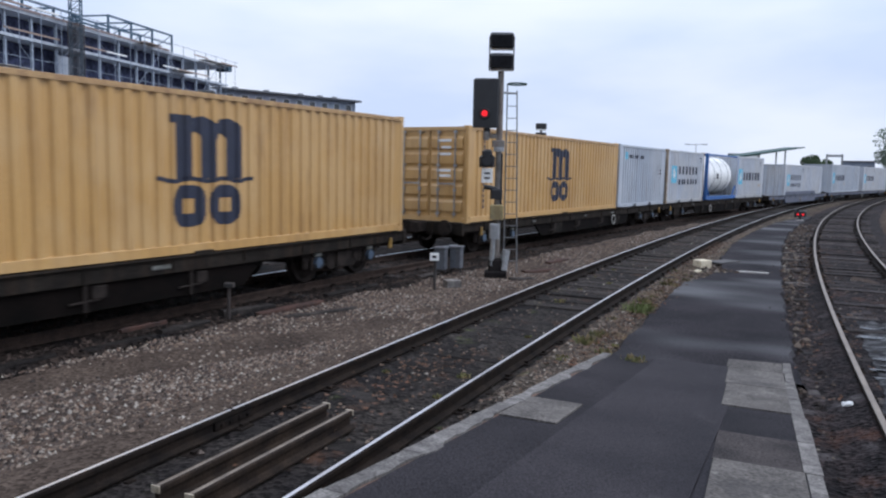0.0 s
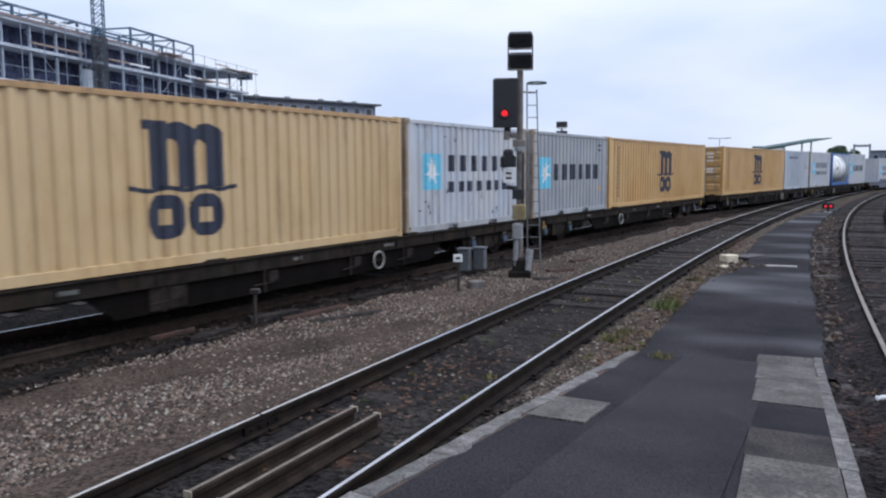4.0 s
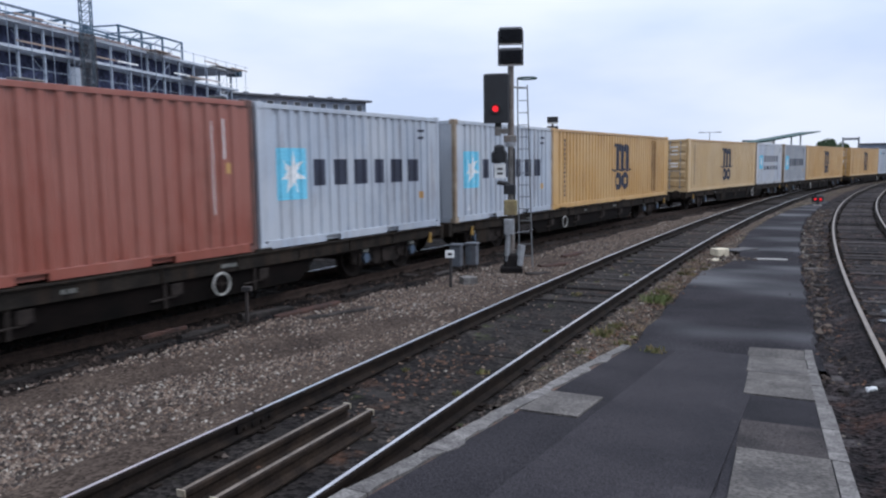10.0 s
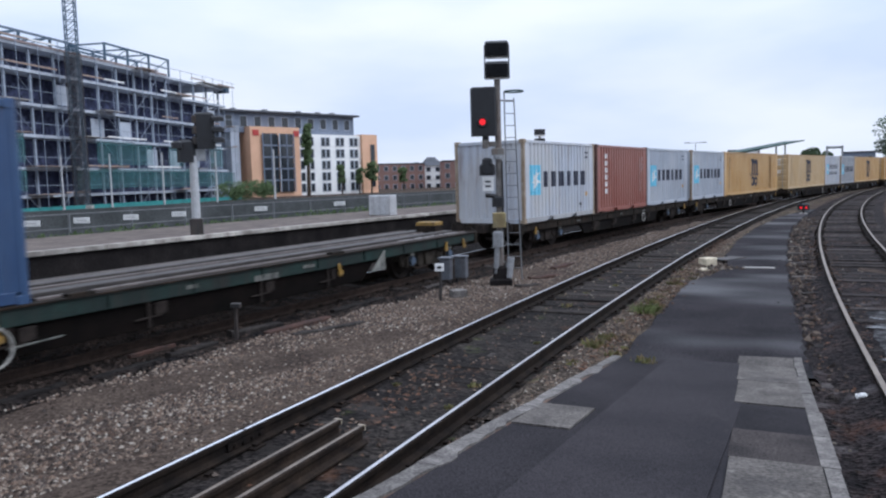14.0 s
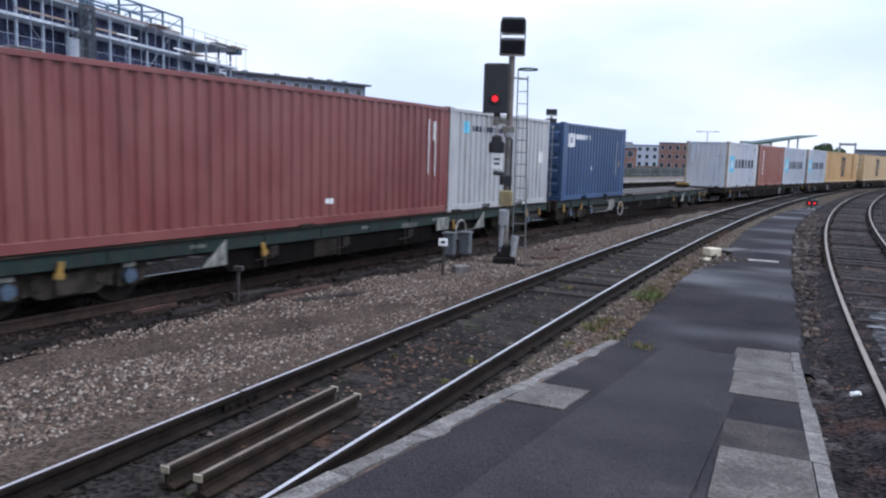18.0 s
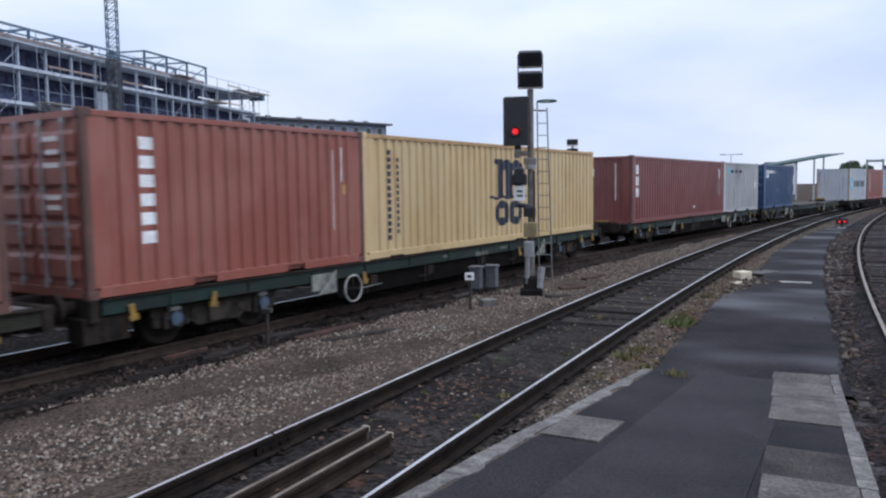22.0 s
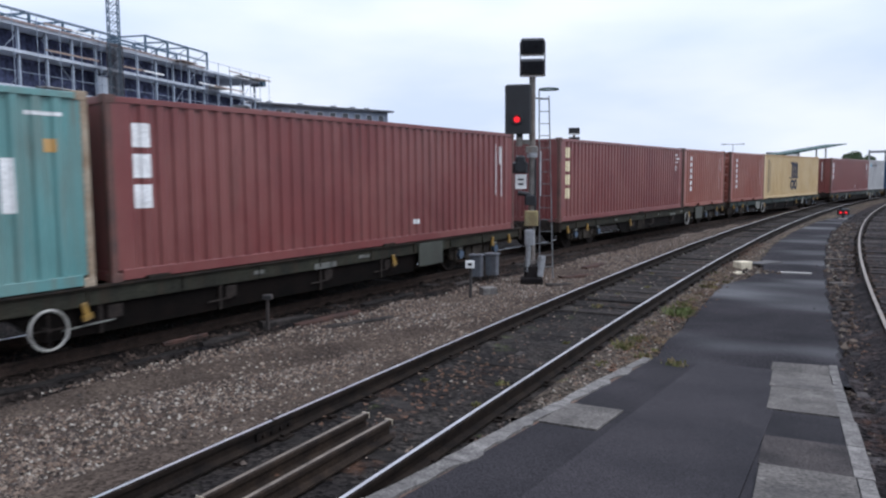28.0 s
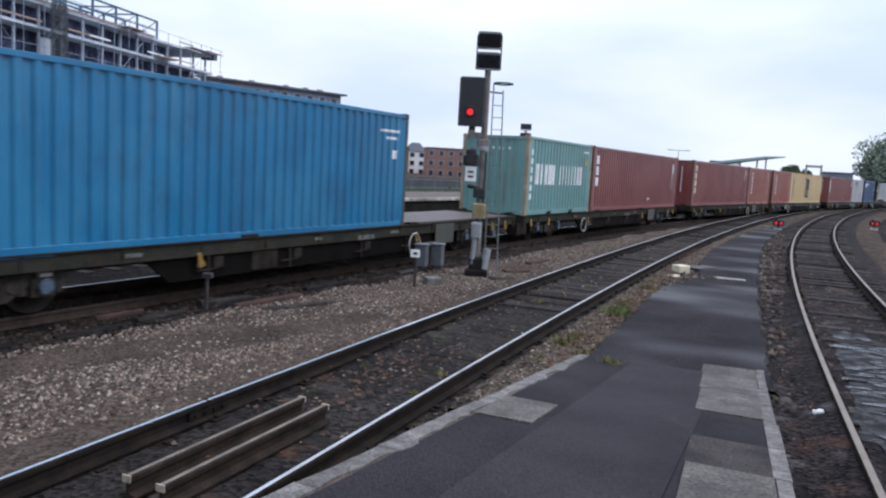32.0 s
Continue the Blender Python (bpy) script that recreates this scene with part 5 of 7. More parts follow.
        def slots():
            g = Geo()
            for d, y, u, v in ((0.9, -0.55, 0.42, 0.20), (1.9, 0.30, 0.55, 0.22), (2.3, -0.62, 0.34, 0.16), (0.7, 0.55, 0.30, 0.18)):
                g.box(s * (hl - d) - u / 2, s * (hl - d) + u / 2, y - v / 2, y + v / 2, 0.9055, 0.909)
            return g
        part("deck_slot", shared("deck_slot%d_%d" % (s, int(hl * 10)), M["bogie"], slots), None, w, "dark slots in the deck")
    # pipe, stiffeners, brake rigging and shallow trusses along the near side
    part("air_pipe", Geo().tube((-hl + 0.3, -1.075, 0.63), (hl - 0.3, -1.075, 0.63), 0.025, 6), M["bogie"], w)
    for x in np.arange(-hl + 1.1, hl - 1.0, 1.55):
        part("stiffener", shared("stiffener", frame_mat, lambda: Geo().box(-0.012, 0.012, -1.245, -1.221, 0.69, 0.885)), None, w).location.x = float(x)
    for x in (-3.4, -1.3, 1.1, 3.0):
        def rig():
            g = Geo().box(-0.03, 0.03, -1.19, -1.155, 0.26, 0.66)
            g.tube((-0.25, -1.175, 0.40), (0.25, -1.175, 0.42), 0.018, 6)
            return g.box(0.10, 0.34, -1.20, -1.155, 0.44, 0.62, c=0.012)
        part("brake_rigging", shared("brake_rigging", M["bogie"], rig), None, w).location.x = x
    for x, u in ((-5.1, 0.30), (-0.6, 0.22), (2.2, 0.34)):
        part("label_bar", Geo().box(x, x + u, -1.232, -1.2215, 0.74, 0.80), M["mark_pale"], w, "pale bar of illegible marks")
    for x in (-hl + 6.9, -hl + 12.6):
        part("pedestal_stop", shared("pedestal_stop", M["wagon"], lambda: Geo().box(-0.2, 0.2, -1.24, -1.08, 0.90, 0.96, c=0.01)), None, w).location.x = float(x)
    # hand-brake wheel, plates and boxes on the near side
    x = wheel_side
    small = frame_mat in (M["wagon"], M["wagon_blue"])
    r, zc, kind = (0.175, 0.50, "small_") if small else (0.255, 0.44, "")
    def brake():
        return Geo().ring((0, -1.30, zc), (0, 1, 0), r, 0.018, 28, 6)
    def spokes():
        g = Geo().tube((-r + 0.015, -1.29, zc), (r - 0.015, -1.29, zc), 0.010, 4)
        g.tube((0, -1.29, zc - r + 0.015), (0, -1.29, zc + r - 0.015), 0.010, 4)
        return g.tube((0, -1.32, zc), (0, -1.05, zc), 0.03, 8)
    bw = part("brake_wheel", shared(kind + "brake_wheel", M["wheel_pale"], brake), None, w, "white hand-brake wheel")
    bw.location.x = x
    part("brake_spokes", shared(kind + "brake_spokes", M["bogie"], spokes), None, bw, "dark brake wheel spokes")
    # fishbelly girders, made deep and near black to give the under-wagon shade
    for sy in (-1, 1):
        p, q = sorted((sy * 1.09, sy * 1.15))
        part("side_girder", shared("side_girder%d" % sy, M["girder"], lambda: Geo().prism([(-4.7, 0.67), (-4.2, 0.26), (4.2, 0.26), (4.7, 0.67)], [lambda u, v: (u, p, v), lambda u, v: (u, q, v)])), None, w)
    if frame_mat is M["wagon_green"]:
        part("data_plate", shared("data_plate", M["pale"], lambda: Geo().box(-0.28, 0.28, -1.265, -1.235, 0.50, 0.80)), None, w, "pale worn plate with illegible marks").location.x = x - 0.85
    part("brake_cylinder", shared("brake_cylinder", M["bogie"], lambda: Geo().tube((-0.45, -0.7, 0.5), (0.45, -0.7, 0.5), 0.2, 12)), None, w).location.x = x - 3.0
    part("air_tank", shared("air_tank", M["bogie"], lambda: Geo().tube((-0.7, -0.55, 0.42), (0.7, -0.55, 0.42), 0.17, 12)), None, w).location.x = x + 2.2
    part("equipment_box", shared("equipment_box", M["wagon"], lambda: Geo().box(-0.35, 0.35, -1.18, -0.8, 0.30, 0.66, c=0.015)), None, w).location.x = x - 5.2
    if frame_mat in (M["wagon_green"], M["wagon_olive"]):
        def gusset():
            g = Geo()
            g.add([(-0.4, -1.24, 0.42), (0.12, -1.24, 0.42), (0.12, -1.24, 0.84), (-0.4, -1.27, 0.42), (0.12, -1.27, 0.42), (0.12, -1.27, 0.84)], [(0, 2, 1), (3, 4, 5), (0, 1, 4, 3), (1, 2, 5, 4), (2, 0, 3, 5)])
            return g
        for u in (hl - 4.5, -hl + 4.7):
            if frame_mat is M["wagon_green"]:
                part("jacking_plate", shared("jacking_plate", M["pale"], gusset), None, w, "pale triangular plate").location.x = u
            elif u > 0:
                part("hanging_plate", shared("hanging_plate", M["olive_plate"], lambda: Geo().box(-0.55, 0.45, -1.262, -1.24, 0.36, 0.87, c=0.008)), None, w, "dull olive hanging plate").location.x = u
        part("number_panel", shared("number_panel", M["mark_pale"], lambda: Geo().box(-0.3, 0.3, -1.235, -1.222, 0.66, 0.76)), None, w, "pale bar of illegible marks").location.x = 1.2
        part("brake_rod", Geo().tube((x + 0.2, -1.27, 0.40), (x + 0.95, -1.27, 0.43), 0.014, 6), M["mark_pale"], w, "pale brake rod")
    if frame_mat is M["wagon_green"]:
        st = part("end_stop", Geo().box(hl - 0.50, hl - 0.05, -0.30, 0.30, 0.905, 1.10, c=0.02), M["wagon"], w, "dark buffer stop box")
        part("end_stop_cap", Geo().box(hl - 0.50, hl - 0.05, -0.30, 0.30, 1.103, 1.20, c=0.02), M["yellow"], st, "yellow top of the stop box")
        st = part("end_stop", Geo().box(-hl - 0.10, -hl + 0.08, -0.42, 0.10, 0.935, 0.98, c=0.01), M["wagon"], w, "dark buffer stop box")
        part("end_stop_cap", Geo().box(-hl - 0.10, -hl + 0.08, -0.42, 0.10, 0.983, 1.04, c=0.012), M["yellow"], st, "yellow top of the stop box")
    if deck and frame_mat is M["wagon_olive"]:
        for a, b in deck:
            for k in range(4):
                u, v = a + (b - a) * k / 4, a + (b - a) * (k + 1) / 4
                part("deck_plate", Geo().box(u + 0.006, v - 0.006, -1.08, 1.08, 0.908, 0.935), M["plate"], w, "worn brown deck plate")
        deck = ()
    for a, b in deck:
        for y in (-1.0, 0.06, 0.86):
            part("deck_strip", Geo().box(a, b, y, y + 0.10, 0.885, 0.93, c=0.01), M["plate"], w, "worn rust-brown deck rail")
        part("deck_strip", Geo().box(a, b, -0.62, -0.30, 0.885, 0.95, c=0.01), M["strip"], w)
        part("deck_strip", Geo().box(a, b, 0.30, 0.62, 0.885, 0.95, c=0.01), M["strip"], w)
    return w


M["wheel_pale"] = material("worn_white_ring", (0.38, 0.37, 0.34), (0.22, 0.205, 0.18), 0.6, scale=9, fine=50)
M["mark_pale"] = material("grimy_pale_mark", (0.15, 0.15, 0.135), (0.06, 0.06, 0.054), 0.75, scale=6, fine=50)
# Girder colour is near black: the shade below the deck is painted in.
M["girder"] = material("shade_black_girder", (0.00672, 0.00462, 0.00378), (0.00294, 0.00252, 0.0021), 0.8, scale=2.5, fine=30, spec=0.2)
TWIN, FORTY = 6.058, 12.192
# label, length, paint, marks, options, distance of the rear end along the line at the start
CONSIST = [
    ("grey shipping container with a pale blue square on low wagon", FORTY, "pale_grey", ["star_two"], {}, 57.3),
    ("grey shipping container with a pale blue star square", FORTY, "grey", ["star_word"], {}, 73.6),
    ("pale grey shipping container with dark blocks", FORTY, "pale_grey", ["star_word"], {}, 88.0),
    ("grey shipping container with a pale blue star square", FORTY, "grey", ["star_word"], {}, 103.0),
    ("pale grey shipping container, plain and distant", FORTY, "pale_grey", ["small_word"], {}, 116.5),
    ("beige-grey short shipping container with dark blocks", TWIN, "pale_grey", ["star_word"], {}, 45.23),
    ("rust-edged pale grey short container with blue star", TWIN, "pale_grey", ["star_two"], {"post": "rust_post"}, 32.62),
    ("plain pale grey short shipping container with small dark print", TWIN, "grey", ["small_word"], {}, 26.1),
    ("tan corrugated shipping container with a dark logo and barred doors", FORTY, "tan", ["big_logo", "print_left"], {"doors": 1}, 13.68),
    ("tan corrugated shipping container with a dark arched logo", FORTY, "tan", ["big_logo", "print_left"], {}, -1.66),
    ("grey short shipping container with a white star on pale blue", TWIN, "mid_grey", ["star_word"], {"post": "rust_post"}, -7.95),
    ("scuffed pale grey short container with two rows of dark blocks", TWIN, "pale_grey", ["star_two", "scuffs"], {"post": "rust_post"}, -14.49),
    ("faded beige-tan shipping container with barred doors and dark logo", FORTY, "beige", ["big_logo", "print_left"], {"doors": 1}, -26.85),
    ("dirt-streaked tan shipping container with a dark logo", FORTY, "tan", ["big_logo", "print_left", "dirt"], {}, -42.2),
    ("grey short shipping container with a white star and rust-brown posts", TWIN, "grey", ["star_word", "white_patch"], {"post": "rust_post"}, -48.33),
    ("clean pale grey short shipping container with a white star", TWIN, "grey", ["star_word"], {}, -55.15),
    ("orange-brown short shipping container with a column of white blocks", TWIN, "orange", ["column"], {}, -61.3),
    ("pale grey short shipping container with a white star and plain end", TWIN, "pale_grey", ["star_word", "dark_patches"], {"post": "rust_post"}, -67.65),
    ("dark navy blue short shipping container with white marks", TWIN, "navy", ["navy"], {"doors": 1}, -89.36),
    ("weathered grey short shipping container with small print", TWIN, "dull_grey", ["small_word", "mid_seam"], {}, -96.60),
    ("dark brown-red shipping container with three white blocks", FORTY, "maroon", ["three", "end_word", "red_print"], {}, -108.75),
    ("sand-yellow shipping container with a dark arched logo", FORTY, "sand", ["big_logo_rear", "two_columns"], {}, -124.68),
    ("orange-brown short shipping container with barred doors and white blocks", TWIN, "orange", ["column"], {"doors": 1}, -130.74),
    ("orange-brown short shipping container with a column of white blocks", TWIN, "orange", ["column"], {}, -137.85),
    ("maroon shipping container with four cream blocks", FORTY, "maroon", ["cream"], {}, -150.22),
    ("brown-red shipping container with three white blocks", FORTY, "maroon", ["three", "red_print"], {}, -165.42),
    ("worn teal short shipping container with white blocks and rusty edges", TWIN, "teal", ["white_words"], {"post": "rust_post"}, -171.75),
    ("bright blue corrugated shipping container with small white marks", FORTY, "blue", ["blue_end"], {"h": 2.69, "low": -0.07, "post": "dark_post"}, -191.25),
]
WAGONS = [  # rear end, front end, paint of the frame, bare deck, place of the brake wheel
    (13.6, 32.2, "wagon", (), 25.2), (32.5, 51.3, "wagon", (), 39.7), (-8.1, 10.6, "wagon", (), -0.85), (-26.95, -8.35, "wagon", (), -15.75), (-48.4, -29.9, "wagon", (), -41.6),
    (-67.75, -49.0, "wagon", (), -56.25), (-89.5, -70.9, "wagon_green", ((-2.9, 9.2),), -83.9), (-108.85, -90.45, "wagon_green", (), -96.15), (-130.5, -112.0, "wagon_green", (), -125.22),
    (-150.05, -131.4, "wagon_olive", (), -137.85), (-171.6, -152.9, "wagon_olive", (), -166.45), (-191.3, -172.6, "wagon_olive", ((3.2, 9.2),), -178.75),
    (53.4, 71.8, "wagon_blue", (), 62), (73.0, 100.6, "wagon_blue", (), 87), (102.0, 129.0, "wagon_blue", (), 115),
]
DECK = 0.91
ROLLING = []     # thing, distance of its middle at the start, half the distance between its two guiding points, height


def make_train():
    for label, ln, paint, marks, opt, rear in CONSIST:
        c = container(label, ln, PAINT[paint], marks, rear_doors=bool(opt.get("doors")), post=PAINT[opt["post"]] if "post" in opt else None, h=opt.get("h", H40))
        low = -0.28 if rear == 57.3 else opt.get("low", 0.0)
        ROLLING.append((c, rear + ln / 2, ln * 0.42, DECK + low))
    ROLLING.append((tank_container(), 39.41 + TWIN / 2, 2.5, DECK))
    for rear, front, col, deck, side in WAGONS:
        lab = {"wagon": "dark grimy container flat wagon on two bogies", "wagon_green": "dark green container flat wagon with yellow levers", "wagon_olive": "grimy olive-brown container flat wagon with yellow levers", "wagon_blue": "blue-grey low container wagon"}[col]
        w = flat_wagon(lab, M[col], front - rear, deck, pocket=(rear == 53.4), wheel_side=side - (front + rear) / 2)
        ROLLING.append((w, (front + rear) / 2, (front - rear) / 2 - 2.15, 0.0))


def travelled(t):
    return 6.059 * t + 0.0024 * t * t - 0.0001796 * t ** 3


make_train()


def motions():
    """The train rolls away along its line."""
    for ob, s, half, z in ROLLING:
        walk(ob, [(t, TRAIN.chord(s + travelled(t), half, z)) for t in range(0, 33, 2)])
    times = [k / 10 for k in range(321)]
    turns = [math.degrees(travelled(t) / 0.45) for t in times]
    for ob, x, y in WHEELS:
        walk(ob, [(t, pose(x, y, 0.45, 0, q if y < 0 else -q, 0 if y < 0 else 180)) for t, q in zip(times, turns)])


# ---- the signal and the things on the ballast ----
def signal_mast():
    t = thing("colour_light_signal", "grey signal mast showing red, with floodlights and ladder", "railway signal", at=pose(1.49, 16.45, -0.2, 0, 0, -4))
    part("base", Geo().box(-0.24, 0.24, -0.24, 0.24, 0.0, 0.16, c=0.03).box(-0.17, 0.17, -0.17, 0.17, 0.16, 0.44, c=0.05), M["dark_wall"], t, "dark oily concrete base")
    part("post", Geo().tube((0, 0, 0.2), (0, 0, 4.52), 0.075, 14, 0.065), M["mast"], t, smooth=False)
    part("post_collar", Geo().tube((0, 0, 0.4), (0, 0, 0.52), 0.11, 14), M["mast"], t)
    head = part("signal_head", Geo().box(-0.58, -0.03, -0.14, 0.02, 3.24, 4.28, c=0.035), M["black"], t, "black signal backboard")
    part("hood", Geo().box(-0.34, -0.20, -0.06, 0.0, 3.12, 3.26, c=0.02), M["black"], head)
    part("red_lens", Geo().tube((-0.33, -0.148, 3.54), (-0.33, -0.17, 3.54), 0.064, 18), M["red_lamp"], head, "lit red lens")
    part("lens_rim", Geo().ring((-0.33, -0.16, 3.54), (0, 1, 0), 0.10, 0.025, 18, 6), M["black"], head)
    part("bracket", Geo().box(-0.26, 0.0, -0.05, 0.05, 3.02, 3.12, c=0.015).tube((-0.28, -0.05, 2.98), (-0.28, -0.05, 3.16), 0.07, 10), M["mast"], t)
    part("bracket", Geo().box(-0.15, 0.12, -0.10, 0.10, 2.84, 2.98, c=0.02), M["mast"], t)
    part("clamp", Geo().tube((0, 0, 2.74), (0, 0, 2.84), 0.12, 12), M["galv"], t)
    # subsidiary signal with a pale number plate below it
    sub = part("subsidiary_signal", Geo().box(-0.42, -0.08, -0.16, 0.06, 2.40, 2.66, c=0.05).tube((-0.25, -0.16, 2.54), (-0.25, -0.27, 2.54), 0.11, 12), M["black"], t, "black hooded subsidiary signal")
    part("sub_hood", Geo().box(-0.36, -0.14, -0.26, 0.0, 2.64, 2.78, c=0.04), M["black"], sub)
    plate = part("number_plate", Geo().box(-0.36, -0.12, -0.16, -0.13, 2.07, 2.38, c=0.006), M["white"], t, "white plate with illegible marks")
    part("plate_mark", Geo().box(-0.30, -0.18, -0.166, -0.161, 2.15, 2.19), M["black"], plate)
    part("plate_mark", Geo().box(-0.30, -0.18, -0.166, -0.161, 2.25, 2.29), M["black"], plate)
    part("lower_bracket", Geo().tube((-0.3, -0.06, 1.98), (-0.02, -0.02, 1.94), 0.05, 8).box(-0.16, 0.10, -0.11, 0.08, 1.72, 1.94, c=0.03), M["black"], t)
    part("phone_box", Geo().box(-0.16, 0.13, -0.20, -0.06, 1.28, 1.60, c=0.02), M["yellow_grey"], t, "dull yellow-grey phone box")
    part("cable_box", Geo().box(-0.16, 0.06, -0.20, -0.08, 0.86, 1.20, c=0.03), M["galv"], t, "pale grey cable box")
    part("conduit", Geo().tube((-0.10, -0.12, 0.28), (-0.07, -0.12, 0.90), 0.055, 8), M["galv"], t)
    part("conduit", Geo().tube((0.16, -0.10, 0.18), (0.22, -0.08, 0.62), 0.085, 8), M["galv"], t)
    part("conduit", Geo().tube((0.07, -0.08, 1.2), (0.07, -0.08, 2.7), 0.02, 6), M["black"], t)
    # ladder behind the mast, with its hoop
    lad = part("ladder_stile", Geo().tube((0.18, 0.22, 0.1), (0.15, 0.22, 4.20), 0.014, 6), M["ladder"], t)
    part("ladder_stile", Geo().tube((0.47, 0.22, 0.1), (0.36, 0.22, 4.06), 0.014, 6), M["ladder"], t)
    for k in range(15):
        z = 0.35 + k * 0.26
        x1 = 0.47 - 0.11 * z / 4.35
        part("rung", Geo().tube((0.175, 0.22, z), (x1, 0.22, z), 0.009, 5), M["ladder"], t)
    part("safety_hoop", Geo().ring((0.36, 0.22, 4.20), (0, 0, 1), 0.20, 0.02, 18, 6), M["canopy"], t, "dark green hoop")
    part("ladder_arm", Geo().tube((0, 0, 4.0), (0.36, 0.22, 4.0), 0.02, 6), M["galv"], t)
    # two floodlights at the head of the mast
    part("lamp_frame", Geo().box(-0.27, -0.245, -0.06, 0.0, 4.47, 5.16).box(0.245, 0.27, -0.06, 0.0, 4.47, 5.16).box(-0.27, 0.27, -0.06, 0.0, 4.45, 4.48), M["black"], t)
    for z, lean in ((4.66, 14), (5.09, 14)):
        f = part("floodlight", Geo().box(-0.25, 0.25, -0.17, 0.12, -0.15, 0.15, c=0.03), M["black"], t, "black floodlight with a dark glass")
        f.matrix_basis = pose(0.0, -0.03, z, lean, 0, 0)
        part("lamp_glass", Geo().box(-0.22, 0.22, -0.18, -0.172, -0.12, 0.12), M["dark_glass"], f)
        part("pale_strip", Geo().box(-0.24, 0.24, -0.12, 0.05, -0.21, -0.165), M["white"], f, "pale reflector edge")
    return t


M["ladder"] = material("dull_ladder_steel", (0.20, 0.205, 0.21), (0.12, 0.122, 0.125), 0.6, 0.3, scale=6, fine=50, bump=0.1)
M["yellow_grey"] = material("faded_yellow", (0.30, 0.25, 0.12), (0.20, 0.17, 0.10), 0.7, scale=7, fine=40, streak=0.4)
signal_mast()


def marker_post(x, y, h, white):
    t = thing("marker_post", "short dark post with a small white plate" if white else "short dark stake in the ballast", "post", "lineside posts", at=pose(x, y, -0.24, 0, 0, random.uniform(-10, 10)))
    part("stake", Geo().tube((0, 0, 0), (0.01, 0, h), 0.032, 7, 0.028), M["steel_dark"], t)
    if white:
        part("plate", Geo().box(-0.10, 0.08, -0.045, -0.02, h - 0.02, h + 0.13, c=0.008), M["white"], t, "white plate")
        part("plate_mark", Geo().box(-0.05, 0.03, -0.05, -0.046, h + 0.03, h + 0.08), M["black"], t)
    else:
        part("cap", Geo().box(-0.06, 0.09, -0.05, 0.05, h - 0.02, h + 0.05, c=0.01), M["steel_dark"], t)
    return t


marker_post(0.14, 14.75, 0.62, True)
marker_post(-3.02, 11.45, 0.55, False)


def relay_box(x, y, rz):
    t = thing("relay_box", "small dark grey lineside equipment box on legs", "equipment box", "lineside boxes", at=pose(x, y, -0.22, 0, 0, rz))
    part("body", Geo().box(-0.13, 0.13, -0.12, 0.12, 0.12, 0.58, c=0.02), M["box_grey"], t)
    part("lid", Geo().box(-0.15, 0.15, -0.14, 0.14, 0.58, 0.62, c=0.01), M["box_grey"], t)
    for a in (-0.1, 0.1):
        part("leg", Geo().box(a - 0.015, a + 0.015, -0.02, 0.02, 0, 0.13), M["steel_dark"], t)
    return t


M["box_grey"] = material("grey_box_paint", (0.10, 0.11, 0.125), (0.065, 0.07, 0.08), 0.55, scale=7, fine=40, streak=0.3)
relay_box(0.30, 17.0, -20)
relay_box(0.66, 17.25, -20)


def concrete_lump(x, y, sx, sy, sz, rz, label, mat, cat="concrete block", z=-0.22):
    t = thing("concrete_block", label, cat, at=pose(x, y, z, 0, 0, rz))
    part("block", Geo().box(-sx / 2, sx / 2, -sy / 2, sy / 2, 0, sz, c=min(sz, sx, sy) * 0.05), mat, t)
    return t


concrete_lump(0.50, 15.15, 0.30, 0.25, 0.14, 20, "small grey concrete block lying on the ballast", M["coping"])
concrete_lump(6.83, 18.6, 0.36, 0.28, 0.25, 24, "pale cream concrete trough lid beside the walkway", M["cream_stone"])
concrete_lump(6.45, 17.8, 0.40, 0.30, 0.09, 30, "pale cream concrete slab beside the walkway", M["cream_stone"])
concrete_lump(7.57, 17.38, 0.70, 0.10, 0.135, -22.3, "pale timber strip laid across the walkway", M["concrete"], "timber strip")


def timber(x, y, ln, rz, mat, label="old rust-brown timber lying on the ballast", w=0.22, h=0.11, z=-0.24):
    t = thing("timber_baulk", label, "timber", "loose timbers", at=pose(x, y, z, 0, 0, rz))
    g, n = Geo(), 7
    vs = []
    for i in range(n):
        q = -ln / 2 + ln * i / (n - 1)
        a, b, d = (noise.noise((x * 3 + i * 0.9, y * 3, k * 7.0)) for k in range(3))
        u, v = w / 2 * (1 + 0.35 * a), w / 2 * (1 + 0.35 * b)
        if i in (0, n - 1):
            u, v = u * 0.7, v * 0.8
        top = h * (0.85 + 0.3 * d)
        vs += [(q, -u, 0), (q, -u, top * 0.8), (q, -u * 0.75, top), (q, v * 0.75, top), (q, v, top * 0.8), (q, v, 0)]
    g.add(vs, [(6 * i + k, 6 * i + (k + 1) % 6, 6 * i + 6 + (k + 1) % 6, 6 * i + 6 + k) for i in range(n - 1) for k in range(6)] + [tuple(range(5, -1, -1)), tuple(range(6 * n - 6, 6 * n))])
    part("baulk", g, mat, t)
    return t


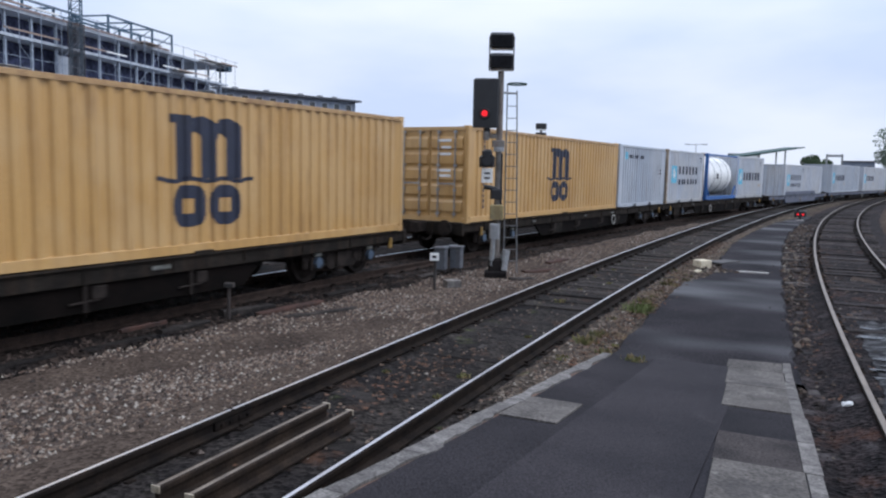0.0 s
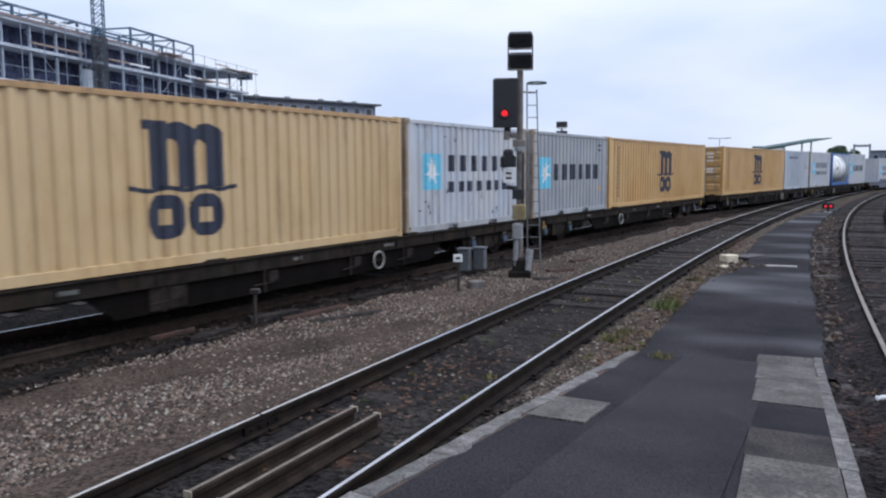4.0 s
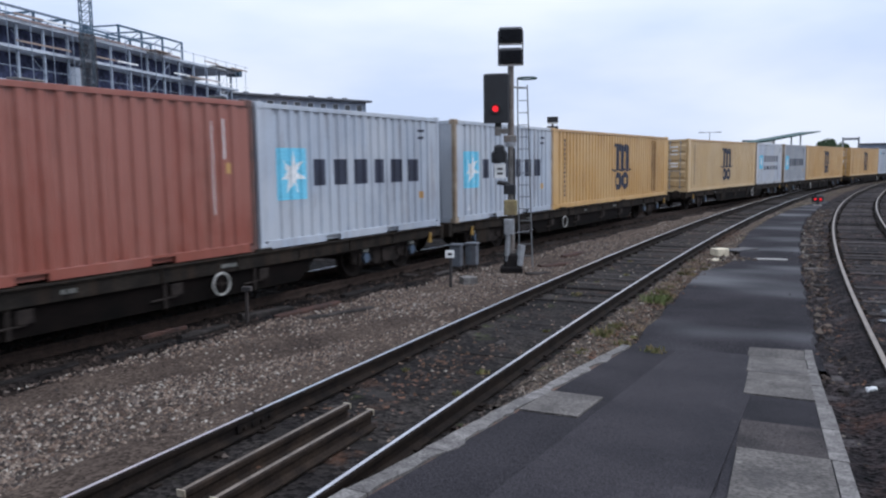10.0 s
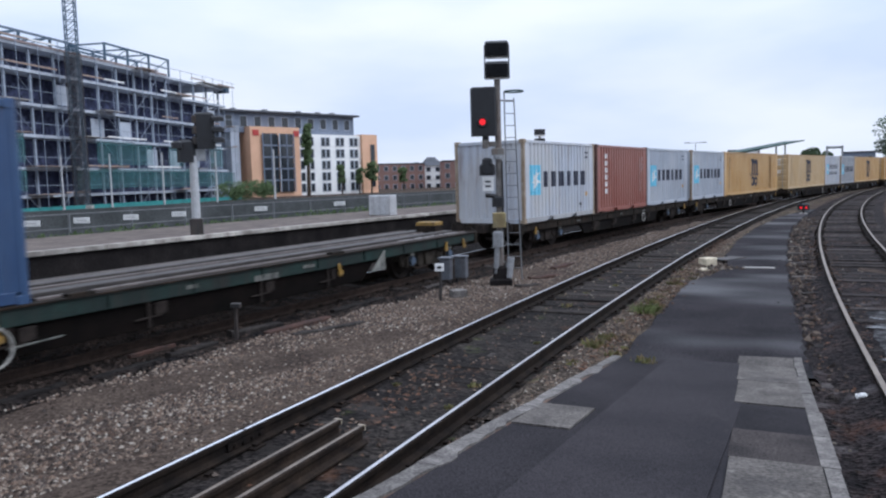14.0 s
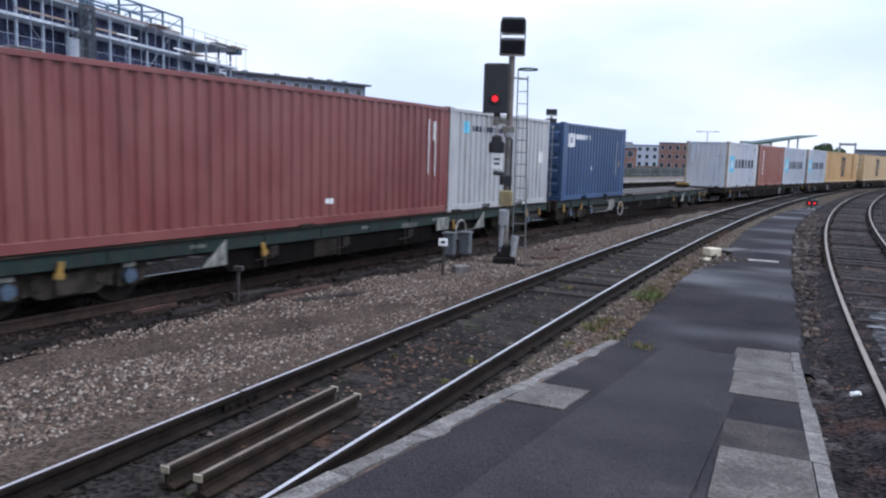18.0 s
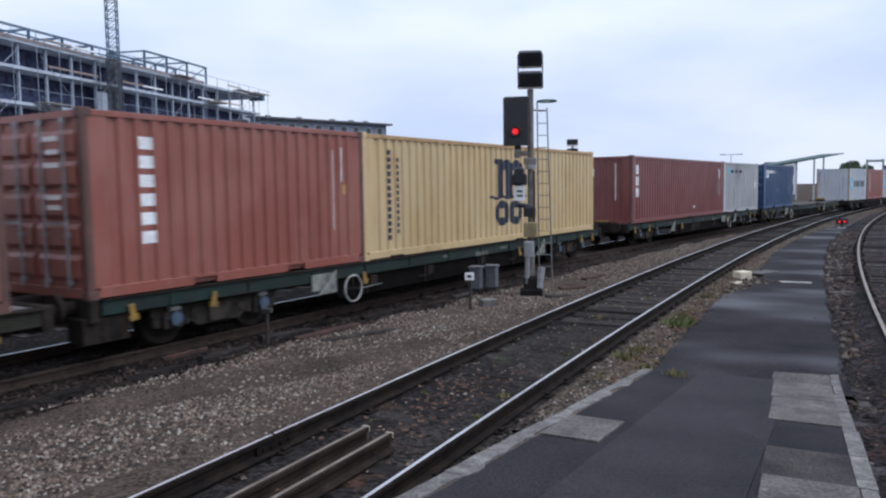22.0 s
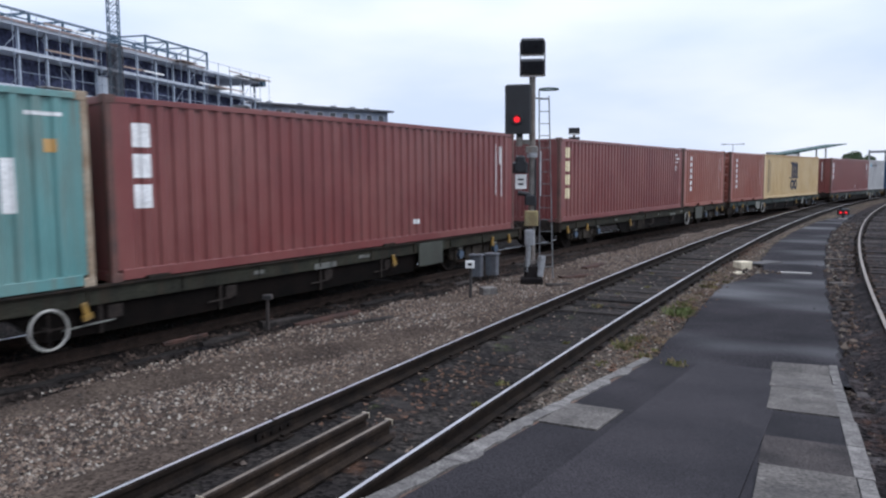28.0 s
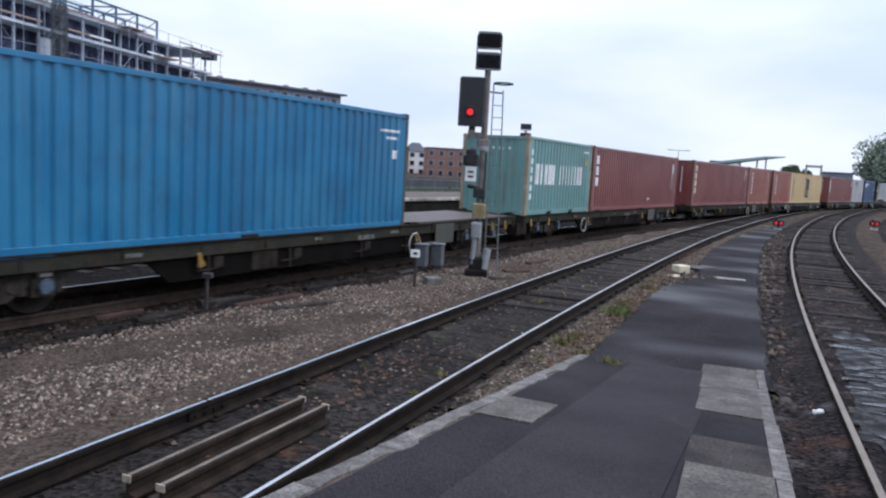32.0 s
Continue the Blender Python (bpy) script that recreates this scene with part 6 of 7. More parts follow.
timber(2.85, 17.6, 1.5, 30, M["rust_scrap"])
timber(3.4, 19.6, 1.2, 55, M["rust_scrap"])
timber(2.1, 16.1, 0.7, 10, M["sleeper"], "short black oily timber by the signal's foot")
timber(-2.25, 12.45, 1.5, 57, M["rust_scrap"], w=0.2, h=0.08)
for s, o, ln in ((0.6, 2.15, 1.3), (2.1, 2.25, 1.1), (3.3, 2.12, 0.9), (7.4, 2.1, 1.6), (10.2, 2.2, 1.2)):     # along the edge of the ballast
    p = TRAIN.at(s, o)
    timber(p.x, p.y, ln, 90 - TRAIN.heading(s) + (s * 37) % 9 - 4, M["sleeper"], "black oily timber along the edge of the ballast", 0.17, 0.12, -0.26)
# a flat dark plate stands in for the shade of an open hole
concrete_lump(7.7, 19.5, 0.9, 0.45, 0.04, 35, "dark plate laid as the shade of a hole beside the walkway", M["steel_dark"], "cover plate", -0.135)
timber(-1.7, 12.1, 1.3, 40, M["sleeper"], "black oily timber on the ballast", w=0.18, h=0.07)
timber(-2.9, 12.2, 1.0, 48, M["sleeper"], "black oily timber on the ballast", w=0.2)
timber(-4.1, 10.9, 0.8, 60, M["rust_scrap"], w=0.09, h=0.06)
rnd = random.Random(21)
for k in range(7):     # old sleeper ends beside the siding
    s = 9.5 + k * 2.3 + rnd.uniform(-0.5, 0.5)
    p = BAY.at(s, -1.22 + rnd.uniform(-0.12, 0.1))
    timber(p.x, p.y, rnd.uniform(0.35, 0.6), -26 + rnd.uniform(-14, 14), M["old_grey"], "weathered grey timber end beside the siding", 0.18, 0.10, -0.215)


def litter(x, y, z=-0.2):
    t = thing("crushed_can", "crushed pale can lying on dark ground", "litter", at=pose(x, y, z, 70, 20, 40))
    n = 14
    g = Geo()
    vs = []
    for k, (h, r) in enumerate(((0, 0.026), (0.008, 0.029), (0.03, 0.022), (0.055, 0.030), (0.085, 0.026), (0.095, 0.022))):
        for i in range(n):
            a = 2 * math.pi * i / n
            q = r * (1 - 0.35 * (math.sin(a * 2 + k) > 0.5))
            vs.append((q * math.cos(a), q * math.sin(a), h))
    g.add(vs, [(k * n + i, k * n + (i + 1) % n, (k + 1) * n + (i + 1) % n, (k + 1) * n + i) for k in range(5) for i in range(n)] + [tuple(range(n)), tuple(range(5 * n, 6 * n))])
    part("can_body", g, M["white"], t)


litter(4.15, 7.26, -0.10)


def shunt_signal(x, y, rz, name="ground_signal"):
    t = thing("ground_signal", "small black ground signal showing two red lights", "railway signal", "ground signals", at=pose(x, y, -0.2, 0, 0, rz))
    part("foot", Geo().box(-0.2, 0.2, -0.15, 0.15, 0, 0.12, c=0.03), M["concrete"], t)
    part("leg", Geo().tube((0, 0, 0.1), (0, 0, 0.3), 0.05, 8), M["steel_dark"], t)
    h = part("head", Geo().box(-0.28, 0.28, -0.12, 0.1, 0.26, 0.62, c=0.07), M["black"], t)
    for a, z in ((-0.12, 0.40), (0.12, 0.40)):
        part("red_lens", Geo().tube((a, -0.125, z), (a, -0.15, z), 0.054, 16), M["red_lamp"], h, "lit red lens")
    part("dark_lens", Geo().tube((-0.12, -0.125, 0.60), (-0.12, -0.13, 0.60), 0.05, 12), M["dark_glass"], h)


shunt_signal(19.1, 38.6, -24)
shunt_signal(27.6, 44.0, -28)


# ---- stones, weeds and puddles ----
def stone_field(name, label, spots, mat, r0, r1, seed):
    """Many small angular stones in one mesh."""
    rn = random.Random(seed)
    g = Geo()
    base = [(1, 0, 0), (0, 1, 0), (-1, 0, 0), (0, -1, 0), (0, 0, 1)]
    fs = [(0, 1, 4), (1, 2, 4), (2, 3, 4), (3, 0, 4)]
    for p in spots:
        r = rn.uniform(r0, r1)
        a = rn.uniform(0, 6.28)
        ca, sa = math.cos(a), math.sin(a)
        vs = []
        for x, y, z in base:
            x, y, z = x * r * rn.uniform(0.6, 1.3), y * r * rn.uniform(0.6, 1.3), z * r * rn.uniform(0.5, 1.0)
            if z > 0:
                x, y = rn.uniform(-0.4, 0.4) * r, rn.uniform(-0.4, 0.4) * r
            vs.append((p[0] + x * ca - y * sa, p[1] + x * sa + y * ca, p[2] + z))
        g.add(vs, fs)
    me = bpy.data.meshes.new(name)
    me.from_pydata(g.v, [], g.f)
    me.materials.append(mat)
    return tagged(new(name, me), label, "stones", kind="stuff")


def island_stone(name="mixed_stones", dim=1.0):
    """Stones of many tones, one to each; dim: how sooty they are."""
    m = bpy.data.materials.new(name)
    m.use_nodes = True
    n, l = m.node_tree.nodes, m.node_tree.links
    b = n["Principled BSDF"]
    geo = n.new("ShaderNodeNewGeometry")
    cr = n.new("ShaderNodeValToRGB")
    e = cr.color_ramp.elements
    e[0].color, e[1].color = (0.024, 0.018, 0.015, 1), (0.31, 0.285, 0.245, 1)
    for q, c in ((0.20, (0.050, 0.041, 0.036, 1)), (0.38, (0.078, 0.051, 0.037, 1)), (0.56, (0.098, 0.081, 0.070, 1)), (0.74, (0.150, 0.104, 0.076, 1)), (0.92, (0.215, 0.178, 0.144, 1))):
        k = e.new(q)
        k.color = c
    for k in e:
        k.color = (*(v * dim for v in tuple(k.color)[:3]), 1)
    l.new(geo.outputs["Random Per Island"], cr.inputs["Fac"])
    l.new(cr.outputs["Color"], b.inputs["Base Color"])
    b.inputs["Roughness"].default_value = 0.9
    b.inputs["Specular IOR Level"].default_value = 0.2
    return m


M["mixed"] = island_stone()
M["sooty"] = island_stone("sooty_stones", 0.55)
rn = random.Random(5)
spots = []
GRIT = ((-3.9, 8.25, 1.4, 0.5, 46), (-2.6, 9.5, 1.6, 0.55, 46), (-1.2, 10.85, 1.2, 0.38, 44), (0.3, 12.7, 0.9, 0.25, 40), (2.2, 15.2, 1.3, 0.3, 36))


def in_grit(x, y):
    """Patches of fine grit without loose stones."""
    for cx, cy, rl, rw, az in GRIT:
        q = radians(az)
        dx, dy = x - cx, y - cy
        u, v = dx * math.sin(q) + dy * math.cos(q), dx * math.cos(q) - dy * math.sin(q)
        if (u / rl) ** 2 + (v / rw) ** 2 < 1 + 0.5 * noise.noise((x * 2, y * 2, 4)):
            return True
    return False


for k in range(100000):      # between the train and the near track
    s = rn.uniform(-4, 36) if k % 2 else rn.uniform(-3, 13)
    lo, hi = 1.75, None
    a, b = NEAR.at(s, -1.35), TRAIN.at(s - 3.0, 2.35)
    f = rn.random()
    p = a.lerp(Vector((b.x, b.y, 0)), f)
    if noise.noise((p.x * 0.5, p.y * 0.5, 7)) < -0.25 and rn.random() < 0.5:
        continue
    if in_grit(p.x, p.y) and rn.random() < 0.93:
        continue
    if f > 0.62 + 0.3 * noise.noise((p.x * 0.8, p.y * 0.8, 3)) and rn.random() < 0.6:
        continue
    spots.append((p.x, p.y, -0.215 + 0.05 * noise.noise((p.x * 0.45, p.y * 0.45, 0))))
stone_field("ballast_stones", "loose mixed grey and brown ballast stones", spots, M["mixed"], 0.011, 0.036, 6)
spots = []
for k in range(20000):       # beside the platform end and in the near track
    s = rn.uniform(1, 34)
    o = rn.choice((rn.uniform(0.9, 1.75), rn.uniform(-0.68, 0.68), rn.uniform(1.0, 1.6), rn.uniform(-1.55, -0.95)))
    p = NEAR.at(s, o)
    if abs(o) < 0.7 and rn.random() < 0.8 or on_path(p.x, p.y, 0.05):
        continue
    spots.append((p.x, p.y, -0.165 if abs(o) < 0.95 else -0.135 if abs(o) < 1.4 else -0.165))
stone_field("cess_stones", "scattered small stones beside the rails", spots, M["mixed"], 0.010, 0.032, 9)
spots = []
for k in range(17000):       # round the siding
    s = rn.uniform(0, 40)
    o = rn.uniform(-2.0, 2.3) if k % 3 else rn.uniform(1.0, 7.0)
    p = BAY.at(s, o)
    if abs(o) < 1.35 and rn.random() < 0.5 or on_path(p.x, p.y, 0.05):
        continue
    spots.append((p.x, p.y, -0.18 if abs(o) < 1.3 else -0.205))
M["oily_stone"] = material("oily_brown_stones", (0.070, 0.050, 0.040), (0.020, 0.016, 0.014), 0.8, scale=7, fine=40, fine_amt=0.7, bump=0.2, spec=0.2)
oily = []
for k in range(9000):
    s, o = rn.uniform(-4, 40), rn.choice((rn.uniform(0.9, 2.7), rn.gauss(2.3, 0.25), rn.uniform(-0.65, 0.65)))
    p = TRAIN.at(s, o)
    oily.append((p.x, p.y, -0.37 if o < 1.5 else -0.25 if o > 2.0 else -0.33))
stone_field("oily_stones", "dark oil-soaked stones and lumps beside the train's track", oily, M["oily_stone"], 0.018, 0.06, 61)
verge = []
for k in range(1500):
    x, y, z = *BAY.at(rn.uniform(2, 34), -1.5 + rn.gauss(0, 0.30))[:2], -0.17
    if not on_path(x, y, 0.02):
        verge.append((x, y, z))
stone_field("verge_rubble", "grey broken lumps between the walkway and the siding", verge, M["sooty"], 0.02, 0.075, 45)
stone_field("rubble", "small heap of grey rubble beside the walkway", [(6.85 + rn.gauss(0.05, 0.2), 17.55 + rn.gauss(0.1, 0.22), -0.13) for k in range(110)] + [(*BAY.at(rn.uniform(6, 30), -1.35 + rn.gauss(0, 0.25))[:2], -0.16) for k in range(120)], M["sooty"], 0.03, 0.085, 44)
stone_field("siding_stones", "scattered sooty stones round the siding", spots, M["sooty"], 0.010, 0.032, 9)


def weed_tuft(p, r, n, seed, leaf="weed"):
    rn = random.Random(seed)
    t = thing("weed_tuft", "small tuft of green and yellowing weeds", "weed", "weeds by the track", at=pose(*p))
    g = Geo()
    for k in range(n):
        a, q = rn.uniform(0, 6.28), r * math.sqrt(rn.random())
        x, y = q * math.cos(a), q * math.sin(a)
        h, w = rn.uniform(0.3, 0.8) * r * 0.8, rn.uniform(0.008, 0.02)
        lx, ly = rn.uniform(-0.6, 0.6) * h, rn.uniform(-0.6, 0.6) * h
        ca, sa = math.cos(a), math.sin(a)
        g.add([(x - w * sa, y + w * ca, 0), (x + w * sa, y - w * ca, 0), (x + lx * 0.6 + w * sa, y + ly * 0.6 - w * ca, h * 0.7), (x + lx, y + ly, h)], [(0, 1, 2), (0, 2, 3)])
    me = bpy.data.meshes.new("foliage")
    me.from_pydata(g.v, [], g.f)
    me.materials.append(M[leaf])
    ob = new("foliage", me)
    ob.parent = t


M["weed_bright"] = material("fresh_grass", (0.115, 0.145, 0.045), (0.09, 0.105, 0.04), 0.7, scale=8, fine=50)
rn = random.Random(77)
for k in range(30):
    s = rn.uniform(8.8, 18.5)
    o = -2.10 + rn.uniform(-0.42, 0.06)
    weed_tuft((s * RS + o * RC, s * RC - o * RS, -0.16), rn.uniform(0.05, 0.13), 34, 100 + k)
weed_tuft((*ramp_pt(9.0, -1.62)[:2], -0.10), 0.16, 50, 300)
for k, (q, o, r) in enumerate(((12.6, -2.30, 0.34), (12.9, -2.2, 0.22), (13.6, -2.35, 0.2), (9.9, -2.45, 0.22), (10.4, -2.4, 0.2), (16.0, -2.3, 0.2))):
    weed_tuft((q * RS + o * RC, q * RC - o * RS, -0.15), r * 0.8, 90, 320 + k, "weed_bright" if k < 2 else "weed")
for k in range(10):
    p = NEAR.at(rn.uniform(3, 16), rn.uniform(-0.5, 0.5))
    weed_tuft((p.x, p.y, -0.18), rn.uniform(0.05, 0.11), 26, 400 + k)


def fallen_leaves():
    """Small brown leaves and scraps along the walkway's weedy edge and beside the siding."""
    rn = random.Random(51)
    g = Geo()
    for k in range(2400):
        s = rn.uniform(8.5, 27)
        if k % 14 == 1:
            p = NEAR.at(rn.gauss(3.7, 1.0), rn.gauss(-0.12, 0.25))
            s, o = p.x * RS + p.y * RC, p.x * RC - p.y * RS
        elif k % 3:
            o = -2.2 + rn.gauss(-0.05, 0.16)
        else:
            o = 0.55 + rn.gauss(0, 0.2)
        x, y, z = s * RS + o * RC, s * RC - o * RS, -0.13 + rn.uniform(0, 0.02)
        r, a = rn.uniform(0.012, 0.036), rn.uniform(0, 6.28)
        ca, sa = r * math.cos(a), r * math.sin(a)
        g.add([(x + ca, y + sa, z), (x - sa, y + ca, z + rn.uniform(0, 0.02)), (x - ca, y - sa, z), (x + sa, y - ca, z + rn.uniform(0, 0.02))], [(0, 1, 2, 3)])
    me = bpy.data.meshes.new("fallen_leaves")
    me.from_pydata(g.v, [], g.f)
    me.materials.append(M["leaf_litter"])
    tagged(new("fallen_leaves", me), "scattered brown leaves and scraps beside the walkway", "leaves", kind="stuff")


M["leaf_litter"] = material("brown_leaf_litter", (0.11, 0.055, 0.033), (0.065, 0.046, 0.03), 0.8, scale=1.5, fine=40)
fallen_leaves()


def puddle(line, s, off, rx, ry, label, seed):
    rn = random.Random(seed)
    p = line.at(s, off)
    g = Geo()
    n = 90
    vs = [(0, 0, 0.006)]
    for i in range(n):
        a = 2 * math.pi * i / n
        q = 1 + 0.32 * noise.noise((math.cos(a) * 1.6 + seed, math.sin(a) * 1.6, 2)) + 0.16 * noise.noise((math.cos(a) * 6 + seed, math.sin(a) * 6, 5))
        vs.append((rx * q * math.cos(a), ry * q * math.sin(a), -0.004))
    g.add(vs, [(0, 1 + i, 1 + (i + 1) % n) for i in range(n)])
    ob = part("puddle", g, M["oily_mud"])
    wet = Geo()
    for k in range(34):
        x, y = rn.uniform(-0.72, 0.72) * rx, rn.uniform(-0.62, 0.62) * ry
        a, b, tilt = rn.uniform(0.018, 0.075), rn.uniform(0.06, 0.24), rn.uniform(-0.35, 0.35)
        ring = []
        for i in range(14):
            u = 2 * math.pi * i / 14
            q = 1 + 0.45 * noise.noise((math.cos(u) * 2 + k, math.sin(u) * 2, seed))
            c, e = a * q * math.cos(u), b * q * math.sin(u)
            ring.append((x + c - tilt * e, y + e, 0.011))
        wet.add([(x, y, 0.011)] + ring, [(0, 1 + i, 1 + (i + 1) % 14) for i in range(14)])
    tagged(part("standing_water", wet, M["puddle"], ob), kind="stuff")
    ob.matrix_basis = pose(p.x, p.y, -0.168, 0, 0, 90 - line.heading(s))
    tagged(ob, label, "puddle", "puddles", "structure")


puddle(BAY, 5.6, 0.0, 1.9, 0.5, "shallow oily puddle between the siding rails", 3)
puddle(BAY, 2.6, -0.02, 2.0, 0.64, "shallow oily puddle between the siding rails", 5)


# ---- the far platform and its signal ----
def far_platform():
    t = thing("far_platform", "long far platform with a pale edge and sooty brick face", "platform", kind="structure")
    top = 0.74
    st = TRAIN.stations(-60, 75, 2.5)
    g = Geo().prism([(-13.5, -0.6), (-8.35, -0.6), (-8.35, top - 0.01), (-13.5, top - 0.01)], st)
    part("face_wall", g, M["dark_wall"], t, "sooty brick face")
    part("surface", Geo().prism([(-13.6, top), (-8.52, top), (-8.52, top + 0.02), (-13.6, top + 0.02)], st), M["platform_paving"], t, "worn grey-brown paving")
    s, k = -60.0, 0
    while s < 75:
        e = min(s + 2.4, 75)
        part("edge_stone", Geo().prism([(-8.52, top - 0.10), (-8.24, top - 0.10), (-8.24, top + 0.025), (-8.52, top + 0.025)], [lambda p, q, s=s: TRAIN.at(s + 0.01, p, q), lambda p, q, e=e: TRAIN.at(e - 0.01, p, q)]), M["edge_pale"], t)
        s = e
    return t


M["edge_pale"] = material("pale_platform_edge", (0.442, 0.4095, 0.364), (0.195, 0.1755, 0.156), 0.85, scale=2, fine=30, obj_vary=0.3)
far_platform()


def fence(line, off, s0, s1, z, h, label, name="railing"):
    t = thing(name, label, "fence", kind="structure")
    s = s0
    while s <= s1:
        p = line.at(s, off, z)
        part("post", shared("fence_post_%d" % int(h * 100), M["rail_grey"], lambda: Geo().box(-0.03, 0.03, -0.03, 0.03, 0, h)), None, t).location = p
        s += 2.5
    for q in (0.48, 0.97):
        part("rail", Geo().prism([(off - 0.025, z + h * q - 0.015), (off + 0.025, z + h * q - 0.015), (off + 0.025, z + h * q + 0.02), (off - 0.025, z + h * q + 0.02)], line.stations(s0, s1, 2.5)), M["rail_grey"], t)
    return t


fence(TRAIN, -14.4, -55, 75, 0.45, 1.05, "grey steel railing along the back of the far platform", "platform_railing")
for s in (11.1, 12.9, 14.9, 17.1, 21.6, 27.0):
    p = TRAIN.at(s, -14.3, 1.12)
    sg = thing("platform_sign", "small white notice on the platform railing", "sign", "platform signs", at=pose(p.x, p.y, p.z, 0, 0, -TRAIN.heading(s) + 25))
    part("panel", Geo().box(-0.30, 0.30, -0.02, 0.02, 0, 0.20, c=0.004), M["white"], sg)
    part("mark", Geo().box(-0.2, 0.2, -0.026, -0.021, 0.09, 0.11), M["galv"], sg)


def platform_signal():
    t = thing("platform_signal", "hooded black signal heads on a grey post, seen from behind", "railway signal", at=pose(-7.64, 24.8, 0.55, 0, 0, 14))
    part("base", Geo().box(-0.2, 0.2, -0.2, 0.2, 0, 0.55, c=0.03), M["steel_dark"], t)
    part("post", Geo().tube((0, 0, 0.4), (0, 0, 2.55), 0.14, 12, 0.13), M["pale_post"], t, "pale grey round post")
    h = part("signal_head", Geo().box(0.10, 0.72, -0.14, 0.12, 2.78, 3.95, c=0.06), M["black"], t, "black signal head")
    for z in (2.98, 3.32, 3.66):
        part("hood", Geo().box(0.62, 1.02, -0.30, -0.02, z, z + 0.16, c=0.05), M["black"], h)
        part("lamp_case", Geo().box(0.02, 0.16, -0.2, 0.1, z - 0.05, z + 0.2, c=0.04), M["steel_dark"], h)
    h2 = part("side_signal", Geo().box(-0.48, 0.10, -0.16, 0.12, 2.36, 3.10, c=0.10), M["black"], t, "smaller black signal head")
    part("hood", Geo().box(-0.62, -0.30, -0.36, -0.10, 2.80, 3.04, c=0.06), M["black"], h2)
    part("bracket", Geo().box(-0.1, 0.4, -0.06, 0.06, 2.40, 2.80, c=0.02), M["galv"], t)


M["pale_post"] = material("pale_post_paint", (0.48, 0.49, 0.50), (0.36, 0.365, 0.37), 0.6, scale=5, fine=40, streak=0.3)
platform_signal()


def cabinet(s, off, w, h):
    p = TRAIN.at(s, off, 0.95 - 0.21)
    t = thing("equipment_cabinet", "white-grey steel equipment cabinet on the far platform", "cabinet", at=pose(p.x, p.y, p.z, 0, 0, -28))
    part("body", Geo().box(-w / 2, w / 2, -0.3, 0.3, 0, h, c=0.02), M["pale_post"], t)
    for a in (-w / 4, w / 4):
        part("door", Geo().box(a - w / 4 + 0.03, a + w / 4 - 0.03, -0.325, -0.302, 0.06, h - 0.08, c=0.004), M["pale_post"], t)


cabinet(24.6, -9.6, 1.15, 0.95)
cabinet(68.0, -9.6, 1.4, 1.1)


def end_barrier():
    """Striped bar on short posts across the end of the far platform."""
    t = thing("platform_barrier", "yellow and black striped barrier across the far platform's end", "barrier")
    for k in range(12):
        o = -8.7 - 0.4 * k
        a, b = (TRAIN.at(74.0, o - d, 0.74) for d in (0.0, 0.4))
        g = Geo().prism([(-0.04, 0.86), (0.04, 0.86), (0.04, 1.06), (-0.04, 1.06)], [lambda p, q, c=c: (c.x + p * 0.78, c.y + p * 0.62, c.z + q) for c in (a, b)])
        part("bar_stripe", g, M["yellow" if k % 2 else "black"], t)
    for o in (-8.9, -10.5, -12.1, -13.3):
        p = TRAIN.at(74.03, o, 0.755)
        part("post", Geo().box(p.x - 0.05, p.x + 0.05, p.y - 0.05, p.y + 0.05, p.z, p.z + 0.86), M["steel_dark"], t)


end_barrier()


def lamp_post(x, y, z, h, label="thin grey lamp post", name="lamp_post"):
    t = thing(name, label, "lamp post", "lamp posts", at=pose(x, y, z))
    part("post", Geo().tube((0, 0, 0), (0, 0, h), 0.11, 8, 0.08), M["pale_post"], t)
    part("foot", Geo().tube((0, 0, 0), (0, 0, 0.5), 0.15, 8), M["pale_post"], t)
    return t


for az in (-29.2, -25.6, -22.6, -19.2, -15.6, -11.5):     # along the road beyond the tracks
    d = 80.0
    lamp_post(d * math.tan(radians(az)), d, -0.3, 6.0, "thin pale grey street lamp post")


def hedge_strip():
    rn = random.Random(31)
    g = Geo()
    for k in range(16000):
        s = rn.uniform(-50, 70)
        o = rn.uniform(-18.2, -15.0) if k % 2 else rn.uniform(-14.3, -13.65)
        p = TRAIN.at(s, o, (0.2 if o < -14.5 else 0.5) + rn.random() ** 2 * (0.34 + 0.4 * noise.noise((s * 0.3, o, 1))))
        r = rn.uniform(0.04, 0.11)
        a = rn.uniform(0, 6.28)
        g.add([(p.x + r * math.cos(a), p.y + r * math.sin(a), p.z), (p.x - r * math.cos(a), p.y - r * math.sin(a), p.z), (p.x + rn.uniform(-r, r), p.y, p.z + r * 1.3)], [(0, 1, 2)])
    me = bpy.data.meshes.new("bank_weeds")
    me.from_pydata(g.v, [], g.f)
    me.materials.append(M["leaf_light"])
    tagged(new("bank_weeds", me), "low green weeds on the bank behind the platform", "weeds", kind="stuff")
    g = Geo().prism([(-19.6, -0.3), (-13.7, -0.3), (-13.7, 0.35), (-19.6, 0.15)], TRAIN.stations(-60, 75, 2.5))
    tagged(part("bank", g, M["bank"]), "low earth bank behind the far platform", "bank", kind="structure")


M["bank"] = material("grassy_bank", (0.060, 0.070, 0.035), (0.075, 0.06, 0.045), 0.9, scale=0.8, fine=14, bump=0.5)
hedge_strip()


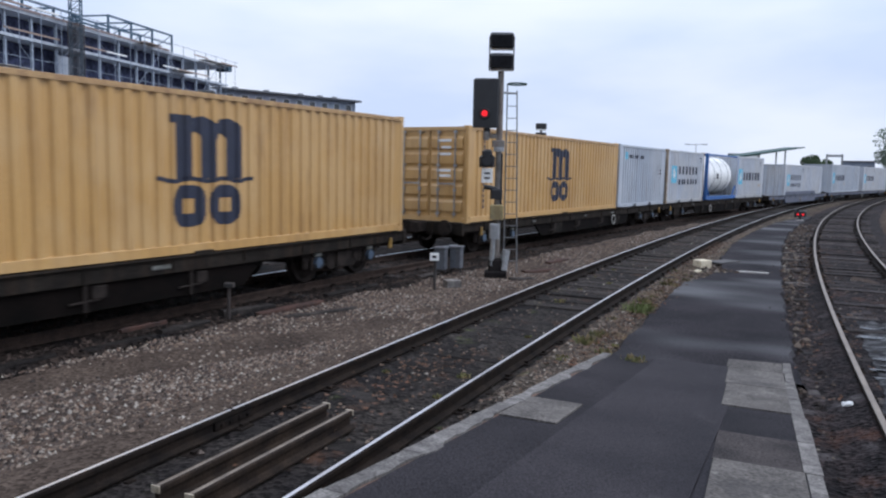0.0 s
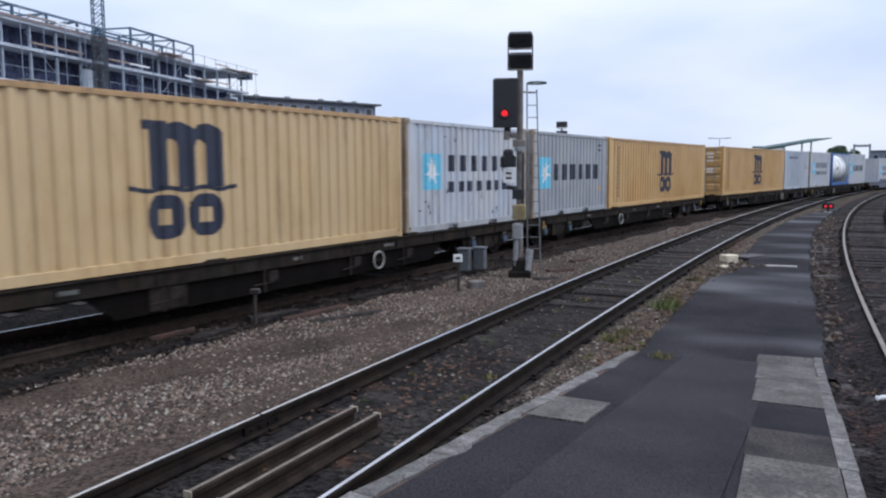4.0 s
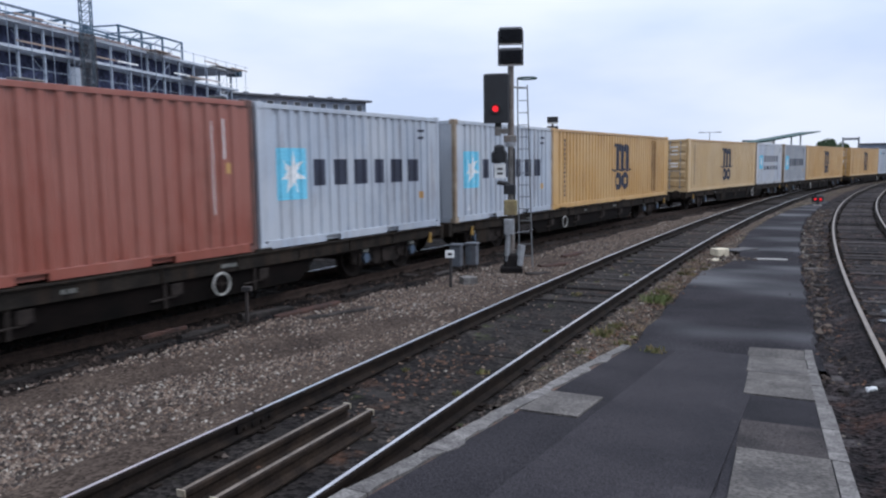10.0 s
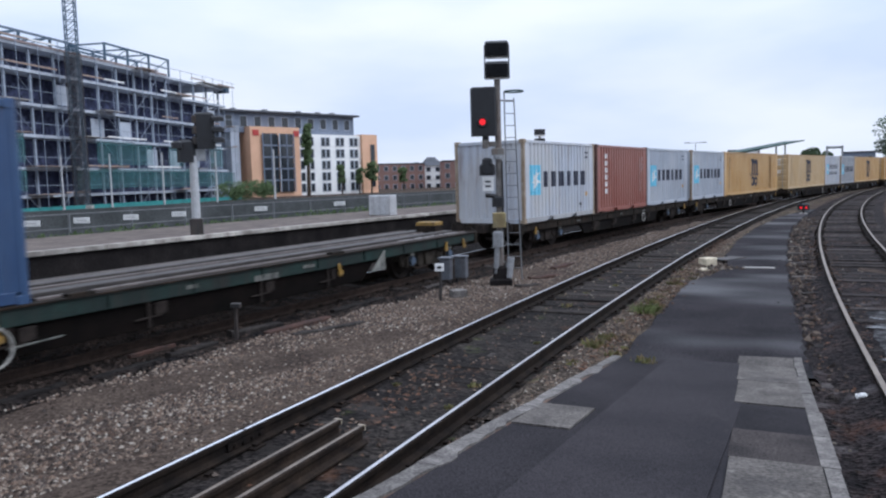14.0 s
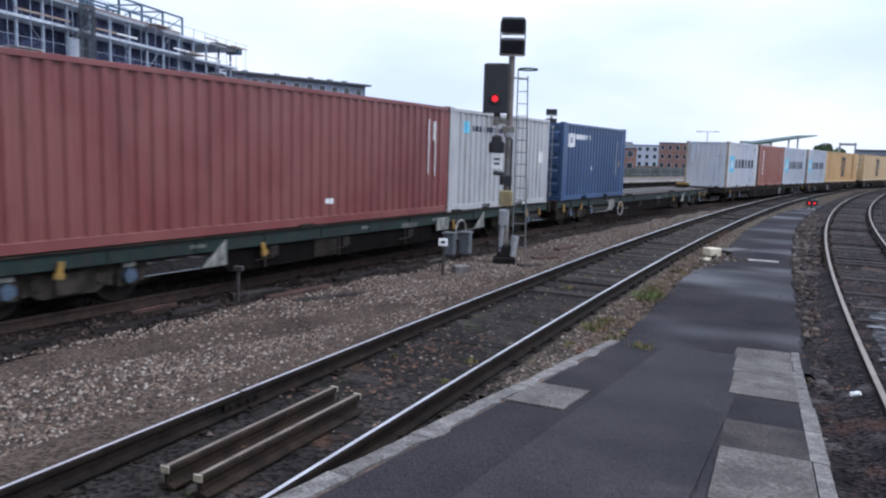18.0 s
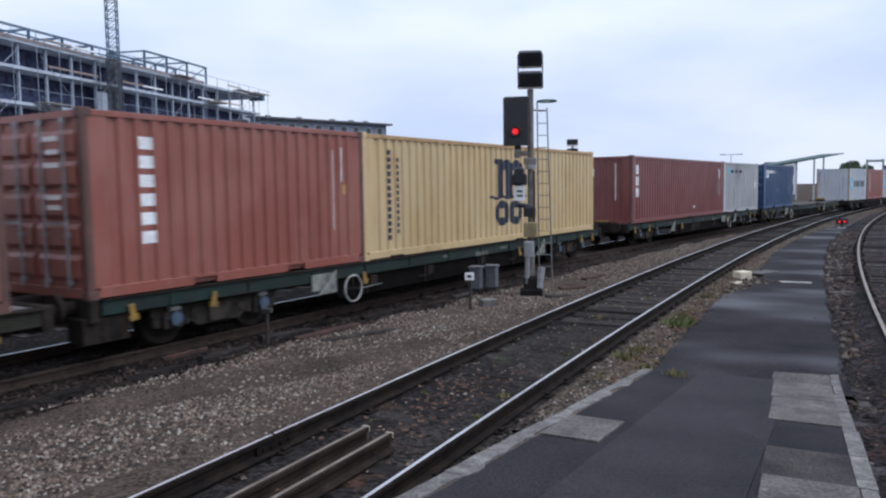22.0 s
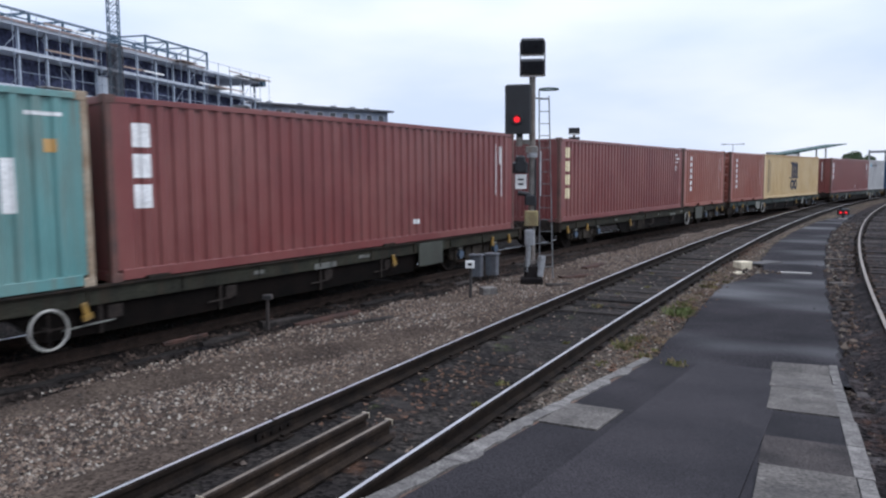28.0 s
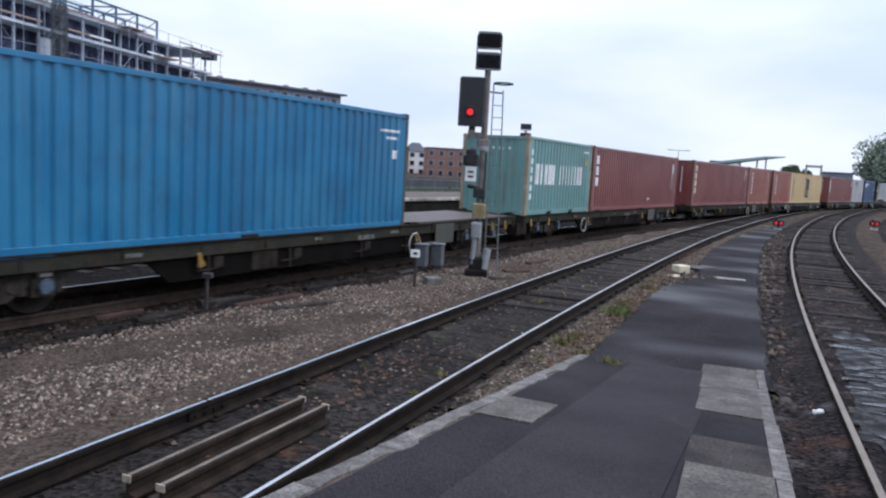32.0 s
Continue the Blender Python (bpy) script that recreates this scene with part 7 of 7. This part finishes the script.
# an added, unseen shed closes the place behind and blocks low sky light
def unseen_shed():
    t = thing("unseen_shed", "added unseen shed with a plain dark end, closing off low sky", "building", kind="structure", at=pose(-18.0, -34.0, -0.5, 0, 0, -30))
    for x0, x1 in ((-32.0, -31.4), (26.0, 26.6)):
        part("side_wall", Geo().box(x0, x1, -45.0, 0.0, 0.0, 12.0), M["brick"], t)
    part("back_wall", Geo().box(-31.4, 26.0, -45.6, -45.0, 0.0, 12.0), M["brick"], t)
    part("gable", Geo().box(-31.4, 26.0, -0.5, 0.0, 6.6, 12.0), M["dark_wall"], t)
    part("roof", Geo().box(-32.4, 27.0, -46.0, 0.4, 12.0, 12.4), M["roof"], t)


unseen_shed()


# ---- buildings ----
def site_building():
    """An unfinished concrete frame wrapped in scaffolding."""
    ax, ay = -43.1, 79.0
    hd = math.degrees(math.atan2(10.35, 46.75))
    t = thing("unfinished_building", "unfinished concrete-framed building wrapped in scaffolding", "building", at=pose(ax, ay, 0, 0, 0, 90 - hd))
    x0, x1, dep = -34.0, 47.0, 16.0       # along the front; the front faces -y
    floors = [-1.2, 1.6, 4.6, 8.1, 11.4, 14.9, 17.5]
    for k, z in enumerate(floors[1:]):
        e = x1 if k < 5 else x1
        part("floor_slab", Geo().box(x0, e, -0.2, dep, z - 0.30, z), M["slab_pale"], t)
    for k in range(6):
        z0, z1 = floors[k], floors[k + 1] - 0.36
        for x in np.arange(x0 + 0.5, x1, 3.75):
            part("column", shared("column_%d" % k, M["column"], lambda: Geo().box(-0.12, 0.12, 0.05, 0.30, z0, z1)), None, t).location.x = float(x)
        # a sheet behind the columns, painted dark as the shade indoors
        part("inner_wall", Geo().box(x0, x1 - 1.5 - (8 if k == 5 else 0), 2.2, 2.5, z0, z1), M["interior"], t, "sheet painted dark as the shade inside the building")
    part("end_wall", Geo().box(x1 - 14, x1 - 0.3, 10.0, 10.3, -1.2, 11.0), M["render_pale"], t)
    # steelwork on the roof
    for r0, r1, zt in ((x0, 13.0, 19.3), (13.0, 19.0, 18.6), (19.0, 33.5, 20.4)):
        for y in (1.5, 6.5):
            x = r0
            while x < r1 - 0.5:
                e = min(x + 4.8, r1)
                part("roof_post", Geo().box(x - 0.13, x + 0.13, y - 0.1, y + 0.1, 17.5, zt), M["steel_blue"], t)
                part("roof_beam", Geo().box(x, e, y - 0.1, y + 0.1, zt - 0.22, zt), M["steel_blue"], t)
                part("roof_beam", Geo().box(x, e, y - 0.06, y + 0.06, (17.5 + zt) / 2, (17.5 + zt) / 2 + 0.14), M["steel_blue"], t)
                part("roof_brace", Geo().tube((x, y, 17.6), (e, y, zt - 0.1), 0.06, 4), M["steel_blue"], t)
                part("roof_tie", Geo().box(x - 0.08, x + 0.08, 1.6, 6.4, zt - 0.2, zt - 0.02), M["steel_blue"], t) if y < 2 else None
                x = e
            part("roof_post", Geo().box(r1 - 0.13, r1 + 0.13, y - 0.1, y + 0.1, 17.5, zt), M["steel_blue"], t)
    part("end_tower", Geo().box(x1 - 0.9, x1 + 0.3, -0.8, 1.4, 16.9, 17.9), M["steel_blue"], t)
    part("toe_board", Geo().box(x0, 30.0, -0.32, -0.26, 17.5, 17.75), M["edge_board"], t, "reddish edge boards")
    # scaffolding
    for row in (-1.7,):
        for x in np.arange(x0, x1 + 0.6, 3.1):
            top = 18.4 if x < 28 else 18.3
            part("standard", shared("standard_%d" % int(top), M["tube"], lambda: Geo().tube((0, 0, -1.2), (0, 0, top), 0.038, 5, caps=False)), None, t).location = (float(x), row, 0)
        for z in (2.6, 5.6, 9.1, 12.5, 18.3):
            part("ledger", Geo().tube((x0, row, z), (x1 + 0.5, row, z), 0.032, 5), M["tube"], t)
    rb = random.Random(3)
    for z in (1.7, 4.7, 8.2, 11.5, 15.0, 17.6):
        a = x0
        while a < x1:
            b = a + 4.0
            if rb.random() < 0.16:
                part("board_run", Geo().box(a, min(b, x1 + 0.4) - 0.06, -1.65, -0.25, z - 0.06, z + 0.02), M["concrete" if rb.random() < 0.55 else "board"], t)
            if rb.random() < 0.34:
                part("toe_board", Geo().box(a, min(b, x1 + 0.4) - 0.06, -1.72, -1.68, z, z + 0.18), M["render_white" if rb.random() < 0.5 else "board"], t)
            a = b
    for k, x in enumerate(np.arange(x0 + 1, x1 - 4, 7.6)):
        for z in (0, 4, 8, 12):
            part("brace", Geo().tube((float(x), -1.75, z + (0 if k % 2 else 4)), (float(x) + 4.5, -1.75, z + (4 if k % 2 else 0)), 0.03, 5), M["tube"], t)
    rn = random.Random(12)
    for x in np.arange(x0, x1 - 2, 3.8):
        for z0, z1 in ((2.0, 4.6), (4.9, 8.0)):
            if rn.random() < 0.62:
                part("net_sheet", Geo().box(float(x), float(x) + 3.75, -1.86, -1.84, z0 + rn.uniform(0, 0.2), z1 - rn.uniform(0, 0.5)), M["net"], t, "green netting")
        part("hoarding_panel", Geo().box(float(x), float(x) + 3.75, -3.0, -2.9, -1.2, 0.35), M["teal_board"], t, "teal site hoarding")
    for x in np.arange(8, x1, 5.6):
        part("tilt_panel", Geo().box(float(x), float(x) + 2.4, 0.15, 0.22, 5.0 + (int(x) % 3) * 3.3, 7.2 + (int(x) % 3) * 3.3), M["render_pale"], t)
    # the hoist mast
    g = Geo()
    for sx in (-0.55, 0.55):
        for sy in (-0.55, 0.55):
            g.tube((sx, sy, 0), (sx, sy, 26.0), 0.07, 5)
    z = 0.0
    while z < 25:
        for a, b in (((-0.55, -0.55), (0.55, -0.55)), ((0.55, -0.55), (0.55, 0.55)), ((-0.55, 0.55), (0.55, 0.55)), ((-0.55, -0.55), (-0.55, 0.55))):
            g.tube((*a, z), (*b, z + 1.0), 0.045, 4, caps=False)
            g.tube((*a, z), (*b, z), 0.045, 4, caps=False)
        z += 1.0
    mast = thing("hoist_mast", "dark lattice hoist mast beside the unfinished building", "mast", at=pose(-39.3, 86.5, -0.3, 0, 0, 12))
    part("lattice", g, M["steel_blue"], mast)
    g = Geo().box(-1.1, 1.1, -1.1, 1.1, 0, 0.6)
    part("mast_base", g, M["concrete"], mast)
    part("cage", Geo().box(-0.75, 0.75, -0.75, 0.75, 0.6, 17.5), M["hoist_net"], mast, "dark netted hoist enclosure")
    return t


M["hoist_net"] = material("brown_mesh", (0.09, 0.085, 0.085), (0.06, 0.055, 0.055), 0.9, scale=1.2, fine=20, alpha=0.4)
M["column"] = material("concrete_column", (0.34, 0.385, 0.45), (0.25, 0.285, 0.34), 0.85, scale=0.8, fine=12)
M["teal_board"] = material("teal_hoarding", (0.05, 0.24, 0.23), (0.04, 0.17, 0.17), 0.7, scale=0.7, fine=12)
M["slab_pale"] = material("slab_edge", (0.52, 0.56, 0.62), (0.38, 0.41, 0.46), 0.85, scale=0.5, fine=10)
site_building()


def window(parent, x0, x1, z0, z1, y, mullions=0, mat="render_pale"):
    """A recessed window on a wall whose front is at y."""
    w = part("window", Geo().box(x0, x1, y - 0.02, y + 0.02, z0, z1), M["glass"], parent)
    f = Geo()
    t = 0.09
    f.box(x0 - t, x0, y - 0.07, y + 0.02, z0 - t, z1 + t).box(x1, x1 + t, y - 0.07, y + 0.02, z0 - t, z1 + t)
    f.box(x0, x1, y - 0.07, y + 0.02, z1, z1 + t).box(x0, x1, y - 0.10, y + 0.02, z0 - t, z0)
    for k in range(mullions):
        xm = x0 + (x1 - x0) * (k + 1) / (mullions + 1)
        f.box(xm - 0.04, xm + 0.04, y - 0.06, y + 0.02, z0, z1)
    part("frame", f, M[mat], w)


def hotel():
    """White-rendered block with orange brick bays and a dark set-back top floor."""
    hd = math.degrees(math.atan2(18.1, 18.6))
    t = thing("apartment_block", "white apartment block with orange brick bays and dark top", "building", at=pose(-32.2, 136.3, 0, 0, 0, hd))
    part("main_wall", Geo().box(10.6, 25.6, 0.0, 14, -1.2, 11.3), M["render_white"], t)
    part("grey_wing", Geo().box(-16.0, 0.0, 3.0, 14, -1.2, 10.2), M["render_grey"], t)
    part("pale_pier", Geo().box(-2.6, -0.9, 1.2, 14, -1.2, 12.6), M["render_pale"], t)
    part("top_floor", Geo().box(-5.0, 25.0, 1.2, 14, 11.4, 15.0), M["render_grey"], t)
    part("roof", Geo().box(-5.8, 26.0, 0.4, 15, 15.0, 15.35), M["roof"], t)
    b = part("orange_bay", Geo().box(0.2, 10.6, -0.6, 12, -1.2, 12.4), M["render_orange"], t, "orange brick bay")
    part("glazed_bay", Geo().box(2.5, 5.8, -1.0, -0.5, 0.6, 11.2, c=0.2), M["glass"], b)
    part("glazed_bay", Geo().box(6.1, 9.0, -1.0, -0.5, 0.6, 11.2, c=0.2), M["glass"], b)
    for z in (2.6, 4.7, 6.8, 8.9):
        part("transom", Geo().box(2.4, 9.1, -1.08, -0.98, z, z + 0.3), M["render_grey"], b)
    for x in (2.45, 4.2, 5.95, 7.5, 9.0):
        part("mullion", Geo().box(x - 0.1, x + 0.12, -1.08, -0.98, 0.6, 11.2), M["render_pale" if x == 5.95 else "render_grey"], b)
    for x in (1.3, 9.9):
        part("sign", Geo().box(x - 0.6, x + 0.6, -0.72, -0.62, 10.8, 11.8), M["sign_red"], b, "small red sign")
    c = part("orange_bay", Geo().box(25.6, 29.5, -0.6, 10, -1.2, 11.5), M["render_orange"], t, "orange brick bay")
    window(c, 27.6, 28.8, 1.0, 9.5, -0.62, 0, "render_orange")
    for z in (0.45, 2.55, 4.75, 6.95, 9.2):
        for x in (16.0, 17.1, 19.5, 20.6, 22.9, 24.0):
            window(t, x, x + 0.8, z, z + 1.5, -0.02, 0)
        window(t, 11.1, 12.0, z, z + 1.5, -0.02, 0)
        window(t, 13.3, 14.1, z, z + 1.5, -0.02, 0)
        for x in (-13.0, -9.5, -6.0):
            window(t, x, x + 1.4, z, z + 1.4, 2.98, 1)
    for x in np.arange(-3.5, 24, 2.9):
        window(t, float(x), float(x) + 1.3, 12.4, 14.3, 1.18, 0, "render_pale")
    for x in (-1.0, 5.5, 13.0, 17.5, 21.0):
        part("roof_vent", Geo().box(x, x + 0.8, 3.0, 3.8, 15.3, 15.9), M["galv"], t)
    return t


M["sign_red"] = material("red_sign", (0.45, 0.05, 0.04), (0.36, 0.04, 0.035), 0.5, scale=3, fine=20)
hotel()


def house(label, az, dist, w, h, dep, mat, rz=0.0, roof=0.0, floors=2, cols=4, base=-1.0, name="house"):
    x, y = dist * math.sin(radians(az)), dist * math.cos(radians(az))
    t = thing(name, label, "building", "far buildings", at=pose(x, y, base, 0, 0, -az + rz))
    part("wall", Geo().box(-w / 2, w / 2, 0, dep, 0, h), mat, t)
    if roof:
        g = Geo()
        g.add([(-w / 2 - 0.3, -0.4, h), (w / 2 + 0.3, -0.4, h), (w / 2 + 0.3, dep + 0.4, h), (-w / 2 - 0.3, dep + 0.4, h), (-w / 2 + roof * 0.6, dep / 2, h + roof), (w / 2 - roof * 0.6, dep / 2, h + roof)],
              [(0, 1, 5, 4), (1, 2, 5), (2, 3, 4, 5), (3, 0, 4), (3, 2, 1, 0)])
        part("roof", g, M["roof"], t)
    else:
        part("parapet", Geo().box(-w / 2 - 0.15, w / 2 + 0.15, -0.15, dep + 0.15, h, h + 0.35), M["roof"], t)
    fh = h / floors
    for k in range(floors):
        for c in range(cols):
            x0 = -w / 2 + w * (c + 0.28) / cols
            window(t, x0, x0 + w / cols * 0.42, k * fh + fh * 0.30, k * fh + fh * 0.78, -0.02, 0)
    return t


house("low red-brick terrace with a flat roof", -2.3, 215, 15, 7.6, 10, M["red_brick"], 14, 0, 3, 6)
house("white gabled house among brick ones", 0.25, 225, 5.5, 7.2, 9, M["render_white"], 8, 2.6, 3, 2)
house("red-brick block with dark roof", -0.8, 230, 3.0, 7.0, 9, M["red_brick"], 10, 1.5, 3, 1)
house("red-brick flats with a dark cornice", 3.2, 205, 16, 7.8, 12, M["red_brick"], 6, 0, 3, 6)
house("white and brick terrace behind the train", 10.0, 190, 30, 5.8, 10, M["red_brick"], 0, 1.6, 2, 10)
house("white-rendered end of a terrace", 12.5, 186, 7, 5.4, 10, M["render_white"], 0, 1.6, 2, 3)
house("red-brick office block with a flat roof behind the train", 17.6, 260, 14, 8.6, 12, M["red_brick"], 0, 0, 3, 6)
house("pale flats with a flat roof behind the train", 15.0, 300, 22, 8.4, 12, M["render_pale"], 0, 0, 3, 8)
house("grey station building with a flat dark roof", 29.6, 190, 6.2, 6.4, 8, M["render_grey"], 0, 0, 2, 3)
house("red-brick works building with a pale band", 21.0, 205, 18, 6.6, 12, M["red_brick"], 0, 0, 2, 7)

house("white-rendered flats with dark windows and a flat roof", 22.5, 185, 6.5, 7.6, 8, M["render_white"], 0, 0, 2, 3)


def wedge_canopy():
    """The tilted roof of a far platform canopy."""
    d = 120.0
    def at(az, el):
        return Vector((d * math.sin(radians(az)), d * math.cos(radians(az)), 2.15 + d * math.tan(radians(el))))
    a, b = at(22.3, 1.2), at(26.35, 1.92)
    t = thing("station_canopy", "long dark green station canopy with a tilted roof", "canopy", at=pose(0, 0, 0))
    g = Geo()
    off = Vector((-1.5, 3.2, 0))
    dz = Vector((0, 0, 0.28))
    g.add([a, b, b + off, a + off, a + dz, b + dz * 0.4, b + off + dz * 0.4, a + off + dz], [(3, 2, 1, 0), (4, 5, 6, 7), (0, 1, 5, 4), (1, 2, 6, 5), (2, 3, 7, 6), (3, 0, 4, 7)])
    part("roof", g, M["canopy"], t)
    for f in (0.12, 0.45, 0.72, 0.86):
        p = a.lerp(b, f) + off * 0.5
        part("column", Geo().tube((p.x, p.y, -0.3), (p.x, p.y, p.z), 0.12, 8), M["pale_post"], t)
    return t


wedge_canopy()


def far_mast(az, dist, h, boxes):
    x, y = dist * math.sin(radians(az)), dist * math.cos(radians(az))
    t = thing("floodlight_mast", "far mast with two dark floodlights" if boxes else "far lamp standard with two arms", "lamp post", "lamp posts", at=pose(x, y, -0.3, 0, 0, -az))
    part("post", Geo().tube((0, 0, 0), (0, 0, h), 0.07, 8, 0.05), M["mast"], t)
    if boxes:
        for z in (h - 0.42, h):
            f = part("floodlight", Geo().box(-0.25, 0.25, -0.15, 0.15, z - 0.13, z + 0.13, c=0.02), M["black"], t)
            part("pale_strip", Geo().box(-0.23, 0.23, -0.16, 0.1, z - 0.19, z - 0.135), M["white"], f)
    else:
        part("arm", Geo().tube((-1.5, 0, h), (1.5, 0, h), 0.05, 6), M["mast"], t)
        for sx in (-1, 1):
            part("lantern", Geo().box(sx * 1.5 - 0.5, sx * 1.5 + 0.5, -0.2, 0.2, h - 0.05, h + 0.12, c=0.03), M["galv"], t)
    return t


far_mast(8.25, 35.5, 4.48, True)
far_mast(19.3, 150.0, 7.9, False)


def portal(az, dist, w, h):
    x, y = dist * math.sin(radians(az)), dist * math.cos(radians(az))
    t = thing("signal_gantry", "small grey steel gantry far down the line", "gantry", at=pose(x, y, -0.3, 0, 0, -az))
    for sx in (-w / 2, w / 2):
        part("leg", Geo().box(sx - 0.15, sx + 0.15, -0.15, 0.15, 0, h), M["galv"], t)
    part("beam", Geo().box(-w / 2, w / 2, -0.15, 0.15, h - 0.5, h - 0.1), M["galv"], t)


portal(28.15, 150, 2.4, 6.4)


# ---- trees ----
def tree(az, dist, h, r, seed, label, leaf="leaf", n=170):
    rn = random.Random(seed)
    x, y = dist * math.sin(radians(az)), dist * math.cos(radians(az))
    t = thing("tree", label, "tree", "far trees", at=pose(x, y, -0.4))
    g = Geo().tube((0, 0, 0), (0.1, 0, h * 0.45), h * 0.028, 8, h * 0.02)
    for k in range(7):
        a = rn.uniform(0, 6.28)
        z = h * rn.uniform(0.3, 0.5)
        g.tube((0.08, 0, z), (r * 0.7 * math.cos(a), r * 0.7 * math.sin(a), z + h * rn.uniform(0.15, 0.4)), h * 0.012, 6, h * 0.004)
    part("trunk", g, M["bark"], t)
    g = Geo()
    blobs = [(rn.uniform(-0.7, 0.7) * r, rn.uniform(-0.7, 0.7) * r, h * rn.uniform(0.42, 0.92), r * rn.uniform(0.25, 0.5)) for _ in range(max(16, int(5 * h / r)))]
    for bx, by, bz, br in blobs:
        for k in range(n):
            d = Vector((rn.gauss(0, 1), rn.gauss(0, 1), rn.gauss(0, 1))).normalized() * br * rn.uniform(0.55, 1.05)
            p = Vector((bx, by, bz)) + d
            u = Vector((rn.gauss(0, 1), rn.gauss(0, 1), rn.gauss(0, 1))).normalized()
            v = u.orthogonal().normalized()
            q = rn.uniform(0.10, 0.24) * (h / 8) ** 0.5
            g.add([p + u * q, p + v * q, p - u * q, p - v * q], [(0, 1, 2, 3)])
    me = bpy.data.meshes.new("crown")
    me.from_pydata([tuple(v) for v in g.v], [], g.f)
    me.materials.append(M[leaf])
    ob = new("crown", me)
    ob.parent = t


tree(31.9, 140, 9.5, 4.5, 1, "round leafy green tree beyond the sidings", "leaf_haze", 300)
tree(33.6, 135, 11.0, 5.5, 2, "large leafy green tree beyond the sidings", "leaf_haze", 300)
tree(35.5, 150, 11.5, 6.0, 3, "large leafy green tree beyond the sidings", "leaf_haze", 300)
tree(26.75, 160, 6.8, 2.0, 4, "small dark tree behind the canopy")
tree(27.4, 165, 5.8, 1.8, 5, "small dark tree behind the canopy")
for k, (az, d, h, r, n) in enumerate(((-9.05, 140, 14.0, 0.8, 55), (-12.4, 118, 2.6, 2.4, 160), (-6.6, 146, 6.0, 0.8, 50), (-5.3, 150, 5.5, 0.8, 50), (-4.4, 152, 6.5, 1.4, 70), (-2.0, 170, 5.5, 1.2, 60), (-14.3, 112, 2.4, 2.4, 160))):
    tree(az, d, h, r, 20 + k, "slim young street tree with thin leaves" if r < 1.3 else "low bushy young tree by the buildings", "leaf_light", n)


# ---- low wall and road in front of the buildings ----
tagged(part("site_hoarding", Geo().prism([(-24.2, -0.3), (-24.0, -0.3), (-24.0, 1.35), (-24.2, 1.35)], TRAIN.stations(-55, 110, 5.0)), M["hoarding"]), "long dark boundary wall behind the platform", "wall", kind="structure")


motions()
